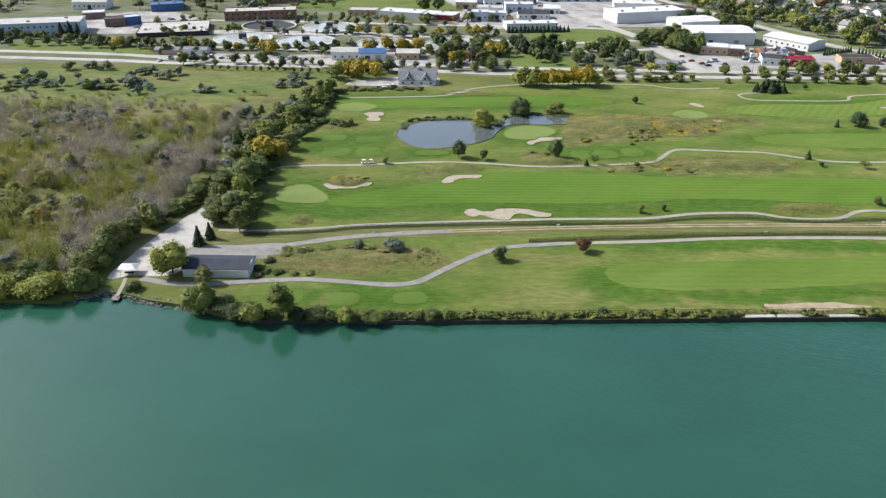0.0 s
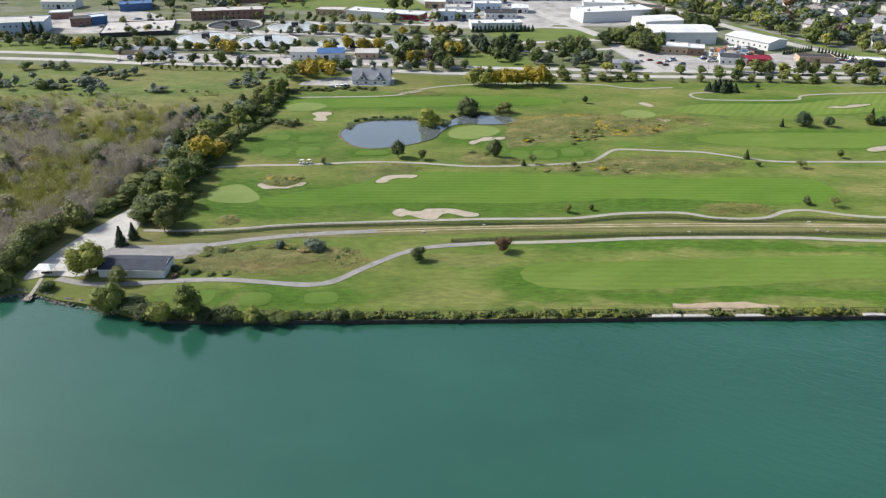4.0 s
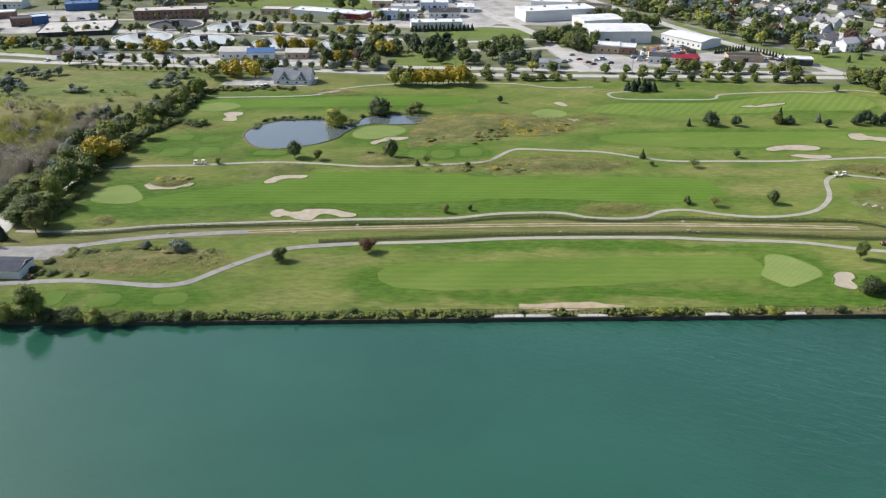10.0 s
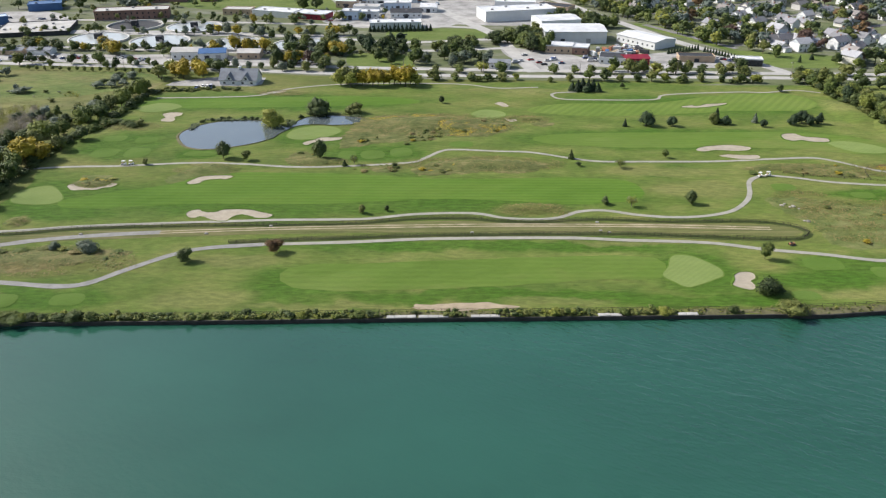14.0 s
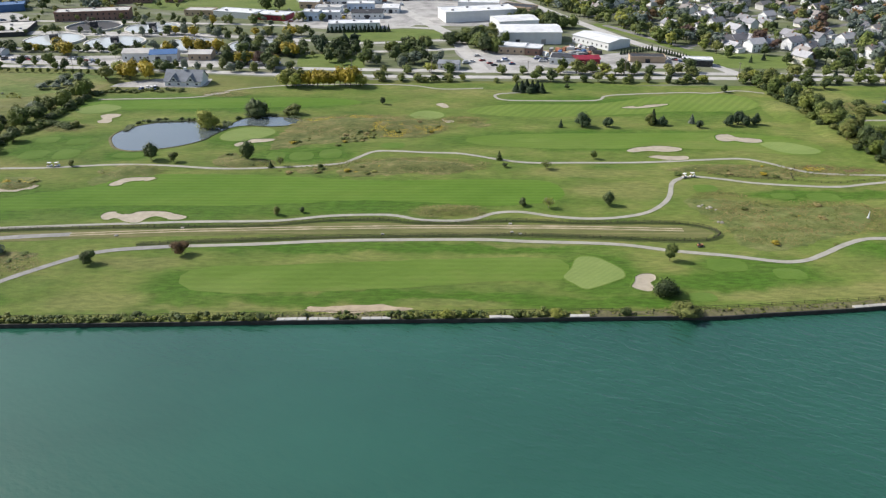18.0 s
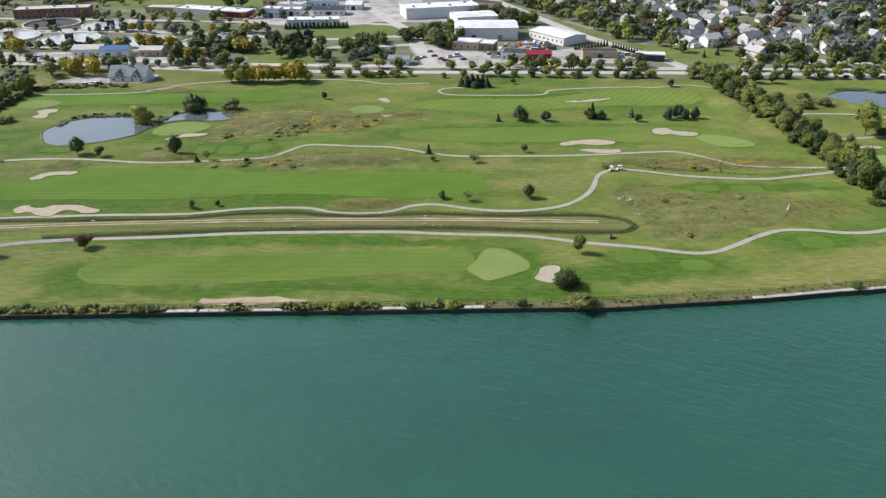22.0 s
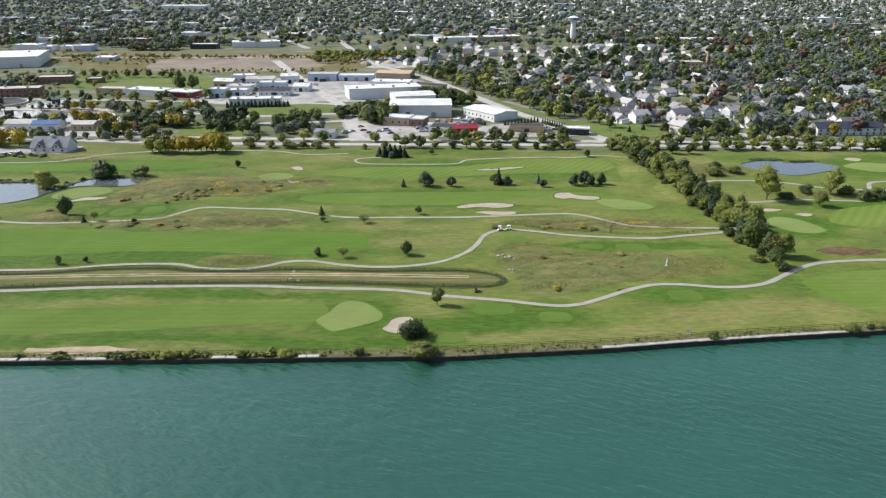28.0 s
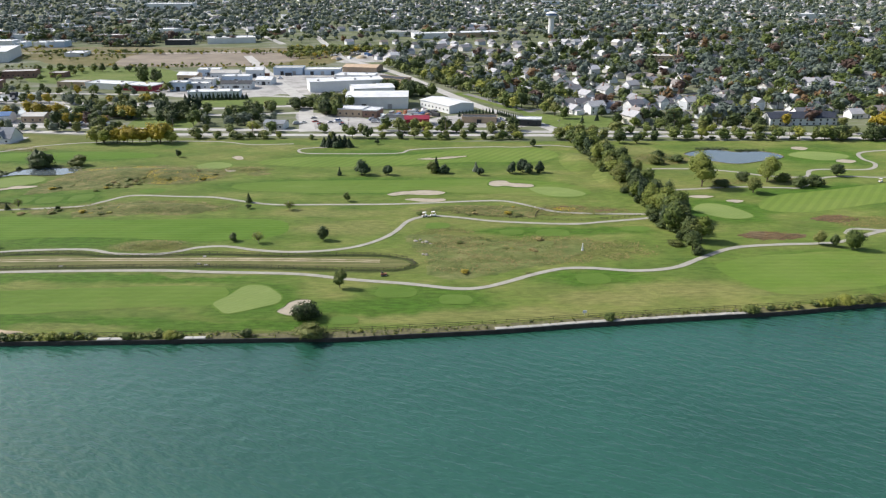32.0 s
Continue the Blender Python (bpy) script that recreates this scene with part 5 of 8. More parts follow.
for i, (x, y) in enumerate(along([(325, 458), (327, 430), (329, 402), (331, 372), (333, 345), (335, 318), (336, 295), (337, 274)], 6.0, 2.5, 19)):
    tree("bush", r0.choice(["dark", "green", "olive", "dark", "dark"]), x, y - 2, r0.uniform(2.5, 5.0), r0.uniform(4.5, 7), "at the foot of the grove", "grove undergrowth")
for x, y, h, c in ((334, 448, 11, "lime"), (330, 420, 13, "lime"), (338, 385, 12, "dark"), (342, 300, 13, "lime"), (336, 318, 12, "lime"), (331, 355, 12, "olive")):
    tree("tall", c, x + 1, y, h, 8.4, "in the grove across the course", "eastern grove")
for x, y, h, w, k, c in ((339, 266, 7.5, 6.5, "tall", "dark"), (340, 262, 4.0, 5.0, "bush", "dark"), (370, 353, 17.5, 13.5, "tall", "lime"), (404, 361, 13.5, 10.5, "tall", "lime"), (393, 363, 6, 7, "bush", "dark"), (412, 362, 6, 8, "bush", "green"), (390, 342, 7.4, 7.4, "round", "olive"), (416, 352, 6.5, 9, "bush", "dark"), (424, 354, 7, 8, "bush", "dark"), (380, 354, 4.5, 9, "bush", "dark"),
                         (443, 372, 6.4, 8, "round", "dark"), (388, 272, 5.6, 5, "round", "olive"), (393, 270, 4.6, 3.8, "round", "dark"), (398, 267, 7.8, 7.4, "round", "green"), (352, 448, 8, 8, "round", "dark"), (365, 412, 5.5, 8, "bush", "dark"), (360, 398, 6, 9, "bush", "olive"), (372, 402, 5, 8, "bush", "dark"),
                         (470, 320, 9, 8, "round", "dark"), (466, 300, 6, 6, "round", "green")):
    tree(k, c, x, y, h, w, "on the eastern part of the course")
for i in range(34):
    x = -80 + i * 2.0
    tree("bush", r0.choice(["olive", "green", "dark", "olive"]), x, 437 + (x + 80) * 0.07 + r0.uniform(-3, 3), r0.uniform(1.4, 2.6), r0.uniform(3, 5), "in the shrub belt before the clubhouse", "clubhouse shrubs")

# low growth round the uncut grass below the berm
for x, y, h, w, c in ((-60, 221, 1.6, 4, "dark"), (-57, 219, 1.4, 4, "green"), (-53, 218, 1.5, 4.5, "dark"), (-48, 217.5, 1.2, 4, "green"), (-58, 226, 1.8, 4.5, "dark"), (-53, 230, 1.6, 4.5, "green"), (-47, 233, 1.5, 5, "dark"), (-40, 235.5, 1.3, 5, "green"), (-33, 237, 1.2, 5, "olive"), (-43, 218, 1.2, 4, "olive")):
    tree("bush", c, x, y, h, w, "in the uncut grass below the berm", "berm growth")

# ---- wild meadow ----
r4 = random.Random(51)
# thin, nearly bare trees of the meadow
count = 0
while count < 90:
    x, y = r4.uniform(-250, -95), r4.uniform(225, 400)
    edge_x = -104 + (y - 225) * 0.12
    if x > min(edge_x, -96) or noise.noise((x * 0.02, y * 0.02, 4)) < -0.25:
        continue
    count += 1
    c = r4.choice(["grey", "grey", "straw"]) if x > -150 or y > 320 else r4.choice(["straw", "willow", "straw", "grey"])
    h = r4.uniform(5, 8.5) * (1.0 if y < 330 else 0.75)
    tree("thin", c, x, y, h, h * r4.uniform(0.8, 1.1), "in the wild meadow", "meadow thicket")
UB = unit_crowns(77, 8, 110, 0.075, 4, 0.05)
low = []
for i in range(80):
    w = r4.uniform(4, 8)
    low.append((r4.uniform(-260, -112), r4.uniform(222, 400), w * 0.6, w))
for i in range(30):
    w = r4.uniform(2, 5.0)
    low.append((r4.uniform(-330, -100), r4.uniform(392, 436), w * 0.55, w))
stuff_trees("meadow_bushes", low, [(UB, L[c]) for c in ("dark", "blue", "olive", "straw", "grey", "olive", "blue")], "low dark and silvery bushes of the wild meadow", 21)
silver = []
for x0, x1, y0, y1, n in ((-340, -255, 435, 468, 18), (-258, -215, 428, 462, 18), (-240, -212, 482, 490, 9), (-215, -166, 436, 452, 18), (-192, -160, 455, 476, 9), (-176, -171, 426, 429, 2), (-142, -134, 430, 436, 3), (-101, -82, 440, 470, 12), (-105, -92, 378, 402, 5), (-196, -172, 368, 386, 9), (-112, -104, 376, 384, 3)):
    for i in range(n):
        silver.append((r4.uniform(x0, x1), r4.uniform(y0, y1), r4.uniform(2.4, 6.5), r4.uniform(4, 10)))
stuff_trees("silvery_shrubs", silver, [(UB, L["blue"])] * 7 + [(UB, L["dark"]), (UB, L["green"]), (UB, L["dark"])], "silvery and dark shrubs of the open field by the parkway", 23)
for x, y, c in ((-60, 470, "gold"), (-54, 466, "gold"), (-48, 478, "gold"), (-66, 462, "olive"), (-42, 466, "gold"), (-36, 482, "dark"), (-64, 476, "willow"), (-70, 468, "olive")):
    tree("round", c, x, y, r4.uniform(8, 10.5), r4.uniform(9, 11), "beside the clubhouse", "clubhouse trees")
# dark shrubs and small leafy trees of the thicket
for x, y, h, w, c in ((-130, 293, 5, 7, "dark"), (-127, 330, 7.5, 6, "green"), (-127, 324, 7, 6, "green"), (-115, 317, 5, 9, "dark"), (-107, 318, 5.5, 9, "dark"), (-110, 350, 5, 8, "dark"), (-101, 345, 4.5, 8, "blue"), (-165, 316, 4.5, 8, "dark"), (-106, 293, 5.5, 7, "blue"),
                      (-120, 309, 10, 7, "dark"), (-124, 357, 6, 8, "blue"), (-198, 375, 5, 8, "blue"), (-177, 380, 5, 8, "dark"), (-134, 305, 5, 7, "dark"), (-118, 281, 4, 9, "dark"), (-159, 328, 4, 6, "rust"), (-131, 217, 5.5, 10, "blue"), (-124, 229, 6, 10, "dark"), (-118, 236, 6, 9, "dark"), (-134, 226, 5, 9, "dark"), (-143, 222, 5, 9, "blue"), (-152, 224, 5, 9, "dark"), (-121, 222, 5, 9, "green")):
    tree("bush", c, x, y, h, w, "in the thicket of the wild meadow", "thicket shrubs")
for i in range(46):
    x, y = r4.uniform(-215, -138), r4.uniform(240, 312)
    tree("thin" if i % 3 else "tall", r4.choice(["straw", "willow", "straw", "gold"] if i % 3 else ["straw", "willow"]), x, y, r4.uniform(6, 9), r4.uniform(5, 8), "turning yellow in the wild meadow", "yellowing meadow trees")
# low bushes in the scrub of the course
low = []
for x0, x1, y0, y1, n in ((60, 102, 345, 358, 16), (88, 104, 356, 368, 14), (112, 138, 362, 382, 8), (96, 112, 309, 318, 8), (66, 86, 311, 316, 6), (238, 286, 307, 320, 10), (36, 52, 323, 334, 6), (-46, -34, 297, 304, 9), (244, 296, 242, 280, 9), (-55, -5, 222, 236, 10), (354, 380, 400, 416, 14)):
    for i in range(n):
        w = r4.uniform(1.6, 4.6)
        low.append((r4.uniform(x0, x1), r4.uniform(y0, y1), w * r4.uniform(0.2, 0.38), w))
low = [(x, y, h + hgt(x, y), w) for x, y, h, w in low]
stuff_trees("scrub_bushes", low, [(UB, L[c]) for c in ("olive", "tan", "olive", "green", "tan", "olive", "gold", "straw", "olive")], "low bushes among the scrub of the course", 22)

# ---- town ----
def building(a, b, depth, h, wall, roof, label, category="building", kind="flat", rows=0, doors=0, pane="glass", parapet=0.4, name="building", ridge=2.0, vents=0):
    """A building on the front line a-b, going back by depth: walls, roof, windows and loading doors."""
    a, b = Vector(a), Vector(b)
    w = (b - a).length
    ob = tagged(new(name), label, category)
    ob.matrix_basis = pose(a.x, a.y, 0, 0, 0, math.degrees(math.atan2(b.y - a.y, b.x - a.x)))
    part("wall", box(0, 0, 0, w, depth, h), M[wall], ob)
    if kind == "flat":
        bm = box(-0.15, -0.15, h, w + 0.15, depth + 0.15, h + 0.25)
        part("roof", bm, M[roof], ob)
        bm = bmesh.new()
        for q in ((-0.25, -0.25, w + 0.25, 0.1), (-0.25, depth - 0.1, w + 0.25, depth + 0.25), (-0.25, 0.1, 0.1, depth - 0.1), (w - 0.1, 0.1, w + 0.25, depth - 0.1)):
            add_box(bm, q[0], q[1], h - 0.1, q[2], q[3], h + 0.25 + parapet)
        part("parapet", bm, M["white_roof" if roof == "white_roof" else wall], ob)
    else:
        bm = bmesh.new()
        e = 0.5
        for y0, y1, z0, z1 in ((-e, depth / 2, h - 0.1, h + ridge), (depth + e, depth / 2, h - 0.1, h + ridge)):
            vs = [bm.verts.new(c) for c in ((-e, y0, z0), (w + e, y0, z0), (w + e, y1, z1), (-e, y1, z1))]
            vt = [bm.verts.new(v.co + Vector((0, 0, 0.22))) for v in vs]
            bm.faces.new(vs)
            bm.faces.new(vt)
            for i in range(4):
                bm.faces.new((vs[i], vs[(i + 1) % 4], vt[(i + 1) % 4], vt[i]))
        bmesh.ops.recalc_face_normals(bm, faces=bm.faces)
        part("roof", bm, M[roof], ob)
        for x in (0.02, w - 0.02):
            bm = bmesh.new()
            bm.faces.new([bm.verts.new(c) for c in ((x, 0, h - 0.05), (x, depth, h - 0.05), (x, depth / 2, h + ridge))])
            part("gable", bm, M[wall], ob)
    for rr in range(rows):
        n = max(2, int(w / 4.2))
        zz = h * (rr + 0.45) / max(rows, 1)
        bm_me = None
        for i in range(n):
            x = (i + 0.5) * w / n
            if bm_me is None:
                bm_me = bm_mesh("window", box(-0.6, -0.06, -0.65, 0.6, 0.05, 0.65), M[pane])
            o = part("window", bm_me, None, ob)
            o.matrix_basis = Matrix.Translation((x, 0, zz))
    for i in range(doors):
        x = (i + 0.7) * w / (doors + 0.4)
        part("loading_door", box(x - 1.6, -0.07, 0, x + 1.6, 0.05, min(3.6, h * 0.7)), M["metal" if i % 2 else "dark"], ob)
    for i in range(vents):
        x, y = (i + 0.5) * w / vents, depth * (0.3 + 0.4 * (i % 2))
        part("roof_unit", box(x - 1.0, y - 0.8, h + 0.2, x + 1.0, y + 0.8, h + 1.5, 0.1), M["metal"], ob)
    return ob


club = building((-28, 452), (-8.5, 451), 13, 3.4, "white", "grey_roof", "white clubhouse with a steep grey roof and dormers", "house", "gable", 1, name="clubhouse", ridge=7.2)
for x in (5.2, 14.2):
    bm = bmesh.new()
    for s in (-1, 1):
        vs = [bm.verts.new(c) for c in ((x + s * 2.6, -0.6, 3.2), (x, -0.6, 8.0), (x, 4.8, 8.9), (x + s * 2.6, 0.6, 4.4))]
        bm.faces.new(vs)
    part("dormer_roof", bm, M["grey_roof"], club)
    bm = bmesh.new()
    bm.faces.new([bm.verts.new(c) for c in ((x - 2.2, -0.35, 3.2), (x + 2.2, -0.35, 3.2), (x, -0.35, 7.4))])
    part("dormer_front", bm, M["white"], club)
    part("dormer_window", box(x - 0.6, -0.42, 4.2, x + 0.6, -0.36, 5.6), M["glass"], club)
part("cupola", box(9.2, 5.6, 10.6, 10.6, 7.2, 12.4, 0.1), M["white"], club)
club.matrix_basis = club.matrix_basis @ Matrix.Diagonal((1.12, 1.0, 0.78, 1))
building((-76, 513), (-57, 514), 14, 5.2, "white", "flat_roof", "low white shop with a grey roof", kind="gable", ridge=1.8, rows=1)
building((-57, 511), (-40, 514), 14, 4.8, "white", "blue", "white shop with a dull blue metal roof", kind="gable", ridge=1.8, doors=2)
building((224, 502), (239.5, 503.5), 12, 4.2, "red", "red", "bright red metal workshop building", kind="gable", ridge=1.4, doors=1, rows=1)
building((207, 507), (223.5, 503), 16, 3.8, "white", "dark", "low workshop with a dark roof", rows=1)
building((178, 566), (223, 567), 30, 8.6, "white", "white_roof", "large white metal warehouse hall", "warehouse", "gable", ridge=1.6, doors=2)
building((180, 604), (211, 612), 24, 9.0, "white", "white_roof", "white metal warehouse behind another", "warehouse", "gable", ridge=1.2)
building((175, 537), (193, 533), 14, 5.0, "tan", "white_roof", "tan block workshop with a white roof", rows=1)
building((193.2, 533), (203, 530), 13, 4.8, "brick", "white_roof", "brick office at the end of a workshop", rows=1)
building((232, 575), (253, 546), 22, 5.4, "white", "white_roof", "long white shed beside the street", "warehouse", "gable", ridge=1.4, rows=1)
building((139, 646), (199, 662), 26, 8.0, "white", "white_roof", "wide white flat-roofed factory hall", "warehouse", vents=4)
building((47, 616), (87, 620), 15, 4.6, "white", "white_roof", "long low white-roofed building", rows=1, vents=3)
building((-420, 556), (-276, 592), 26, 9.0, "pale_blue", "flat_roof", "long pale blue factory with two rows of windows", "factory", rows=2, vents=6)
building((-182, 648), (-125, 660), 18, 7.0, "brick", "flat_roof", "long two-storey brick school building", rows=2, vents=3)
building((-164, 734), (-134, 740), 16, 6.0, "brick", "flat_roof", "brick building with a flat roof", rows=1)
building((-122, 742), (-108, 742), 12, 4.0, "brick", "flat_roof", "small flat-roofed brick building", rows=1)
building((-58, 672), (-22, 660), 18, 4.6, "white", "white_roof", "low white-roofed town building", vents=2)
building((-21, 660), (6, 652), 18, 4.4, "red", "white_roof", "low building with a red front and white roof", rows=1)
building((-84, 676), (-60, 674), 14, 4.4, "tan", "flat_roof", "low tan block building", rows=1)
building((-430, 805), (-228, 868), 80, 11.0, "white", "white_roof", "huge white distribution warehouse", "warehouse", doors=8, vents=6)
building((86, 757), (114, 757), 16, 6.5, "pale_blue", "flat_roof", "grey-blue metal workshop building", doors=2)
building((116, 757), (150, 757), 16, 5.0, "pale_blue", "white_roof", "low grey metal workshop", doors=3)
building((150, 778), (184, 772), 26, 5.0, "tan", "tan", "workshop with a brown roof", "building", "gable", ridge=1.6)
building((150, 716), (186, 712), 20, 4.8, "white", "white_roof", "white flat-roofed town workshop", vents=2)
building((186, 706), (212, 690), 16, 4.2, "tan", "dark", "low workshop with a black roof")
building((-70, 1081), (-8, 1097), 34, 7, "white", "white_roof", "far white-roofed factory hall", "factory", vents=3)
building((-122, 1065), (-88, 1066), 22, 6, "dark", "flat_roof", "far tan depot with dark roof")
building((209, 1152), (262, 1166), 25, 7, "white", "white_roof", "far pale commercial building", vents=3)
building((266, 1168), (332, 1188), 30, 7, "tan", "white_roof", "far brick commercial building", vents=3)
for x0, x1, y, h, wl in ((-349, -316, 1044, 7, "white"), (-305, -293, 1032, 6, "pale_blue"), (-282, -268, 1034, 6, "white"), (-264, -243, 1034, 7, "pale_blue"), (-362, -336, 1136, 8, "white"), (-191, -169, 922, 4, "white"), (-485, -372, 1990, 14, "white"), (-344, -319, 1192, 8, "tan")):
    building((x0, y), (x1, y + 2), 26 if y < 1500 else 60, h, wl, "white_roof", "far white-roofed works building beyond the railway", vents=2)
strip("road", [(-388, 2075), (-217, 1673), (-109, 1413), (34, 1076)], 9.0, 0.08, M["concrete"], "far straight road", "road", 20)
building((452, 842), (494, 842), 18, 8, "tan", "flat_roof", "tan brick school building", "school", rows=2, vents=2)
building((461, 500), (506, 503), 13, 4.6, "white", "slate", "long white apartment block with a dark slate roof", "apartment", "gable", rows=2, ridge=3.2)
building((-230, 580), (-180, 592), 44, 2.8, "dark", "flat_roof", "low derelict hall with a stained flat roof", vents=5)
building((-256, 688), (-231, 698), 18, 5.5, "blue", "blue", "blue metal factory hall", "factory", vents=2)
building((-269, 620), (-255, 626), 13, 5.6, "brick", "dark", "small dark-roofed brick works", rows=1)
building((-254.5, 626.5), (-245, 633), 12, 6.0, "blue", "pale_blue", "small blue metal works")
building((-300, 651), (-284, 657), 12, 5.0, "brick", "white_roof", "brick shed with a white roof")
building((-198, 526), (-182, 526), 9, 3.2, "tan", "grey_roof", "low garage beside the parkway", kind="gable", ridge=1.2)
building((-179, 527), (-163, 526), 9, 3.2, "white", "grey_roof", "low grey-roofed roadside garage", kind="gable", ridge=1.2)
building((261, 512), (284, 510), 10, 3.6, "tan", "dark", "low dark-roofed roadside shop", doors=1)
building((296, 503), (312, 500), 9, 4.0, "dark", "white_roof", "dark roadside shop with a white roof", rows=1)
building((134, 492), (147, 490), 10, 3.8, "white", "grey_roof", "low white shop beside the parkway", kind="gable", ridge=1.5, rows=1)
building((-33, 516), (-18, 516), 12, 4.2, "tan", "flat_roof", "low tan office with gable roof", kind="gable", ridge=1.6, rows=1)
building((2, 514), (22, 512), 9, 3.2, "brick", "dark", "low brown brick shop behind trees", rows=1)
r1 = random.Random(21)
for x, y, w, d, h, wl, rf in ((20, 655, 14, 12, 7, "pale_blue", "white_roof"), (34, 662, 16, 12, 5, "white", "white_roof"), (26, 688, 22, 14, 5, "white", "flat_roof"), (52, 700, 24, 14, 6, "pale_blue", "white_roof"), (60, 664, 26, 14, 4.6, "white", "dark"),
                              (8, 712, 18, 14, 6, "tan", "white_roof"), (34, 726, 26, 14, 6, "white", "flat_roof"), (64, 738, 16, 12, 7, "white", "white_roof"), (84, 690, 14, 16, 4.5, "white", "white_roof"), (16, 748, 20, 16, 6, "pale_blue", "white_roof"),
                              (-300, 760, 26, 14, 5, "tan", "flat_roof"), (-262, 770, 18, 12, 5, "white", "dark"), (-330, 700, 30, 16, 6, "white", "flat_roof")):
    building((x, y), (x + w, y + r1.uniform(-2, 2)), d, h, wl, rf, "small grey and white workshop", "workshop", "gable" if r1.random() < 0.4 else "flat", 1, 1, vents=1)


# sewage clarifier basins
def basin(x, y, r, full, label):
    ob = tagged(new("clarifier_basin"), label, "tank", "clarifier basins")
    ob.matrix_basis = Matrix.Translation((x, y, 0))
    n, bm = 48, bmesh.new()
    rings = []
    for rr, z in ((r + 1.0, 0), (r + 1.0, 1.4), (r, 1.4), (r, 0.2)):
        rings.append([bm.verts.new((rr * math.cos(k * math.tau / n), rr * math.sin(k * math.tau / n), z)) for k in range(n)])
    for a, b in zip(rings, rings[1:]):
        for i in range(n):
            bm.faces.new((a[i], a[(i + 1) % n], b[(i + 1) % n], b[i]))
    part("rim", bm, M["tank_wall"], ob)
    bm = bmesh.new()
    bmesh.ops.create_circle(bm, cap_ends=True, segments=n, radius=r)
    bmesh.ops.translate(bm, verts=bm.verts, vec=(0, 0, 1.0 if full else 0.22))
    part("water" if full else "floor", bm, M["basin_water"] if full else M["dark"], ob)
    part("bridge", box(-1.0, -r * 0.2, 1.6, 1.0, r + 0.4, 2.6, 0.1), M["dark"], ob).rotation_euler = (0, 0, radians(205 if full else 40))
    part("drive_house", box(-2.4, -2.2, 0.3, 2.4, 2.2, 4.6, 0.2), M["dark"], ob)
    return ob


for x, y, f in ((-141, 626, False), (-92, 620, True), (-150, 576, True), (-102, 568, True), (-44, 560, True), (4, 557, True)):
    basin(x, y, 20.5, f, "round concrete clarifier basin full of grey water" if f else "round concrete clarifier basin, dark and empty")

# town yards, lawns, fields
for nm, pts, m, lb in (("paved_yard", [(146, 552), (184, 536), (200, 522), (200, 490), (164, 488)], "lot", "worn paved yard"),
                       ("paved_yard", [(200, 516), (232, 522), (258, 540), (296, 528), (304, 500), (260, 496), (240, 494), (200, 500)], "lot", "paved yard with parked trucks"),
                       ("bare_field", [(202, 532), (230, 530), (246, 540), (232, 548), (204, 546)], "bare", "brown weedy storage yard"),
                       ("paved_yard", [(226, 540), (228, 562), (240, 556), (246, 540)], "bare", "rust brown storage yard"),
                       ("paved_yard", [(96, 984), (179, 1003), (205, 890), (132, 864)], "lot", "storage yard full of scrap"),
                       ("bare_field", [(-110, 870), (-108, 955), (-4, 984), (80, 930), (60, 840), (-74, 830)], "waste", "bare brown wasteland"),
                       ("weed_field", [(-400, 890), (-230, 900), (-150, 840), (60, 820), (130, 860), (100, 1010), (-400, 1030)], "scrub", "weedy wasteland beside the railway"),
                       ("lawn", [(-115, 705), (0, 696), (10, 720), (-40, 808), (-166, 816), (-150, 760)], "lawn", "large mown lawn"),
                       ("lawn", [(72, 578), (144, 590), (134, 618), (66, 616)], "lawn", "mown lawn beside a street"),
                       ("lawn", [(46, 497), (84, 492), (78, 530), (42, 532)], "lawn", "mown lawn beside the parkway"),
                       ("lawn", [(-300, 538), (-190, 527), (-190, 545), (-300, 566)], "lawn", "grass strip beside the parkway"),
                       ("lawn", [(316, 500), (370, 500), (372, 530), (330, 540), (305, 545)], "lawn", "wide town lawn"),
                       ("lawn", [(258, 640), (284, 586), (306, 545), (316, 552), (280, 630)], "lawn", "grass verge of the street"),
                       ("paved_yard", [(-276, 600), (-230, 600), (-200, 640), (-240, 690), (-300, 670)], "lot", "works yard"),
                       ("paved_yard", [(-190, 512), (-60, 500), (26, 500), (30, 512), (-20, 520), (-60, 530), (-120, 528), (-186, 532)], "lot", "paved yards and car parks beside the parkway"),
                       ("paved_yard", [(10, 640), (110, 630), (112, 760), (0, 770)], "lot", "workshop yards"),
                       ("paved_yard", [(110, 640), (215, 640), (225, 700), (160, 800), (80, 770), (112, 700)], "lot", "factory yards"),
                       ("paved_yard", [(-186, 598), (30, 586), (34, 594), (-40, 600), (-60, 606), (-186, 610)], "lot", "service road between the basins"),
                       ("paved_yard", [(-60, 450), (-30, 449), (-8, 448.5), (-3, 453), (-4, 468), (-30, 470), (-58, 458)], "lot", "car park of the clubhouse"),
                       ("paved_yard", [(404, 492), (446, 488), (450, 500), (408, 508)], "concrete", "pale car park")):
    region(nm, pts, 0.055 if m in ("lot", "scrub") else 0.07, M[m], lb, "ground", 1.0, 8.0)
for off in (0, 8, 22, 34):
    strip("railway_bed", [(-1200, 1040 + off), (-343, 1000 + off), (33, 992 + off), (200, 1000 + off), (500, 1030 + off)], 3.5, 0.08, M["rail_bed"], "dark railway track bed", "railway", 20)
strip("road", [(-900, 985), (-120, 962), (0, 970), (160, 985)], 5, 0.075, M["concrete"], "pale road by the wasteland", "road", 20)

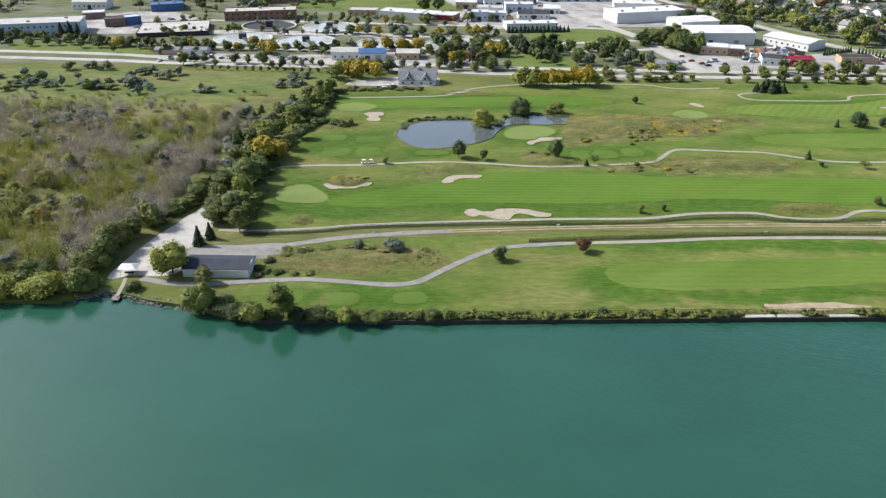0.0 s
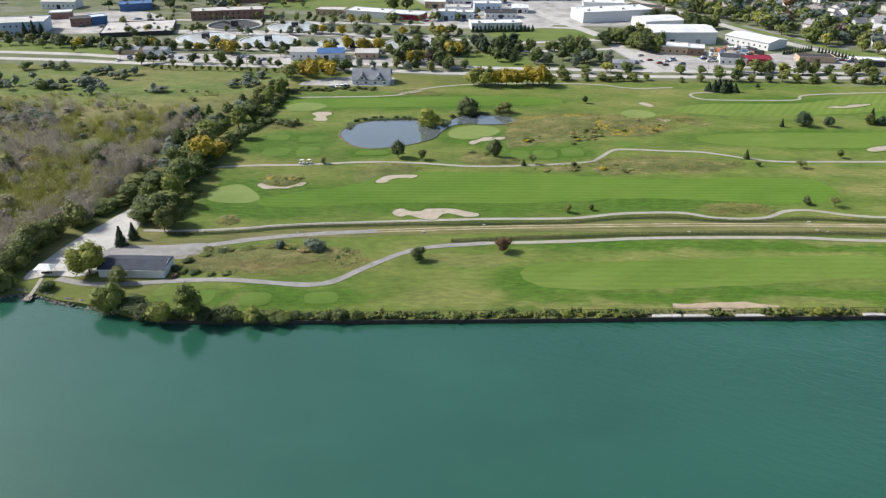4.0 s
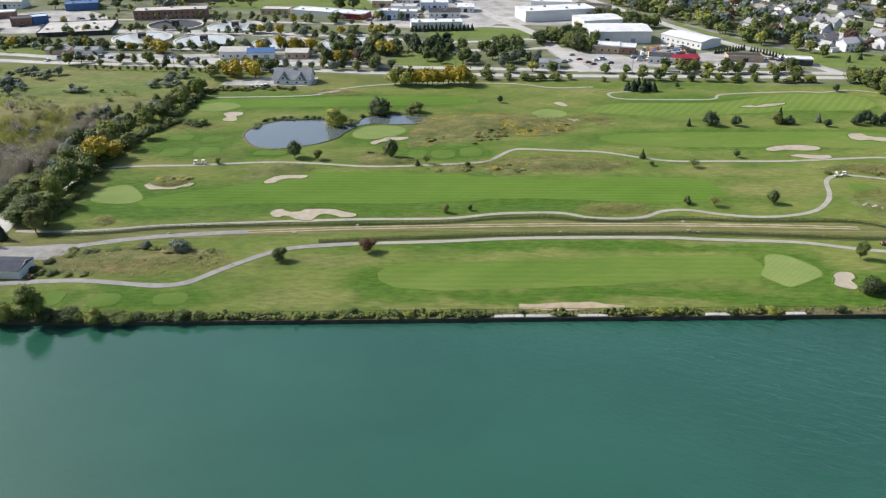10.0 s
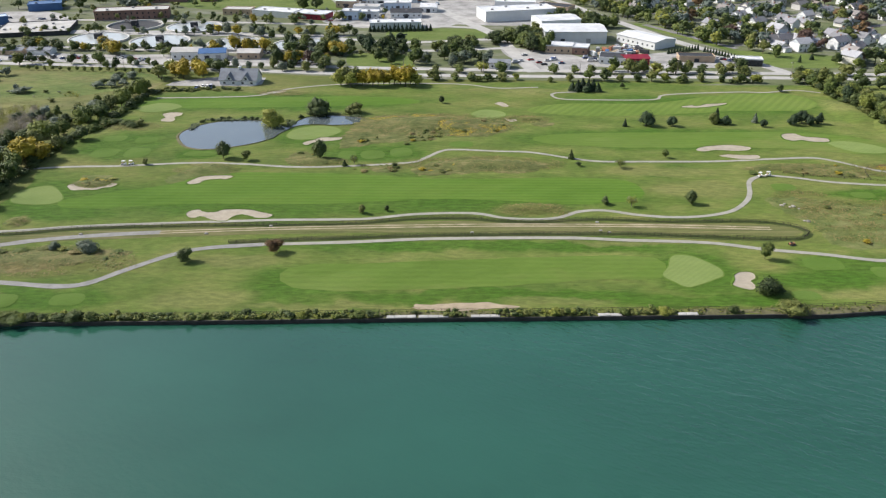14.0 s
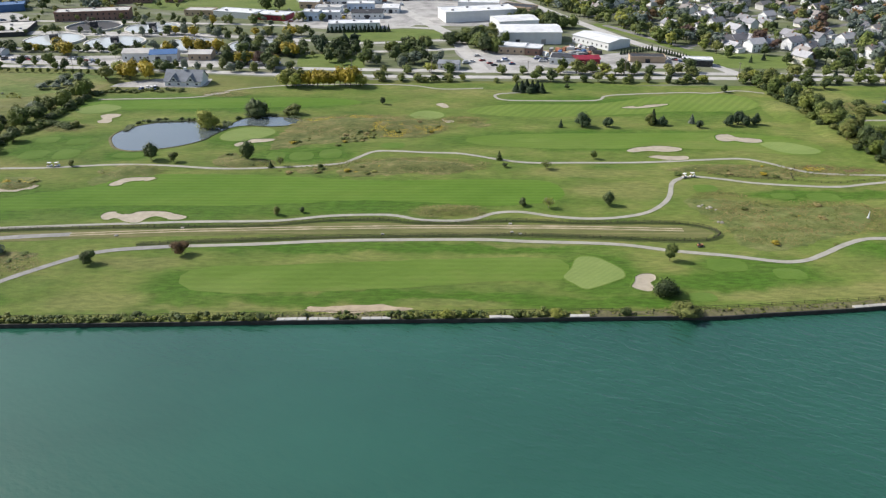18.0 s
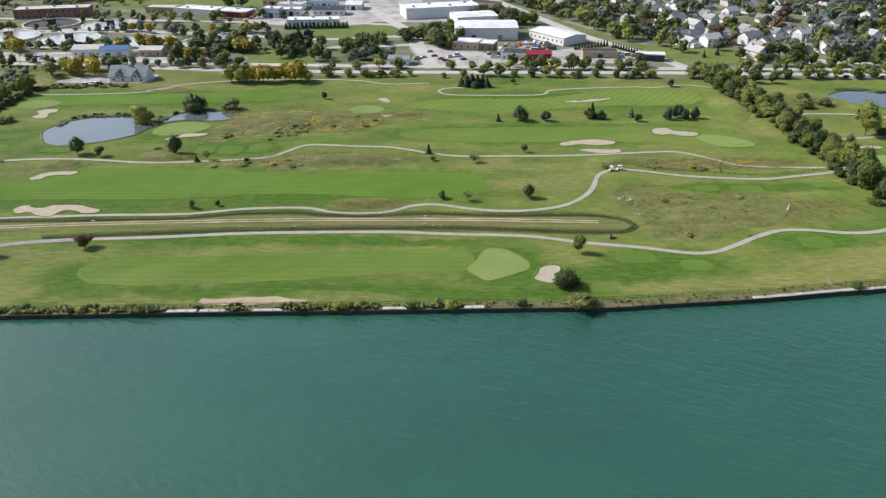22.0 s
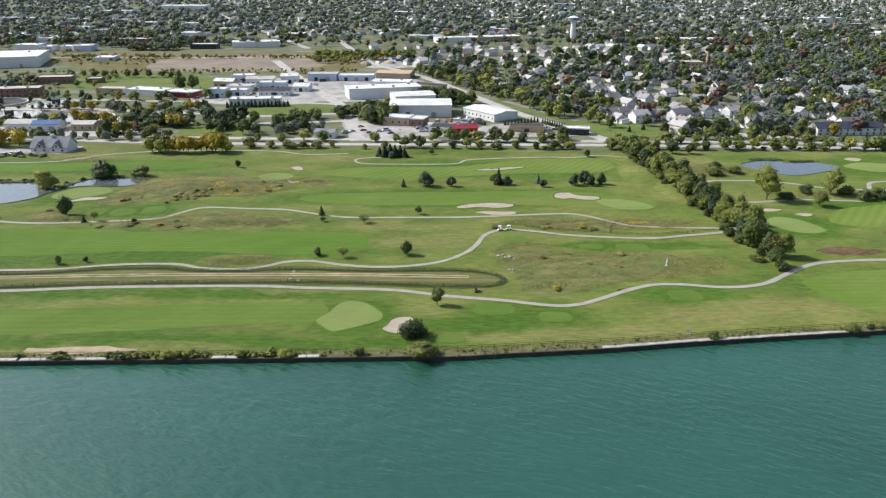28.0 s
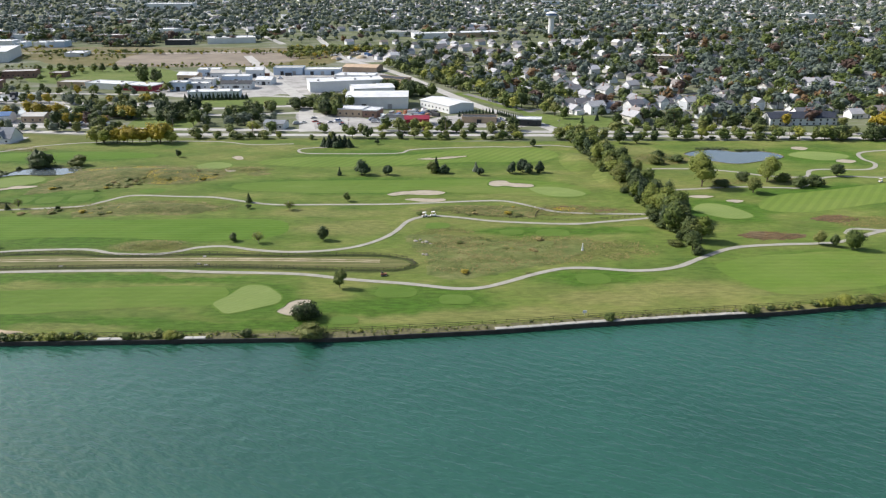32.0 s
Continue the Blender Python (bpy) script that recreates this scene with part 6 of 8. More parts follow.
# water tower
tw = tagged(new("water_tower"), "tall white water tower with a wide head", "water tower")
tw.matrix_basis = Matrix.Translation((410, 1189, 0)) @ Matrix.Diagonal((1, 1, 0.94, 1))
part("shaft", tube(tube(bmesh.new(), (0, 0, 0), (0, 0, 29), 4.6, 3.8, 20), (0, 0, 0), (0, 0, 4), 5.6, 4.7, 20), M["white"], tw)
part("head", tube(tube(tube(bmesh.new(), (0, 0, 29), (0, 0, 32), 3.9, 8.2, 24), (0, 0, 32), (0, 0, 36), 8.2, 8.2, 24), (0, 0, 36), (0, 0, 38.5), 8.2, 2.0, 24), M["white"], tw)
part("blue_band", tube(bmesh.new(), (0, 0, 32.6), (0, 0, 35), 8.3, 8.3, 24), M["blue"], tw)
ch = tagged(new("school_chimney"), "tall brick chimney of the school", "chimney")
part("flue", tube(bmesh.new(), (505, 862, 0), (505, 862, 17), 1.6, 1.1, 10), M["tan"], ch)
part("cap", tube(bmesh.new(), (505, 862, 17), (505, 862, 17.8), 1.35, 1.35, 10), M["brick"], ch)


# houses
def house_proto(k):
    rng = random.Random(100 + k)
    w, d, h, rg = rng.uniform(8.5, 12), rng.uniform(8, 10), rng.choice([3.2, 5.2, 5.6]), rng.uniform(2.2, 3.4)
    ob = building((0, 0), (w, 0), d, h, "siding", "shingle", "house", "house", "gable", 0, 0, name="house", ridge=rg)
    for rr in range(2 if h > 4 else 1):
        for i in range(3):
            x = (i + 0.5) * w / 3
            if rr == 0 and i == 1:
                part("door", box(x - 0.5, -0.05, 0, x + 0.5, 0.04, 2.1), M["dark"], ob)
                continue
            part("window", box(x - 0.55, -0.05, 0.9 + rr * 2.6, x + 0.55, 0.04, 2.2 + rr * 2.6), M["glass"], ob)
    part("chimney", box(w * 0.7, d * 0.55, h + 0.5, w * 0.7 + 0.8, d * 0.55 + 0.8, h + rg + 0.9), M["brick"], ob)
    if k % 2:
        part("porch", box(w * 0.2, -2.0, 0, w * 0.8, -0.02, 2.6, 0.1), M["siding"], ob)
        part("porch_roof", box(w * 0.2 - 0.3, -2.3, 2.62, w * 0.8 + 0.3, -0.02, 2.9), M["shingle"], ob)
    else:
        part("garage", box(w + 0.02, 1.0, 0, w + 4.0, d - 1, 2.8), M["siding"], ob)
        part("garage_roof", box(w + 0.02, 0.7, 2.82, w + 4.3, d - 0.7, 3.1), M["shingle"], ob)
    return ob


HP = [house_proto(k) for k in range(6)]
used = set()
PROTO_LABELS = ("pale two-storey house with a gable roof", "small town house with a front porch", "town house with a gable roof and garage", "grey-roofed house among trees", "white town house with a chimney", "town house in a tree-lined street")


def put_house(x, y, turn, k):
    m = pose(x, y, 0, 0, 0, turn)
    if k not in used:
        used.add(k)
        ob = HP[k]
        ob.matrix_basis = m
    else:
        ob = copy_thing(HP[k], m)
    return tagged(ob, PROTO_LABELS[k], "house", "town houses")


TURN = 28.0
def grid_place(u, v):
    """Street grid of the residential quarter, turned against the river."""
    c, s = math.cos(radians(TURN)), math.sin(radians(TURN))
    return 330 + u * c - v * s, 520 + u * s + v * c


def in_town(x, y):
    """East of the straight street, inland of the parkway."""
    side = 318 - (y - 493) * 0.44 if y < 700 else 227 - (y - 700) * 0.34
    return x > side + 12 and y > 505 and not (440 < x < 545 and 828 < y < 880)


# streets of the residential quarter
def street(points):
    run = []
    for q in points + [None]:
        if q and in_town(*q) and q[1] < 1000 and -100 < q[0] < 900 and not (305 < q[0] < 378 and q[1] < 548):
            run.append(q)
        else:
            if len(run) > 3:
                strip("street", run, 6.0, 0.088, M["asphalt"], "worn pale asphalt street between the houses", "road", 12)
            run = []


for iv in range(-15, 17, 2):
    street([grid_place(u, iv * 31 + 13) for u in range(-500, 760, 14)])
for iu in (-22, -11, 0, 11, 22, 33):
    street([grid_place(iu * 19, v) for v in range(-300, 520, 14)])

farh = []
r2 = random.Random(31)
for iv in range(-30, 100):
    for iu in range(-40, 110):
        u, v = iu * 19.0 + r2.uniform(-1.5, 1.5), iv * 31 + (iv % 2) * -5 + r2.uniform(-2, 2)
        if iu % 11 == 0:
            continue
        x, y = grid_place(u, v)
        if y > 2800 or abs(x - 250) > 260 + 0.62 * y:
            continue
        if not in_town(x, y) and y < 1080:
            continue
        if y > 1080 and (1000 < y < 1090 or (x < 420 and y < 1270 and x > -200)):
            continue
        if 305 < x < 378 and y < 548 or 385 < x < 560 and y < 528:
            continue
        if x < 345 - (y - 520) * 0.42 and y < 800:
            continue
        if r2.random() < (0.9 if y < 760 else 0.7 if y < 1300 else 0.3):
            farh.append((x, y, TURN + r2.choice([0, 90, 180, -90]) + r2.uniform(-3, 3), r2.uniform(0.8, 1.15)))
farh.sort(key=lambda p: p[1] + 0.3 * abs(p[0] - 350))
for x, y, t, s in farh[:112]:
    put_house(x, y, t, r2.randrange(6))
farh = farh[112:]
for x, y, t, k in ((352, 541, 20, 4), (334, 551, 25, 1), (374, 512, 8, 0), (386, 517, 100, 4), (366, 553, 20, 2), (345, 556, 15, 3), (416, 522, 100, 5), (428, 528, 15, 1), (442, 525, 95, 2), (410, 568, 20, 0), (398, 562, 110, 4), (425, 560, 15, 1), (472, 516, 5, 2), (484, 513, 5, 4), (526, 524, 8, 0), (540, 522, 8, 3)):
    put_house(x, y, t, k)


def far_houses(name, places, label):
    """Roofs and walls of the distant town, joined."""
    V, T, I, o = [], [], [], 0
    base = np.array([(-5, -4.5, 0), (5, -4.5, 0), (5, 4.5, 0), (-5, 4.5, 0), (-5, -4.5, 4.2), (5, -4.5, 4.2), (5, 4.5, 4.2), (-5, 4.5, 4.2)], float)
    wt = np.array([(0, 1, 5), (0, 5, 4), (1, 2, 6), (1, 6, 5), (2, 3, 7), (2, 7, 6), (3, 0, 4), (3, 4, 7)])
    roof = np.array([(-5.4, -4.9, 4.1), (5.4, -4.9, 4.1), (5.4, 4.9, 4.1), (-5.4, 4.9, 4.1), (-5.4, 0, 7), (5.4, 0, 7)], float)
    rt = np.array([(0, 1, 5), (0, 5, 4), (2, 3, 4), (2, 4, 5), (1, 2, 5), (3, 0, 4)])
    for x, y, t, s in places:
        a = radians(t)
        R = np.array([[math.cos(a), -math.sin(a), 0], [math.sin(a), math.cos(a), 0], [0, 0, 1]])
        for k, (v, f) in enumerate(((base, wt), (roof, rt))):
            I.append(np.full(len(f), k))
            V.append((v * s) @ R.T + np.array([x, y, 0]))
            T.append(f + o)
            o += len(v)
    return tagged(new(name, mesh_tris(name, np.concatenate(V), np.concatenate(T), [M["far_wall"], M["far_house"]], np.concatenate(I))), label, "houses", "", "stuff")


far_houses("distant_houses", [p for p in farh if p[1] < 1500], "distant town houses with pale and dark roofs")
far_houses("horizon_houses", [p for p in farh if p[1] >= 1500], "pale roofs of the town near the horizon")

# town trees: single ones near the parkway, joined woods further off
C0 = {c: unit_crowns(i + 1, 7, 110, 0.075) for i, c in enumerate(("green", "dark", "olive"))}
C1 = {c: unit_crowns(i + 11, 5, 40, 0.10) for i, c in enumerate(("green", "dark", "olive", "rust", "gold", "maroon"))}
C2 = {c: unit_crowns(i + 31, 2, 6, 0.18, 3) for i, c in enumerate(("green", "dark", "olive", "rust"))}
r3 = random.Random(41)
# the haze-tinted town leaf leads both mixes; silvery leaves cool them further
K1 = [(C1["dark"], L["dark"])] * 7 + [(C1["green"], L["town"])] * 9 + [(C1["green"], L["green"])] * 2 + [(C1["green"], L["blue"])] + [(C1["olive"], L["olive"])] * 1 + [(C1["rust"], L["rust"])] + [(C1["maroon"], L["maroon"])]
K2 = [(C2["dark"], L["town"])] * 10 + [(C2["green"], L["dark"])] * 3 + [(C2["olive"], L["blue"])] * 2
mid, far = [], []
for i in range(10500):
    y = 505 + 2300 * r3.random() ** 1.7
    x = 250 + r3.uniform(-1, 1) * (320 + 0.60 * y)
    if not in_town(x, y) and y < 1080:
        continue
    if 1000 < y < 1085 and x < 500 or (x < 420 and y < 1270 and x > -200 and r3.random() < 0.75):
        continue
    if 305 < x < 378 and y < 548 or 455 < x < 560 and y < 540 and r3.random() < 0.8:
        continue
    h = r3.uniform(9.0, 17) if y > 700 else r3.uniform(8.0, 14)
    if y < 700 and r3.random() < 0.45:
        continue
    (mid if y < 1300 else far).append((x, y, h, h * r3.uniform(0.85, 1.3)))
for i in range(560):
    y = 508 + 420 * r3.random() ** 1.2
    x = r3.uniform(150, 820)
    if in_town(x, y) and not (305 < x < 378 and y < 548) and not (370 < x < 560 and y < 560 and r3.random() < 0.75):
        h = r3.uniform(8.0, 14.0)
        mid.append((x, y, h, h * r3.uniform(0.85, 1.2)))
near_trees = [p for p in mid if p[1] < 640]
for x, y, h, w in near_trees[::9]:
    tree(r3.choice(["round", "tall"]), r3.choice(["green", "dark", "olive", "green", "dark", "rust", "maroon"]), x, y, h, w, "between the town houses", "town trees")
rest = [p for k, p in enumerate(near_trees) if k % 9] + [p for p in mid if p[1] >= 640]
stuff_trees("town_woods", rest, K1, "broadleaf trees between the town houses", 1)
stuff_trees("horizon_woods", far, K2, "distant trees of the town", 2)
# trees among the industry, beside the parkway
for x, y, h, w, n, c in ((158, 584, 11, 12, 9, "green"), (206, 640, 12, 12, 7, "dark"), (110, 545, 9, 11, 8, "dark"), (70, 520, 9, 10, 7, "dark"), (60, 545, 8, 9, 6, "dark"), (20, 535, 8, 8, 6, "blue"), (128, 560, 8, 9, 5, "dark")):
    for q in range(n):
        tree(r3.choice(["round", "tall"]), r3.choice([c, c, "green", "olive"]), x + r3.gauss(0, 7), y + r3.gauss(0, 9), h * r3.uniform(0.6, 1.0), w * r3.uniform(0.6, 0.95), "among the yards behind the parkway", "yard trees")
for x0, x1, y, gap in ((-170, 30, 500, 8), (-180, 20, 548, 11), (-60, 40, 596, 13), (-330, -150, 556, 9), (-120, 0, 640, 14)):
    x = x0
    while x < x1:
        c = r3.choice(["dark", "green", "olive", "gold", "dark", "blue"])
        h = r3.uniform(4.5, 9)
        tree(r3.choice(["small", "round"]), c, x, y + (x0 - x) * 0.06 + r3.uniform(-6, 6), h, h * r3.uniform(0.85, 1.2), "among the works and car parks", "works trees")
        x += gap * r3.uniform(0.6, 1.4)
# tree belt between the straight street and the houses
belt = []
for i in range(170):
    y = r3.uniform(560, 830)
    h = r3.uniform(6, 12.5)
    belt.append((318 - (y - 493) * 0.44 + 13 + r3.uniform(0, 1) ** 1.5 * 70, y, h, h * r3.uniform(0.75, 1.1)))
stuff_trees("street_woods", belt, [(C0["dark"], L["dark"])] * 3 + [(C0["green"], L["green"])] * 3 + [(C0["olive"], L["olive"])] * 2 + [(C0["olive"], L["willow"])], "tree belt beside the straight street", 15)
# small trees standing between the basins and works
works = []
ROUND = ((-141, 626), (-92, 620), (-150, 576), (-102, 568), (-44, 560), (4, 557))
for i in range(270):
    x, y = r3.uniform(-230, 60), r3.choice([r3.gauss(597, 5), r3.gauss(535, 7), r3.gauss(652, 6), r3.uniform(520, 690), r3.gauss(600, 4)])
    if min((x - a) ** 2 + (y - b) ** 2 for a, b in ROUND) < 25 ** 2 or noise.noise((x * 0.03, y * 0.03, 2)) < -0.15:
        continue
    h = r3.uniform(3.5, 8)
    works.append((x, y, h, h * r3.uniform(0.7, 1.15)))
stuff_trees("works_trees", works, [(C0["dark"], L["dark"])] * 3 + [(C0["green"], L["green"])] * 2 + [(C0["olive"], L["olive"])] * 3 + [(C0["olive"], L["gold"])] + [(C0["green"], L["blue"])], "small mixed trees between the works and basins", 16)
# rows of street trees
for y0, gap, s in ((464, 10, 1), (482, 12, 2)):
    x = 100
    while x < 560:
        if not (150 < x < 170 or 300 < x < 318):
            h = r3.uniform(5.0, 8.2)
            tree("small" if r3.random() < 0.6 else "round", r3.choice(["green", "olive", "green", "dark", "olive", "willow"]), x, y0 - (x - 140) * 0.022 + r3.uniform(-1.2, 1.2), h, h * r3.uniform(1.05, 1.5), "in the row along the parkway", "street trees")
        x += gap * r3.uniform(0.75, 1.3)
for i in range(22):
    x = -158 + i * 5.2
    tree("small", "olive" if i % 3 else "green", x, 486 - (x + 158) * 0.085, 3.6, 3.2, "in a row of young street trees", "young street trees")
# works evergreens and hedges
for i in range(16):
    tree("conifer", "conifer", 48 + i * 3.1, 606 + i * 0.4 + r3.uniform(-1, 1), r3.uniform(4.5, 6.5), 3.4, "in a row along the long building", "evergreen row")

# wasteland, railway margin and the far town
KW = [(C1["olive"], L["olive"])] * 3 + [(C1["gold"], L["gold"])] + [(C1["green"], L["green"])] * 2 + [(CW, L["willow"]) for CW in (C1["olive"],)] * 3
waste = []
for x0, x1, y0, y1, n, h0, h1 in ((60, 180, 966, 992, 90, 5, 9), (-300, -110, 880, 990, 120, 2, 5), (-110, 130, 818, 842, 50, 2, 4), (60, 140, 900, 1000, 70, 4, 8), (-260, -100, 690, 830, 40, 4, 7), (-40, 120, 940, 990, 40, 1.5, 3), (-230, 100, 946, 968, 120, 3, 6), (-200, 120, 800, 830, 60, 2, 4), (-420, -250, 900, 1030, 90, 3, 6)):
    for i in range(n):
        h = r3.uniform(h0, h1)
        waste.append((r3.uniform(x0, x1), r3.uniform(y0, y1), h, h * r3.uniform(0.9, 1.5)))
stuff_trees("wasteland_brush", waste, KW, "yellow-green brush of the railway wasteland", 11)
wood = []
for x0, x1, y0, y1, n in ((-200, -135, 1044, 1066, 60), (-260, -80, 1085, 1150, 110), (-560, -380, 640, 780, 120), (-900, -350, 1060, 1250, 260), (-700, -420, 560, 620, 40), (380, 900, 1080, 1300, 200), (-60, 420, 1085, 1240, 110), (-300, -160, 690, 760, 24)):
    for i in range(n):
        h = r3.uniform(6, 12)
        wood.append((r3.uniform(x0, x1), r3.uniform(y0, y1), h, h * r3.uniform(0.9, 1.3)))
stuff_trees("far_woodland", wood, K1, "dark woodland beyond the railway", 12)
for i in range(46):
    x, y = r3.uniform(-1100, 1100), r3.uniform(1100, 2300)
    if i < 16:
        x, y = r3.uniform(-800, -150), r3.uniform(1100, 1700)
    w, d = r3.uniform(25, 80), r3.uniform(18, 40)
    building((x, y), (x + w, y + r3.uniform(-4, 4)), d, r3.uniform(5, 9), r3.choice(["white", "tan", "brick", "pale_blue"]), r3.choice(["white_roof", "flat_roof", "white_roof"]), "far flat-roofed commercial building in the town", vents=2)

# tree row before the factory and the derelict hall
for x, y in along([(-330, 578), (-300, 572), (-262, 563), (-217, 553), (-170, 556)], 5.6, 2.4, 33):
    h = r3.uniform(5.5, 8.5)
    tree(r3.choice(["round", "small", "round"]), r3.choice(["dark", "green", "dark", "olive", "olive"]), x, y, h, h * r3.uniform(0.9, 1.25), "in the row before the old works", "works tree row")
for x, y, h in ((-287, 583, 11), (-281, 584, 12), (-276, 586, 10)):
    tree("conifer", "conifer", x, y, h, h * 0.6, "beside the pale blue factory", "factory evergreens")
for x, y, h, w, c in ((-118, 526, 10, 11, "gold"), (-126, 534, 9, 11, "gold"), (-136, 550, 8, 10, "gold"), (-30, 535, 10, 10, "gold"), (-19, 540, 9, 12, "gold"), (31, 530, 10, 11, "gold"), (36, 526, 9, 9, "gold"), (238, 480, 6, 6, "rust"), (23, 594, 8, 9, "gold"), (-20, 704, 14, 15, "green"), (-8, 702, 13, 13, "dark")):
    tree("round", c, x, y, h, w, "among the works behind the parkway", "works trees")
for x, y in along([(-152, 540), (-85, 540)], 7.5, 1.5, 35):
    tree("round", r3.choice(["dark", "dark", "green"]), x, y, r3.uniform(5, 6.5), r3.uniform(5.5, 7.5), "in a row before the basins", "basin tree row")
# large wood beside the warehouses
for i in range(15):
    h = r3.uniform(10.5, 14.5)
    tree(r3.choice(["round", "tall"]), r3.choice(["green", "dark", "green", "olive"]), r3.uniform(152, 182), r3.uniform(538, 576), h, h * r3.uniform(0.8, 1.05), "in the wood beside the warehouses", "warehouse wood")
for i in range(9):
    h = r3.uniform(9, 13)
    tree("round", r3.choice(["dark", "green", "dark"]), r3.uniform(217, 240), r3.uniform(612, 634), h, h * r3.uniform(0.85, 1.1), "behind the long white shed", "warehouse wood")
for i in range(16):
    h = r3.uniform(7.5, 12)
    tree("pine" if i % 2 else "tall", r3.choice(["conifer", "dark", "dark"]), r3.uniform(40, 78), r3.uniform(522, 552), h, h * r3.uniform(0.7, 0.95), "in the dark grove behind the lawn", "lawn grove")
# single trees of the wide town lawn and the parkway corner
for k, c, x, y, h, w in (("conifer", "conifer", 341, 512, 5, 3), ("conifer", "conifer", 352, 519, 5.5, 3.2), ("round", "green", 331, 528, 9, 9), ("round", "dark", 363, 507, 8, 8), ("round", "olive", 326, 538, 10, 10), ("round", "lime", 320, 548, 9, 9), ("round", "dark", 358, 534, 8, 8), ("round", "lime", 372, 498, 7, 7),
                         ("round", "olive", 318, 460, 8, 10), ("round", "dark", 326, 457, 8, 10), ("round", "olive", 334, 461, 7, 9), ("round", "dark", 340, 466, 6, 7), ("conifer", "conifer", 378, 470, 7, 4)):
    tree(k, c, x, y, h, w, "on the lawn beside the parkway", "lawn trees")
# clipped evergreens of the nursery yard
for a, b, n in (((260, 535), (284, 548), 11), ((287, 542), (302, 519), 12)):
    for i in range(n):
        f = i / (n - 1)
        tree("conifer", "conifer", a[0] + (b[0] - a[0]) * f, a[1] + (b[1] - a[1]) * f, 4.2, 2.2, "in a row of clipped yard evergreens", "yard evergreens")
# dark trees along the far side of the large lawn
for x, y in along([(-158, 792), (-100, 786), (-44, 782)], 11, 2.5, 37):
    tree("round", r3.choice(["dark", "green"]), x, y, r3.uniform(6, 9), r3.uniform(7, 10), "along the far edge of the lawn", "lawn trees")

# denser groups of trees between the parkway and the works
for x0, x1, y0, y1, n, cs in ((-8, 40, 520, 560, 26, ("dark", "dark", "green", "conifer", "olive")), (24, 40, 486, 502, 6, ("dark", "green", "olive", "dark")), (84, 140, 496, 520, 14, ("green", "dark", "blue")), (-10, 30, 498, 508, 9, ("dark", "maroon", "gold")),
                              (60, 128, 526, 548, 16, ("dark", "green")), (140, 170, 566, 604, 12, ("green", "dark")), (190, 232, 630, 668, 12, ("dark", "green")), (-60, -20, 530, 548, 7, ("gold", "dark", "blue")), (210, 300, 478, 488, 10, ("green", "olive", "dark")),
                              (370, 470, 486, 500, 14, ("green", "olive", "dark")), (470, 560, 486, 500, 10, ("olive", "gold", "dark")), (464, 540, 453, 460, 16, ("dark", "green", "dark"))):
    for i in range(n):
        c = r3.choice(cs)
        h = r3.uniform(5.5, 10.5)
        tree("pine" if c == "conifer" else r3.choice(["round", "tall", "round"]), c, r3.uniform(x0, x1), r3.uniform(y0, y1), h, h * r3.uniform(0.8, 1.15), "behind the parkway", "parkway trees")
# dark shrubs on the course side of the parkway
verge = []
for x0, x1, n in ((100, 150, 12), (168, 176, 3), (225, 300, 12), (318, 335, 8), (400, 500, 14), (500, 560, 12)):
    for i in range(n):
        x = r3.uniform(x0, x1)
        h = r3.uniform(2.2, 4.2) * (1.5 if x > 480 or x0 == 318 else 1)
        verge.append((x, 461.5 - (x - 140) * 0.02 + r3.uniform(-1.5, 1.5), h, h * r3.uniform(1.1, 1.7)))
stuff_trees("verge_shrubs", verge, [(UB, L[c]) for c in ("dark", "green", "dark", "olive")], "dark shrubs on the verge of the parkway", 24)

# ---- river bank ----
def wall_along(name, x0, x1, off, thick, z0, z1, material, label, category="wall"):
    """A low wall that follows the bank line, off metres inland."""
    line = [p for p in bank if x0 <= p.x <= x1]
    bm, prev = bmesh.new(), None
    for p in line:
        a = [bm.verts.new((p.x, p.y + off + d, z)) for d, z in ((0, z0), (0, z1), (thick, z1), (thick, z0))]
        if prev:
            for i in range(3):
                bm.faces.new((prev[i], a[i], a[i + 1], prev[i + 1]))
        prev = a
    bmesh.ops.recalc_face_normals(bm, faces=bm.faces)
    return tagged(part(name, bm, material), label, category, "", "structure")


wall_along("river_wall", -60, 800, -0.45, 0.4, -3.0, 0.12, M["steel_wall"], "dark rusty steel sheet piling along the river")


def slabs(x0, x1, length, off, label, group, material):
    r = random.Random(int(x0))
    x = x0
    while x < x1:
        w = length * r.uniform(0.7, 1.1)
        y, y2 = bank_y(x), bank_y(x + w)
        ob = tagged(new("concrete_slab"), label, "concrete slab", group)
        ob.matrix_basis = pose(x, y + off, 0.0, r.uniform(-2, 2), r.uniform(-1, 1), math.degrees(math.atan2(y2 - y, w)) + r.uniform(-1.5, 1.5))
        part("slab", box(0, -0.5, -0.1, w - 0.12, 0.9, 0.34, 0.06), material, ob)
        x += w


slabs(263, 336, 5.2, 0.2, "pale concrete capping block on the river wall", "wall caps", M["cap"])
for a, b in ((89, 96), (98.5, 105), (114, 121), (152, 158), (176, 181)):
    slabs(a, b, 3.4, 0.3, "tilted pale concrete slab on the bank", "bank slabs", M["concrete"])

# stones of the rocky shore
def boulder_mesh(seed):
    rng = np.random.default_rng(seed)
    v, f = ICO[1]
    v = v * (1 + rng.uniform(-0.22, 0.22, (len(v), 1))) * np.array([1.0, 0.8, 0.6])
    return mesh_tris("stone", v, f, [M["stone"]])


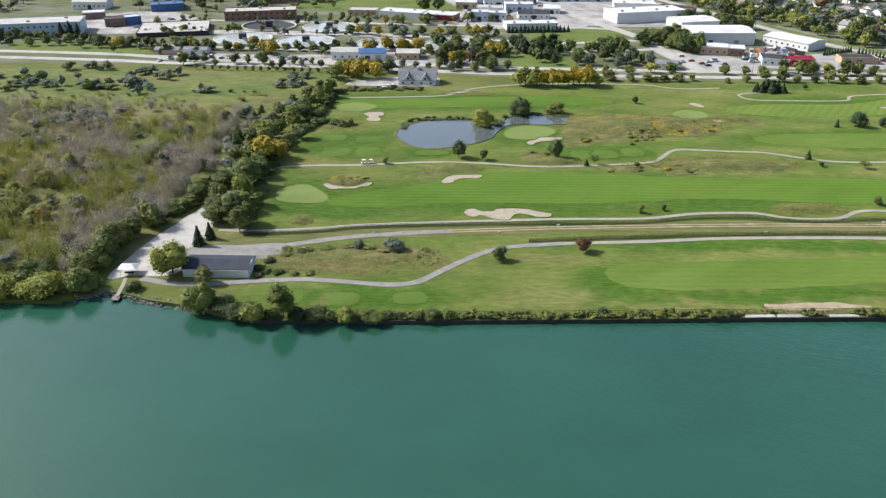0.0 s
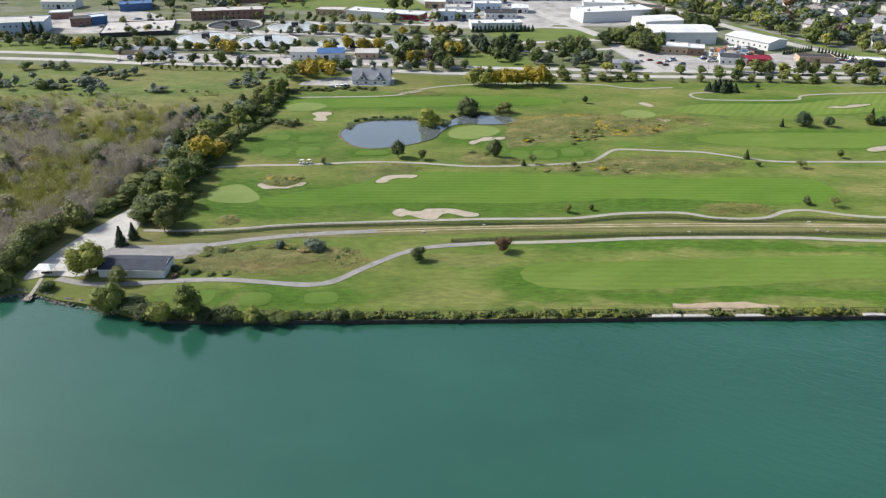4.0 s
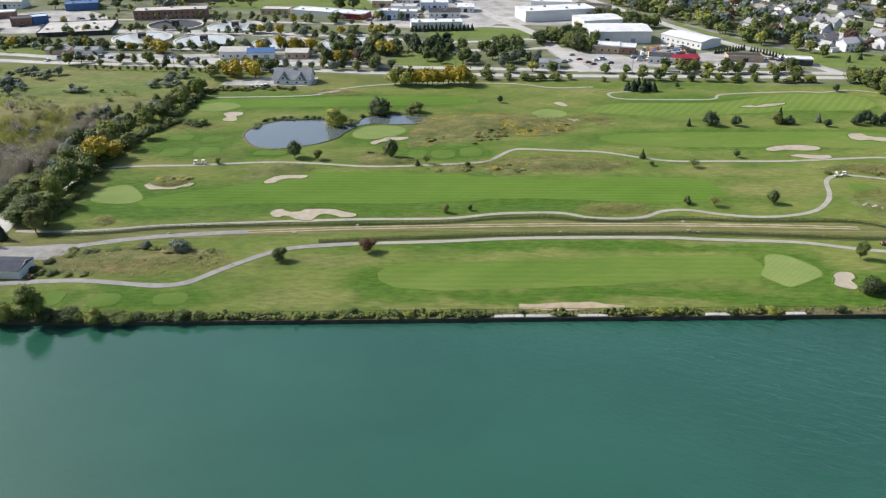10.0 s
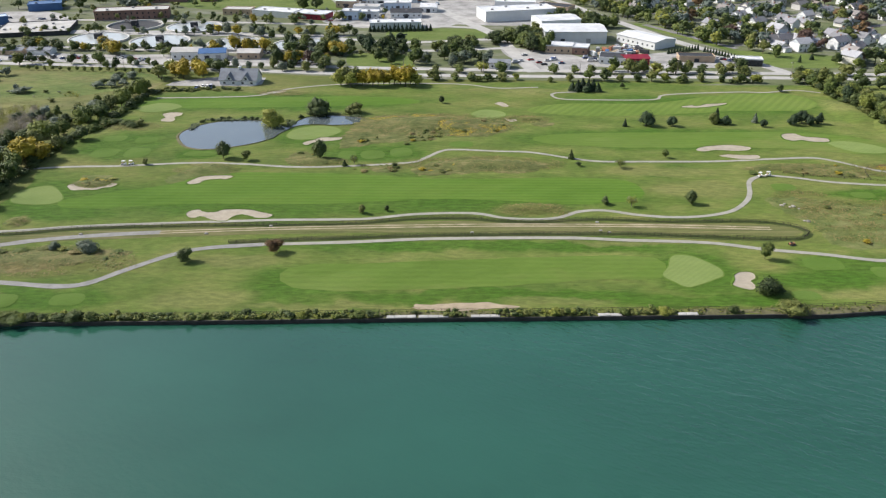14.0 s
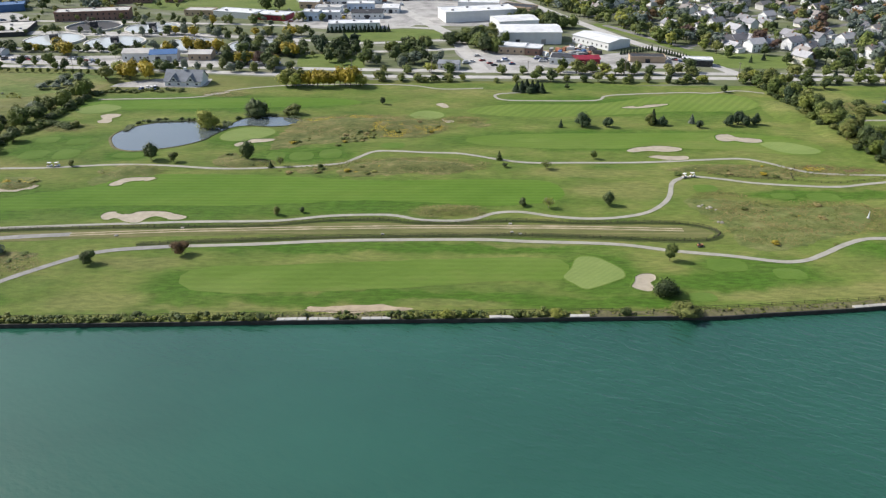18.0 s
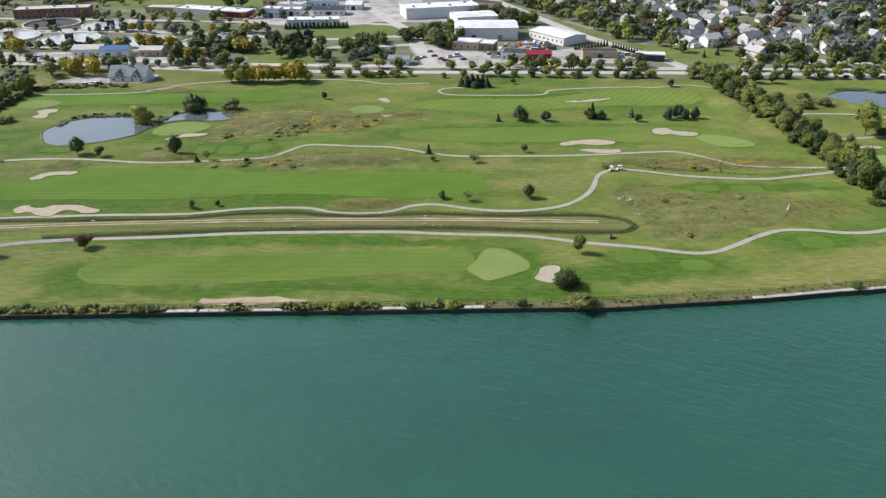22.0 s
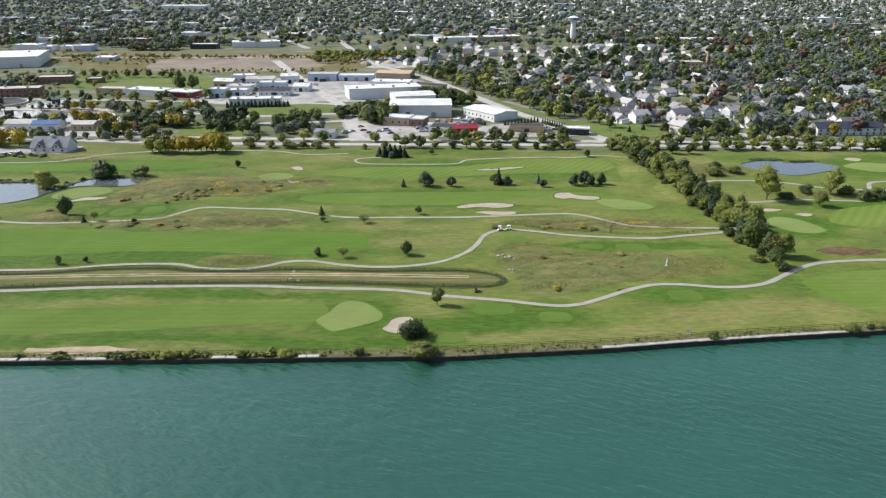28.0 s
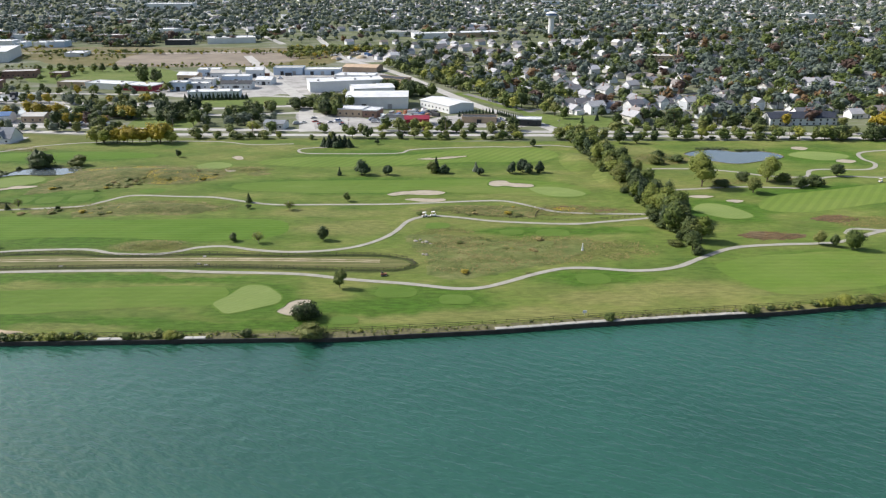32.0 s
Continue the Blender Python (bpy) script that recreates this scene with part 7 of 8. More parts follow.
STONES = [boulder_mesh(k) for k in range(5)]
shore = tagged(new("rock_shore"), "shore of heaped grey boulders", "rocks", "", "structure")
r5 = random.Random(61)
for i in range(260):
    x = r5.uniform(-112, -70)
    s = r5.uniform(0.35, 0.8)
    ob = new("stone", STONES[r5.randrange(5)])
    d = r5.uniform(-1.8, 1.6)
    ob.matrix_basis = Matrix.Translation((x, bank_y(x) + d, -0.75 + 0.45 * d)) @ pose(0, 0, 0, r5.uniform(-30, 30), r5.uniform(-30, 30), r5.uniform(0, 360)) @ Matrix.Diagonal((s, s, s, 1))
    ob.parent = shore
for x, y, s in ((238, 276, 1.0), (240.5, 274.5, 0.8), (242, 275, 1.2), (243.5, 273, 0.7), (239.5, 277.5, 0.7), (242.3, 261.5, 0.9), (241, 262, 0.6)):
    ob = tagged(new("boulder"), "pale boulder lying in the scrub grass", "rock", "scrub boulders")
    ob.matrix_basis = pose(x, y, 0.25, 0, 0, x * 40) @ Matrix.Diagonal((s, s, s, 1))
    part("stone", boulder_mesh(int(x * 7)), None, ob).data.materials[0] = M["pale_stone"]

# growth along the river's edge
CB = {c: unit_crowns(i + 71, 4, 46, 0.10, 4, 0.02) for i, c in enumerate(("olive", "willow", "green", "tan", "gold", "rust", "dark", "grey"))}
places, r5 = [], random.Random(62)
x = -26.0
while x < 262:
    bare = any(a < x < b for a, b in ((88, 97), (98, 106), (113, 122), (151, 158), (175, 182), (203, 217)))
    thickness = 0.45 + 0.55 * max(0.0, noise.noise((x * 0.045, 1.3, 0)) + 0.45)
    if x > 184 and r5.random() < 0.55:
        x += 1.0
        continue
    for k in range(1 if bare else (3 if r5.random() < thickness else 2)):
        h = r5.uniform(0.7, 1.5) * (0.45 if bare or x > 182 else 1.0) * (1.6 if r5.random() < 0.07 and not bare else 1)
        places.append((x + r5.uniform(-0.6, 0.6), bank_y(x) + (r5.uniform(1.8, 3.4) if bare else r5.uniform(0.2, 3.2)), h, h * r5.uniform(1.2, 1.9)))
    x += r5.uniform(0.6, 1.2)
for i in range(220):
    x = 262 + 190 * r5.random() ** 0.6
    h = r5.uniform(0.5, 1.0) * (1.0 if x < 345 else 1.7)
    places.append((x, bank_y(x) + r5.uniform(1.2, 3.4), h, h * r5.uniform(1.2, 2.0)))
KB = [(CB[c], L[c]) for c in ("olive", "green", "dark", "olive", "green", "dark", "willow", "green", "olive")]
stuff_trees("bank_growth", places, KB, "weeds and low bushes along the river edge", 5)
r5 = random.Random(63)
for x in (-68, -63, -60, -50, -42, -36, -33, -25, -22, -16, -12, -7, -3, 2):
    h = r5.uniform(3.0, 4.6) * (1 if x < -20 else 0.7)
    tree("bush", r5.choice(["dark", "dark", "green"]), x, bank_y(x) + 1.4, h, h * r5.uniform(1.5, 2.1), "crowding the river bank", "bank thicket")
for x in (-18, -8, 6, 64, 81, 84, 128, 139, 141, 160, 172, 193, 297, 340, 366, 372, 379, 386, 394):
    h = r5.uniform(1.8, 3.0) * (1.25 if x > 330 else 1)
    tree("bush", r5.choice(["green", "olive", "dark", "willow"]), x, bank_y(x) + 1.2, h, h * r5.uniform(1.3, 1.8), "rooted in the river wall", "bank bushes")


# ---- fences ----
def fence(name, pts, gap, h, rails, label, r=0.085):
    """Posts, each a part, and long rails between them."""
    line = spline(pts, False, gap)
    ob = tagged(new(name), label, "fence")
    post = bm_mesh("post", tube(bmesh.new(), (0, 0, 0), (0, 0, h), r, r * 0.85, 5), M["fence"])
    for p in line:
        o = new("post", post)
        o.matrix_basis = Matrix.Translation((p.x, p.y, 0.05))
        o.parent = ob
    for k in range(rails):
        z = h * (k + 0.7) / rails
        part("rail", sweep(bmesh.new(), [(q.x, q.y, z) for q in line], 0.06), M["fence"], ob)
    return ob


LOOP_N = [(-71, 246), (-46, 249), (-30, 252.6), (-5, 254.8), (24, 256.4), (53, 257.2), (73, 258.4), (93, 262.4), (114, 263.4), (125, 261), (140, 260), (155, 262), (167, 262.6), (188, 260.8), (210, 261.4), (226, 260.6), (235.8, 256.6), (238.6, 252)]
LOOP_S = [(238.6, 252), (235, 247.6), (228, 246.4), (217, 246.6), (187, 249), (165, 250.2), (137, 249.6), (116, 248.8), (96, 248.2), (76, 246.6), (56, 245), (30, 242)]
strip("fence_verge", LOOP_N, 2.6, 0.085, M["verge"], "strip of dark uncut grass under the fence", "grass", wobble=0.4)
strip("fence_verge", LOOP_S, 3.0, 0.087, M["verge"], "strip of dark uncut grass under the fence", "grass", wobble=0.4)
fence("berm_fence", LOOP_N, 2.4, 1.35, 4, "dark wooden post and rail fence beside the berm")
fence("berm_fence", LOOP_S, 2.4, 1.35, 4, "dark wooden post and rail fence rounding the berm's end")
fence("river_fence", [(x, bank_y(x) + 4.2) for x in range(214, 452, 14)], 3.0, 1.1, 2, "dark low rail fence along the river wall", 0.07)
fence("river_fence", [(x, bank_y(x) + 4.0) for x in range(-16, 206, 14)], 4.0, 0.7, 1, "low weathered rail along the river bank", 0.05)
fence("creek_rail", [(252, 311), (268, 306.5), (286, 303.4), (302, 301), (318, 304), (330, 307)], 2.4, 1.0, 2, "dark rail beside the cart path ditch")
fence("creek_rail", [(286, 303.5), (287, 309), (289, 314), (292, 318)], 2.0, 1.0, 2, "dark rail crossing the scrub")

# valve boxes on the berm
for x, y in ((42, 256), (116, 251), (163, 260.2), (163, 253), (-25, 248.5), (-48, 236), (20, 249.4), (166, 251.6)):
    ob = tagged(new("valve_box"), "small pale concrete valve box on the berm", "utility box", "berm boxes")
    part("body", box(x - 0.6, y - 0.4, 0.0, x + 0.6, y + 0.4, 0.4, 0.04), M["cap"], ob)
    part("cover", box(x - 0.45, y - 0.3, 0.4, x + 0.45, y + 0.3, 0.46, 0.02), M["cap"], ob)

# ---- shed, pavilion and landing ----
shed = tagged(new("boat_shed"), "long white shed with a dark slate roof", "shed")
shed.matrix_basis = pose(-83.0, 215.3, 0, 0, 0, -1.5) @ Matrix.Diagonal((0.94, 0.76, 0.95, 1))
part("wall", box(0, 0, 0, 22.5, 12.5, 2.9), M["white"], shed)
bm = bmesh.new()
for y0, y1 in ((-0.3, 6.3), (12.8, 6.3)):
    vs = [bm.verts.new(c) for c in ((-0.4, y0, 3.0), (22.6, y0, 3.0), (22.6, y1, 4.3), (-0.4, y1, 4.3))]
    vt = [bm.verts.new(v.co + Vector((0, 0, 0.22))) for v in vs]
    bm.faces.new(vs)
    bm.faces.new(vt)
    for i in range(4):
        bm.faces.new((vs[i], vs[(i + 1) % 4], vt[(i + 1) % 4], vt[i]))
bmesh.ops.recalc_face_normals(bm, faces=bm.faces)
part("roof", bm, M["slate"], shed, "dark slate grey roof")
for x in (-0.55, 22.62):
    bm = bmesh.new()
    for y0, y1 in ((-0.4, 6.3), (12.9, 6.3)):
        vs = [bm.verts.new(c) for c in ((x, y0, 2.8), (x + 0.16, y0, 2.8), (x + 0.16, y1, 4.62), (x, y1, 4.62))]
        bm.faces.new(vs)
    part("barge_board", bm, M["white"], shed, "white painted roof edge")
part("gutter", box(-0.4, -0.5, 2.8, 22.6, -0.32, 3.0), M["white"], shed)
for i in range(2):
    leaf = part("door", box(22.46, 2.0 + i * 5, 0, 22.58, 4.6 + i * 5, 2.5), M["white_roof"], shed)
    part("handle", box(22.59, 4.2 + i * 5, 1.0, 22.66, 4.3 + i * 5, 1.3), M["metal"], leaf)
pav = tagged(new("pavilion"), "small pavilion with a pale hipped roof", "pavilion")
pav.matrix_basis = Matrix.Translation((-101, 217.5, 0))
for sx in (-2.2, 2.2):
    for sy in (-1.6, 1.6):
        part("post", tube(bmesh.new(), (sx, sy, 0), (sx, sy, 2.4), 0.09, 0.09, 6), M["white"], pav)
bm = bmesh.new()
b4 = [bm.verts.new(c) for c in ((-3, -2.3, 2.35), (3, -2.3, 2.35), (3, 2.3, 2.35), (-3, 2.3, 2.35))]
t2 = [bm.verts.new(c) for c in ((-1.2, 0, 3.4), (1.2, 0, 3.4))]
for f in ((b4[0], b4[1], t2[1], t2[0]), (b4[2], b4[3], t2[0], t2[1]), (b4[1], b4[2], t2[1]), (b4[3], b4[0], t2[0]), tuple(b4[::-1])):
    bm.faces.new(f)
part("roof", bm, M["white_roof"], pav)
part("bench", box(-1.6, -0.3, 0.0, 1.6, 0.3, 0.5, 0.04), M["fence"], pav)
strip("footpath", [(-101, 214), (-100, 208), (-99.5, 203)], 1.2, 0.12, M["path"], "narrow pale footpath to the landing")
dock = tagged(new("landing_stage"), "small timber landing stage at the rocks", "dock")
part("deck", box(-101, 201, -0.5, -98.6, 204, -0.3), M["twig"], dock)
for sx in (-100.8, -98.8):
    for sy in (201.5, 203.5):
        part("pile", tube(bmesh.new(), (sx, sy, -3), (sx, sy, 0.1), 0.12, 0.12, 6), M["fence"], dock)


# ---- small vehicles ----
def wheel_bm(r, w):
    bm = bmesh.new()
    tube(bm, (0, -w / 2, 0), (0, w / 2, 0), r, r, 12)
    return bm


def golf_cart():
    ob = new("golf_cart")
    part("body", box(-1.15, -0.55, 0.25, 1.15, 0.55, 0.65, 0.08), M["white"], ob)
    part("cowl", box(0.55, -0.52, 0.62, 1.12, 0.52, 1.0, 0.1), M["white"], ob)
    part("seat", box(-0.55, -0.5, 0.62, 0.0, 0.5, 0.95, 0.06), M["tan"], ob)
    part("backrest", box(-0.62, -0.5, 0.92, -0.48, 0.5, 1.35, 0.03), M["tan"], ob)
    part("roof", box(-0.85, -0.6, 1.85, 0.8, 0.6, 1.95, 0.05), M["white"], ob)
    for x in (-0.75, 0.7):
        for y in (-0.5, 0.5):
            part("post", tube(bmesh.new(), (x, y, 0.6), (x * 0.95, y, 1.86), 0.03, 0.03, 5), M["dark"], ob)
            wheel = part("wheel", wheel_bm(0.25, 0.2), M["tyre"], ob)
            wheel.location = (x, y, 0.25)
            part("rim", wheel_bm(0.14, 0.22), M["metal"], wheel)
    return tagged(ob, "white golf cart parked on the cart path", "golf cart", "golf carts")


g0 = golf_cart()
g0.matrix_basis = pose(-35.4, 318.2, 0.12, 0, 0, 4)
for x, y, t in ((-32.2, 318.5, 4), (240.5, 306.8, 40), (244.2, 307.6, 5), (458, 360, 30)):
    copy_thing(g0, pose(x, y, 0.05 if x > 400 else 0.12, 0, 0, t))


def mower():
    ob = tagged(new("mower"), "small orange ride-on mower beside the path", "mower", "mowers")
    part("body", box(-1.0, -0.5, 0.35, 1.0, 0.5, 0.9, 0.1), M["orange"], ob)
    part("deck", box(-0.6, -0.9, 0.12, 0.6, 0.9, 0.35, 0.05), M["dark"], ob)
    part("seat", box(-0.7, -0.3, 0.9, -0.1, 0.3, 1.4, 0.08), M["dark"], ob)
    part("roll_bar", sweep(bmesh.new(), [(-0.75, -0.4, 0.9), (-0.75, -0.4, 1.8), (-0.75, 0.4, 1.8), (-0.75, 0.4, 0.9)], 0.04), M["dark"], ob)
    for x in (-0.7, 0.75):
        for y in (-0.6, 0.6):
            wheel = part("wheel", wheel_bm(0.35, 0.25), M["tyre"], ob)
            wheel.location = (x, y, 0.35)
            part("rim", wheel_bm(0.2, 0.27), M["metal"], wheel)
    return ob


m0 = mower()
m0.matrix_basis = pose(228.3, 242.0, 0.05, 0, 0, 10)
copy_thing(m0, pose(-59, 215.6, 0.05, 0, 0, 60))
sg = tagged(new("white_marker"), "tall white marker post in the scrub", "sign")
part("post", tube(bmesh.new(), (299, 266, 0), (299, 266, 3.0), 0.45, 0.1, 6), M["white"], sg)
part("foot", box(298.5, 265.5, 0, 299.5, 266.5, 0.25, 0.05), M["cap"], sg)
sg = tagged(new("white_marker"), "small white sign by the river fence", "sign")
part("post", tube(bmesh.new(), (290, bank_y(290) + 5, 0), (290, bank_y(290) + 5, 1.4), 0.06, 0.06, 6), M["white"], sg)
part("board", box(289.4, bank_y(290) + 4.9, 1.0, 290.6, bank_y(290) + 5.0, 1.8), M["white"], sg)


def car(van=False):
    ob = new("van" if van else "car")
    l, w, h = (5.4, 2.0, 2.2) if van else (4.4, 1.8, 1.45)
    part("body", box(-l / 2, -w / 2, 0.3, l / 2, w / 2, 0.9 if not van else 1.1, 0.12), M["car"], ob)
    bm = box(-l * (0.42 if van else 0.28), -w * 0.44, 0.88, l * (0.25 if van else 0.2), w * 0.44, h, 0.0)
    for v in bm.verts:
        if v.co.z > 1.2:
            v.co.x *= 0.8
            v.co.y *= 0.88
    part("cabin", bm, M["car"] if van else M["glass"], ob)
    part("roof", box(-l * 0.2, -w * 0.38, h - 0.01, l * 0.14, w * 0.38, h + 0.05), M["car"], ob)
    part("windscreen", box(l * 0.18, -w * 0.36, 1.0, l * 0.24, w * 0.36, h - 0.25), M["glass"], ob)
    for x in (-l * 0.31, l * 0.31):
        for y in (-w * 0.45, w * 0.45):
            part("wheel", wheel_bm(0.33, 0.22), M["tyre"], ob).location = (x, y, 0.33)
    return tagged(ob, "white delivery van parked in a yard" if van else "parked car in a town car park", "van" if van else "car", "parked vehicles")


c0, v0 = car(), car(True)
c0.matrix_basis, v0.matrix_basis = pose(-34, 446, 0.1, 0, 0, 90), pose(206, 520, 0.1, 0, 0, 30)
r6 = random.Random(71)
for x0, x1, y0, y1, n, turn in ((200, 236, 510, 528, 16, 10), (262, 300, 514, 530, 20, 85), (150, 184, 500, 530, 9, 20), (-40, -30, 443, 448, 4, 90), (-6, 30, 504, 511, 12, 88), (-190, -90, 507, 520, 22, 85), (-35, 0, 528, 540, 8, 90), (100, 170, 890, 980, 26, 30), (228, 244, 542, 558, 8, 40), (395, 450, 500, 514, 10, 80), (10, 100, 640, 730, 20, 10), (-262, -215, 610, 660, 14, 20)):
    for i in range(n):
        x, y = x0 + (x1 - x0) * (i + r6.uniform(0.2, 0.8)) / n, r6.uniform(y0, y1)
        copy_thing(v0 if r6.random() < 0.25 else c0, pose(x, y, 0.1, 0, 0, turn + r6.uniform(-8, 8) + r6.choice([0, 180])))

# containers, trailers and heaps of the storage yards
def container(colour):
    ob = tagged(new("storage_container"), "weathered steel container in a storage yard", "container", "yard containers")
    part("body", box(-3.0, -1.2, 0.15, 3.0, 1.2, 2.6, 0.05), M[colour], ob)
    for y in (-0.6, 0.6):
        part("door", box(3.0, y - 0.55, 0.25, 3.06, y + 0.55, 2.5), M[colour], ob)
    for x in (-2.4, 2.4):
        part("skid", box(x - 0.2, -1.1, 0.0, x + 0.2, 1.1, 0.15), M["dark"], ob)
    return ob


def soil_heap(x, y, r, h):
    bm = bmesh.new()
    rings = []
    for k, f in enumerate((1.0, 0.7, 0.35)):
        rings.append([bm.verts.new((x + r * f * math.cos(i * math.tau / 14) * (1 + 0.2 * noise.noise((i * 0.7, k, x))), y + r * f * math.sin(i * math.tau / 14), (0.0, h * 0.6, h * 0.95)[k])) for i in range(14)])
    for a, b in zip(rings, rings[1:]):
        for i in range(14):
            bm.faces.new((a[i], a[(i + 1) % 14], b[(i + 1) % 14], b[i]))
    bm.faces.new(rings[-1])
    tagged(part("soil_heap", bm, M["bare"]), "heap of brown soil in a storage yard", "heap", "soil heaps")


r8 = random.Random(91)
boxes = [container(c) for c in ("white", "metal", "dark", "blue", "orange")]
spots = [(r8.uniform(204, 244), r8.uniform(527, 548)) for i in range(16)] + [(r8.uniform(112, 190), r8.uniform(880, 985)) for i in range(14)] + [(r8.uniform(14, 108), r8.uniform(640, 765)) for i in range(8)]
for i, (x, y) in enumerate(spots):
    m = pose(x, y, 0.06, 0, 0, r8.uniform(0, 180))
    if i < 5:
        boxes[i].matrix_basis = m
    else:
        copy_thing(boxes[r8.randrange(5)], m)
for x, y, r, h in ((214, 536, 3.0, 1.4), (226, 541, 3.6, 1.6), (238, 538, 2.6, 1.2), (206, 541, 2.4, 1.0), (140, 930, 8, 4), (165, 960, 7, 3.5), (128, 900, 6, 3), (156, 905, 7, 3)):
    soil_heap(x, y, r, h)

# poles beside the gravel road and the parkway
def pole(x, y, h, label):
    ob = tagged(new("utility_pole"), label, "pole", "poles")
    ob.matrix_basis = Matrix.Translation((x, y, 0))
    part("mast", tube(bmesh.new(), (0, 0, 0), (0, 0, h), 0.16, 0.1, 7), M["twig"], ob)
    part("crossarm", box(-1.1, -0.07, h - 0.9, 1.1, 0.07, h - 0.72), M["twig"], ob)
    for q in (-0.9, 0.0, 0.9):
        part("insulator", tube(bmesh.new(), (q, 0, h - 0.72), (q, 0, h - 0.4), 0.08, 0.06, 6), M["white"], ob)
    return ob


pole(-104, 254, 9.0, "grey timber utility pole with white insulators")
for x, y in ((-150, 497), (-100, 492), (30, 486), (80, 481), (130, 479), (190, 477), (250, 476), (320, 474), (390, 471), (460, 468)):
    pole(x, y, 9.5, "grey utility pole beside the parkway")


# ---- weeds, brush and reeds ----
def inside(x, y, spots):
    return any(((x - a) / rx) ** 2 + ((y - b) / ry) ** 2 < 1 for a, b, rx, ry in spots)


def tufts(name, spots, per_m2, size, colour, label, seed, keep=0.0):
    """Uncut weeds as many small leaning blades and clumps, standing on the ground."""
    rng = np.random.default_rng(seed)
    P = []
    for x, y, rx, ry in spots:
        n = int(math.pi * rx * ry * per_m2)
        a, r = rng.uniform(0, math.tau, n), np.sqrt(rng.uniform(0, 1, n)) * rng.uniform(0.9, 1.08, n)
        q = np.stack([x + rx * r * np.cos(a), y + ry * r * np.sin(a)], 1)
        P.append(q)
    P = np.concatenate(P)
    k = np.array([noise.noise((float(p[0]) * 0.11, float(p[1]) * 0.16, seed)) for p in P])
    P = P[k > keep]
    n = len(P)
    s = size * rng.uniform(0.5, 1.5, n)
    pos = np.c_[P, s * 0.35 + 0.2 + np.array([hgt(float(q[0]), float(q[1])) for q in P])]
    v, t = leaf_quads(rng, pos, np.tile([-0.3, -0.35, 1.2], (n, 1)), size, 0.4)
    v[:, 2] = np.clip(v[:, 2], 0.02, None)
    return tagged(new(name, mesh_tris(name, v, t, [L[colour]])), label, "weeds", "", "stuff")


tufts("scrub_weeds", SCRUB, 2.4, 0.22, "tan", "dry tan weeds standing in the scrub", 1, -0.1)
tufts("green_weeds", SCRUB, 2.6, 0.24, "olive", "olive green weeds standing in the scrub", 2, 0.0)
tufts("low_brush", SCRUB, 0.3, 0.4, "green", "low green brush in the scrub", 3, 0.16)
tufts("ochre_weeds", [(114, 362.5, 6.5, 4), (72.5, 386, 6, 3.5), (120, 372, 18, 9), (90, 390, 12, 4), (-40, 300, 7, 3), (300, 317, 5, 2.5)], 3.2, 0.28, "gold", "golden weeds in the scrub beside the pond", 4, -0.05)
tufts("rust_weeds", [(375, 282, 13, 5), (409, 303, 9, 5), (303, 319, 7, 3.4), (98, 390, 9, 5), (112, 375, 12, 5), (85, 389, 4, 2)], 2.4, 0.22, "rust", "rust brown heather tufts", 5, -0.3)
tufts("meadow_weeds", [(-200, 305, 92, 90), (-350, 330, 140, 110)], 0.7, 0.28, "tan", "tan wild meadow grasses", 6, -0.15)
tufts("meadow_brush", [(-196, 305, 88, 88), (-350, 330, 140, 110), (-190, 415, 110, 18)], 1.0, 0.3, "olive", "olive green meadow brush", 7, 0.05)
tufts("bank_grass", [(x, bank_y(x) + 3.0, 8, 1.8) for x in range(-20, 450, 12)], 1.6, 0.26, "olive", "olive grass along the river bank", 8, -0.2)
tufts("pond_reeds", [(-6, 383, 12, 1.2), (12, 384, 8, 1.2), (-20, 372, 2, 5), (44, 393, 10, 1.2), (60, 390, 4, 1.5), (28, 377, 2, 5), (402, 432, 10, 1.5), (420, 428, 9, 1.5)], 2.2, 0.8, "dark", "dark reeds at the pond's rim", 9, -0.6)


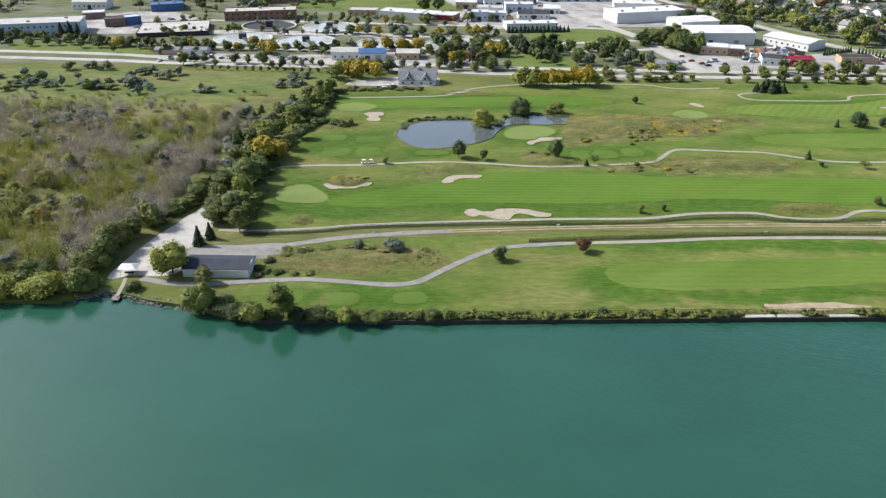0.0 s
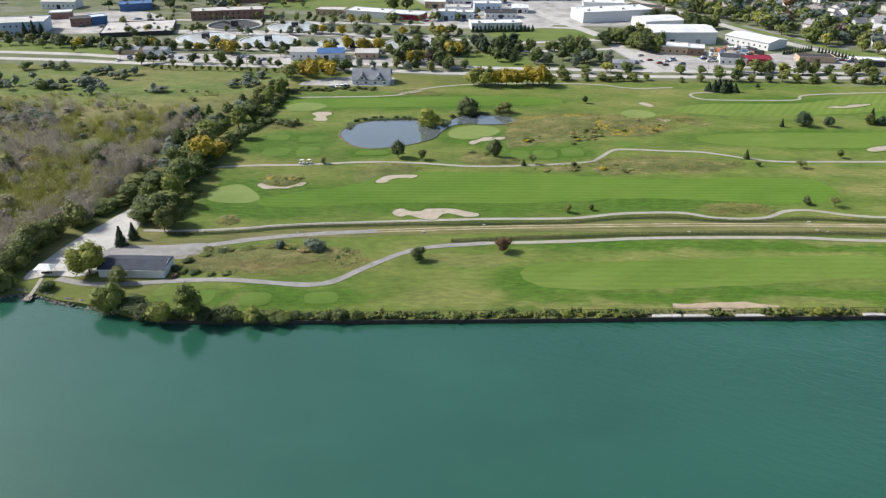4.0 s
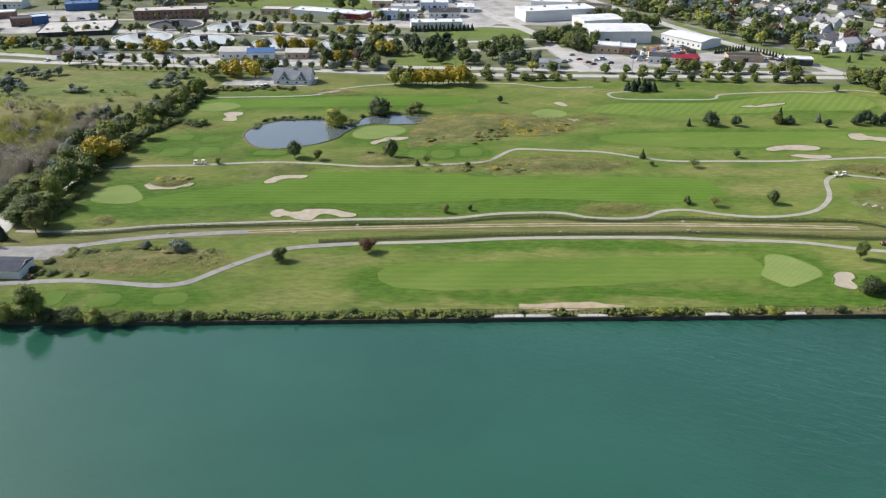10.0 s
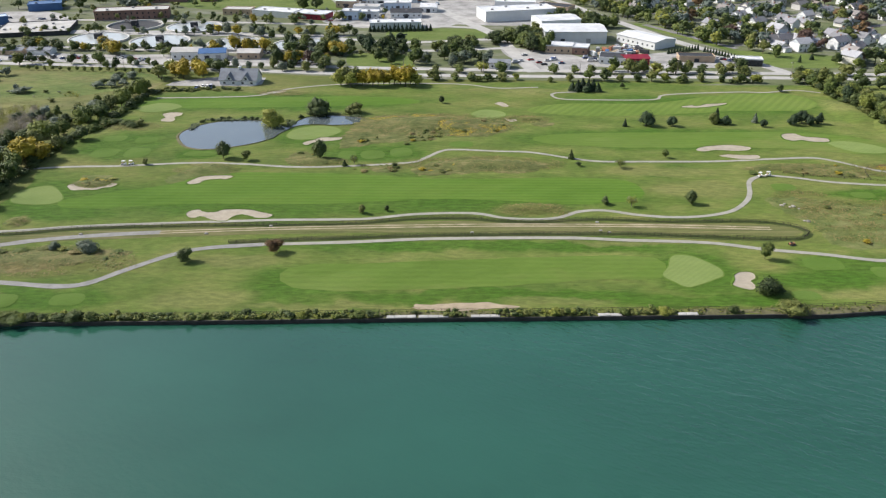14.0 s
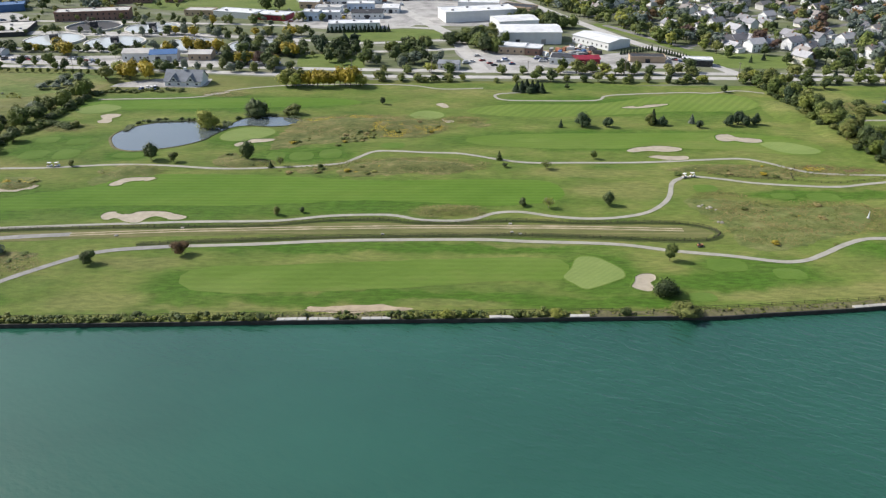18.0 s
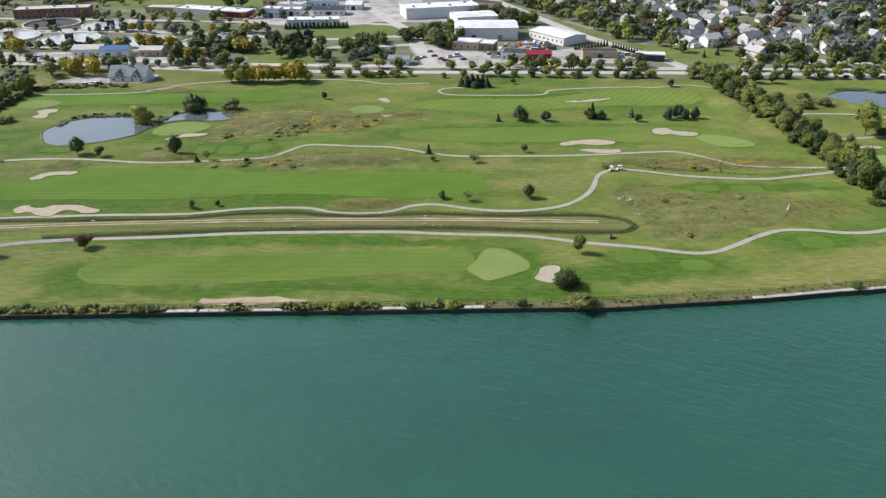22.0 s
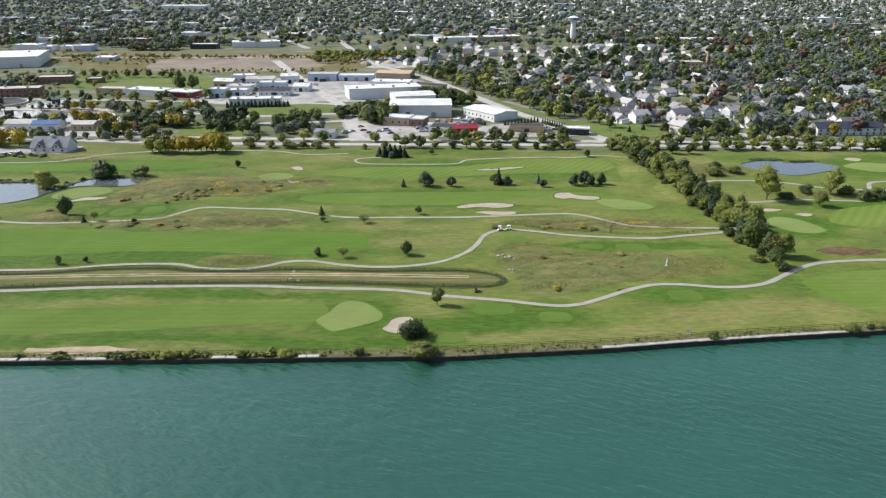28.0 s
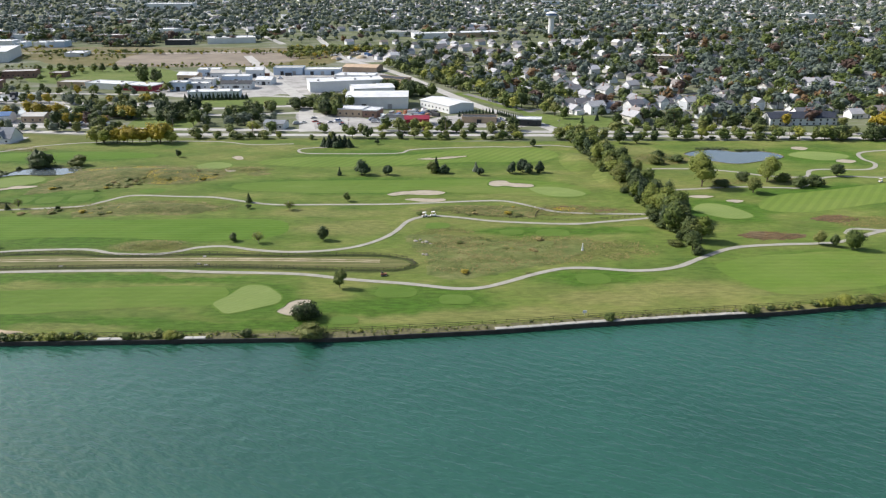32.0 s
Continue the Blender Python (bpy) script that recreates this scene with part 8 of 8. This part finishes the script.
def brush_units(seed, n=5):
    """Wispy leafless brush a metre high: many thin upright twigs and a haze of small leaves."""
    out = []
    for k in range(n):
        rng = np.random.default_rng(seed + k)
        m = 34
        a, r = rng.uniform(0, math.tau, m), rng.uniform(0.05, 0.5, m)
        tip = np.stack([np.cos(a) * r, np.sin(a) * r, rng.uniform(0.55, 1.0, m)], 1)
        foot = tip * np.array([0.35, 0.35, 0.0]) + np.array([0, 0, 0.02])
        side = unit(rng, m) * np.array([1, 1, 0.1]) * 0.012
        v = np.stack([foot - side, foot + side, tip], 1).reshape(-1, 3)
        t = np.arange(3 * m).reshape(-1, 3)
        q = 84
        o = unit(rng, q)
        p = o * np.array([0.42, 0.42, 0.34]) * rng.uniform(0.5, 1, (q, 1)) + np.array([0, 0, 0.62])
        out.append(join([(v, t), leaf_quads(rng, p, o, 0.026)]))
    return out


BR = {c: brush_units(900 + 10 * i) for i, c in enumerate(("grey", "willow", "olive", "tan"))}
r7 = random.Random(81)
grey_places, straw_places = [], []
while len(grey_places) + len(straw_places) < 3300:
    x, y = -98 - 330 * r7.random() ** 1.6, 216 + 188 * r7.random()
    if x > (-114 if y < 262 else -104) or noise.noise((x * 0.022, y * 0.022, 4)) < -0.34 + max(0, (y - 350)) * 0.005:
        continue
    h = r7.uniform(4.5, 8.5) * (1.0 if y < 330 else 0.8)
    leafy = noise.noise((x * 0.018, y * 0.018, 9)) + (0.24 if x < -122 and y < 318 else -0.02) > 0.05
    (straw_places if leafy else grey_places).append((x, y, h, h * r7.uniform(0.9, 1.35)))
for i in range(620):
    x, y = r7.uniform(-330, -100), r7.uniform(335, 428)
    if noise.noise((x * 0.025, y * 0.03, 14)) > -0.05:
        h = r7.uniform(1.8, 4.2)
        (straw_places if r7.random() < 0.75 else grey_places).append((x, y, h, h * r7.uniform(1.1, 1.8)))
stuff_trees("meadow_thicket", grey_places, [(BR["grey"], L["grey"])] * 7 + [(BR["tan"], L["straw"])], "dense wispy thicket of nearly bare grey trees", 7)
stuff_trees("leafy_thicket", straw_places, [(BR["willow"], L["straw"])] * 4 + [(BR["olive"], L["willow"])] * 2 + [(BR["grey"], L["grey"])], "yellow-green wispy thicket of the wild meadow", 8)
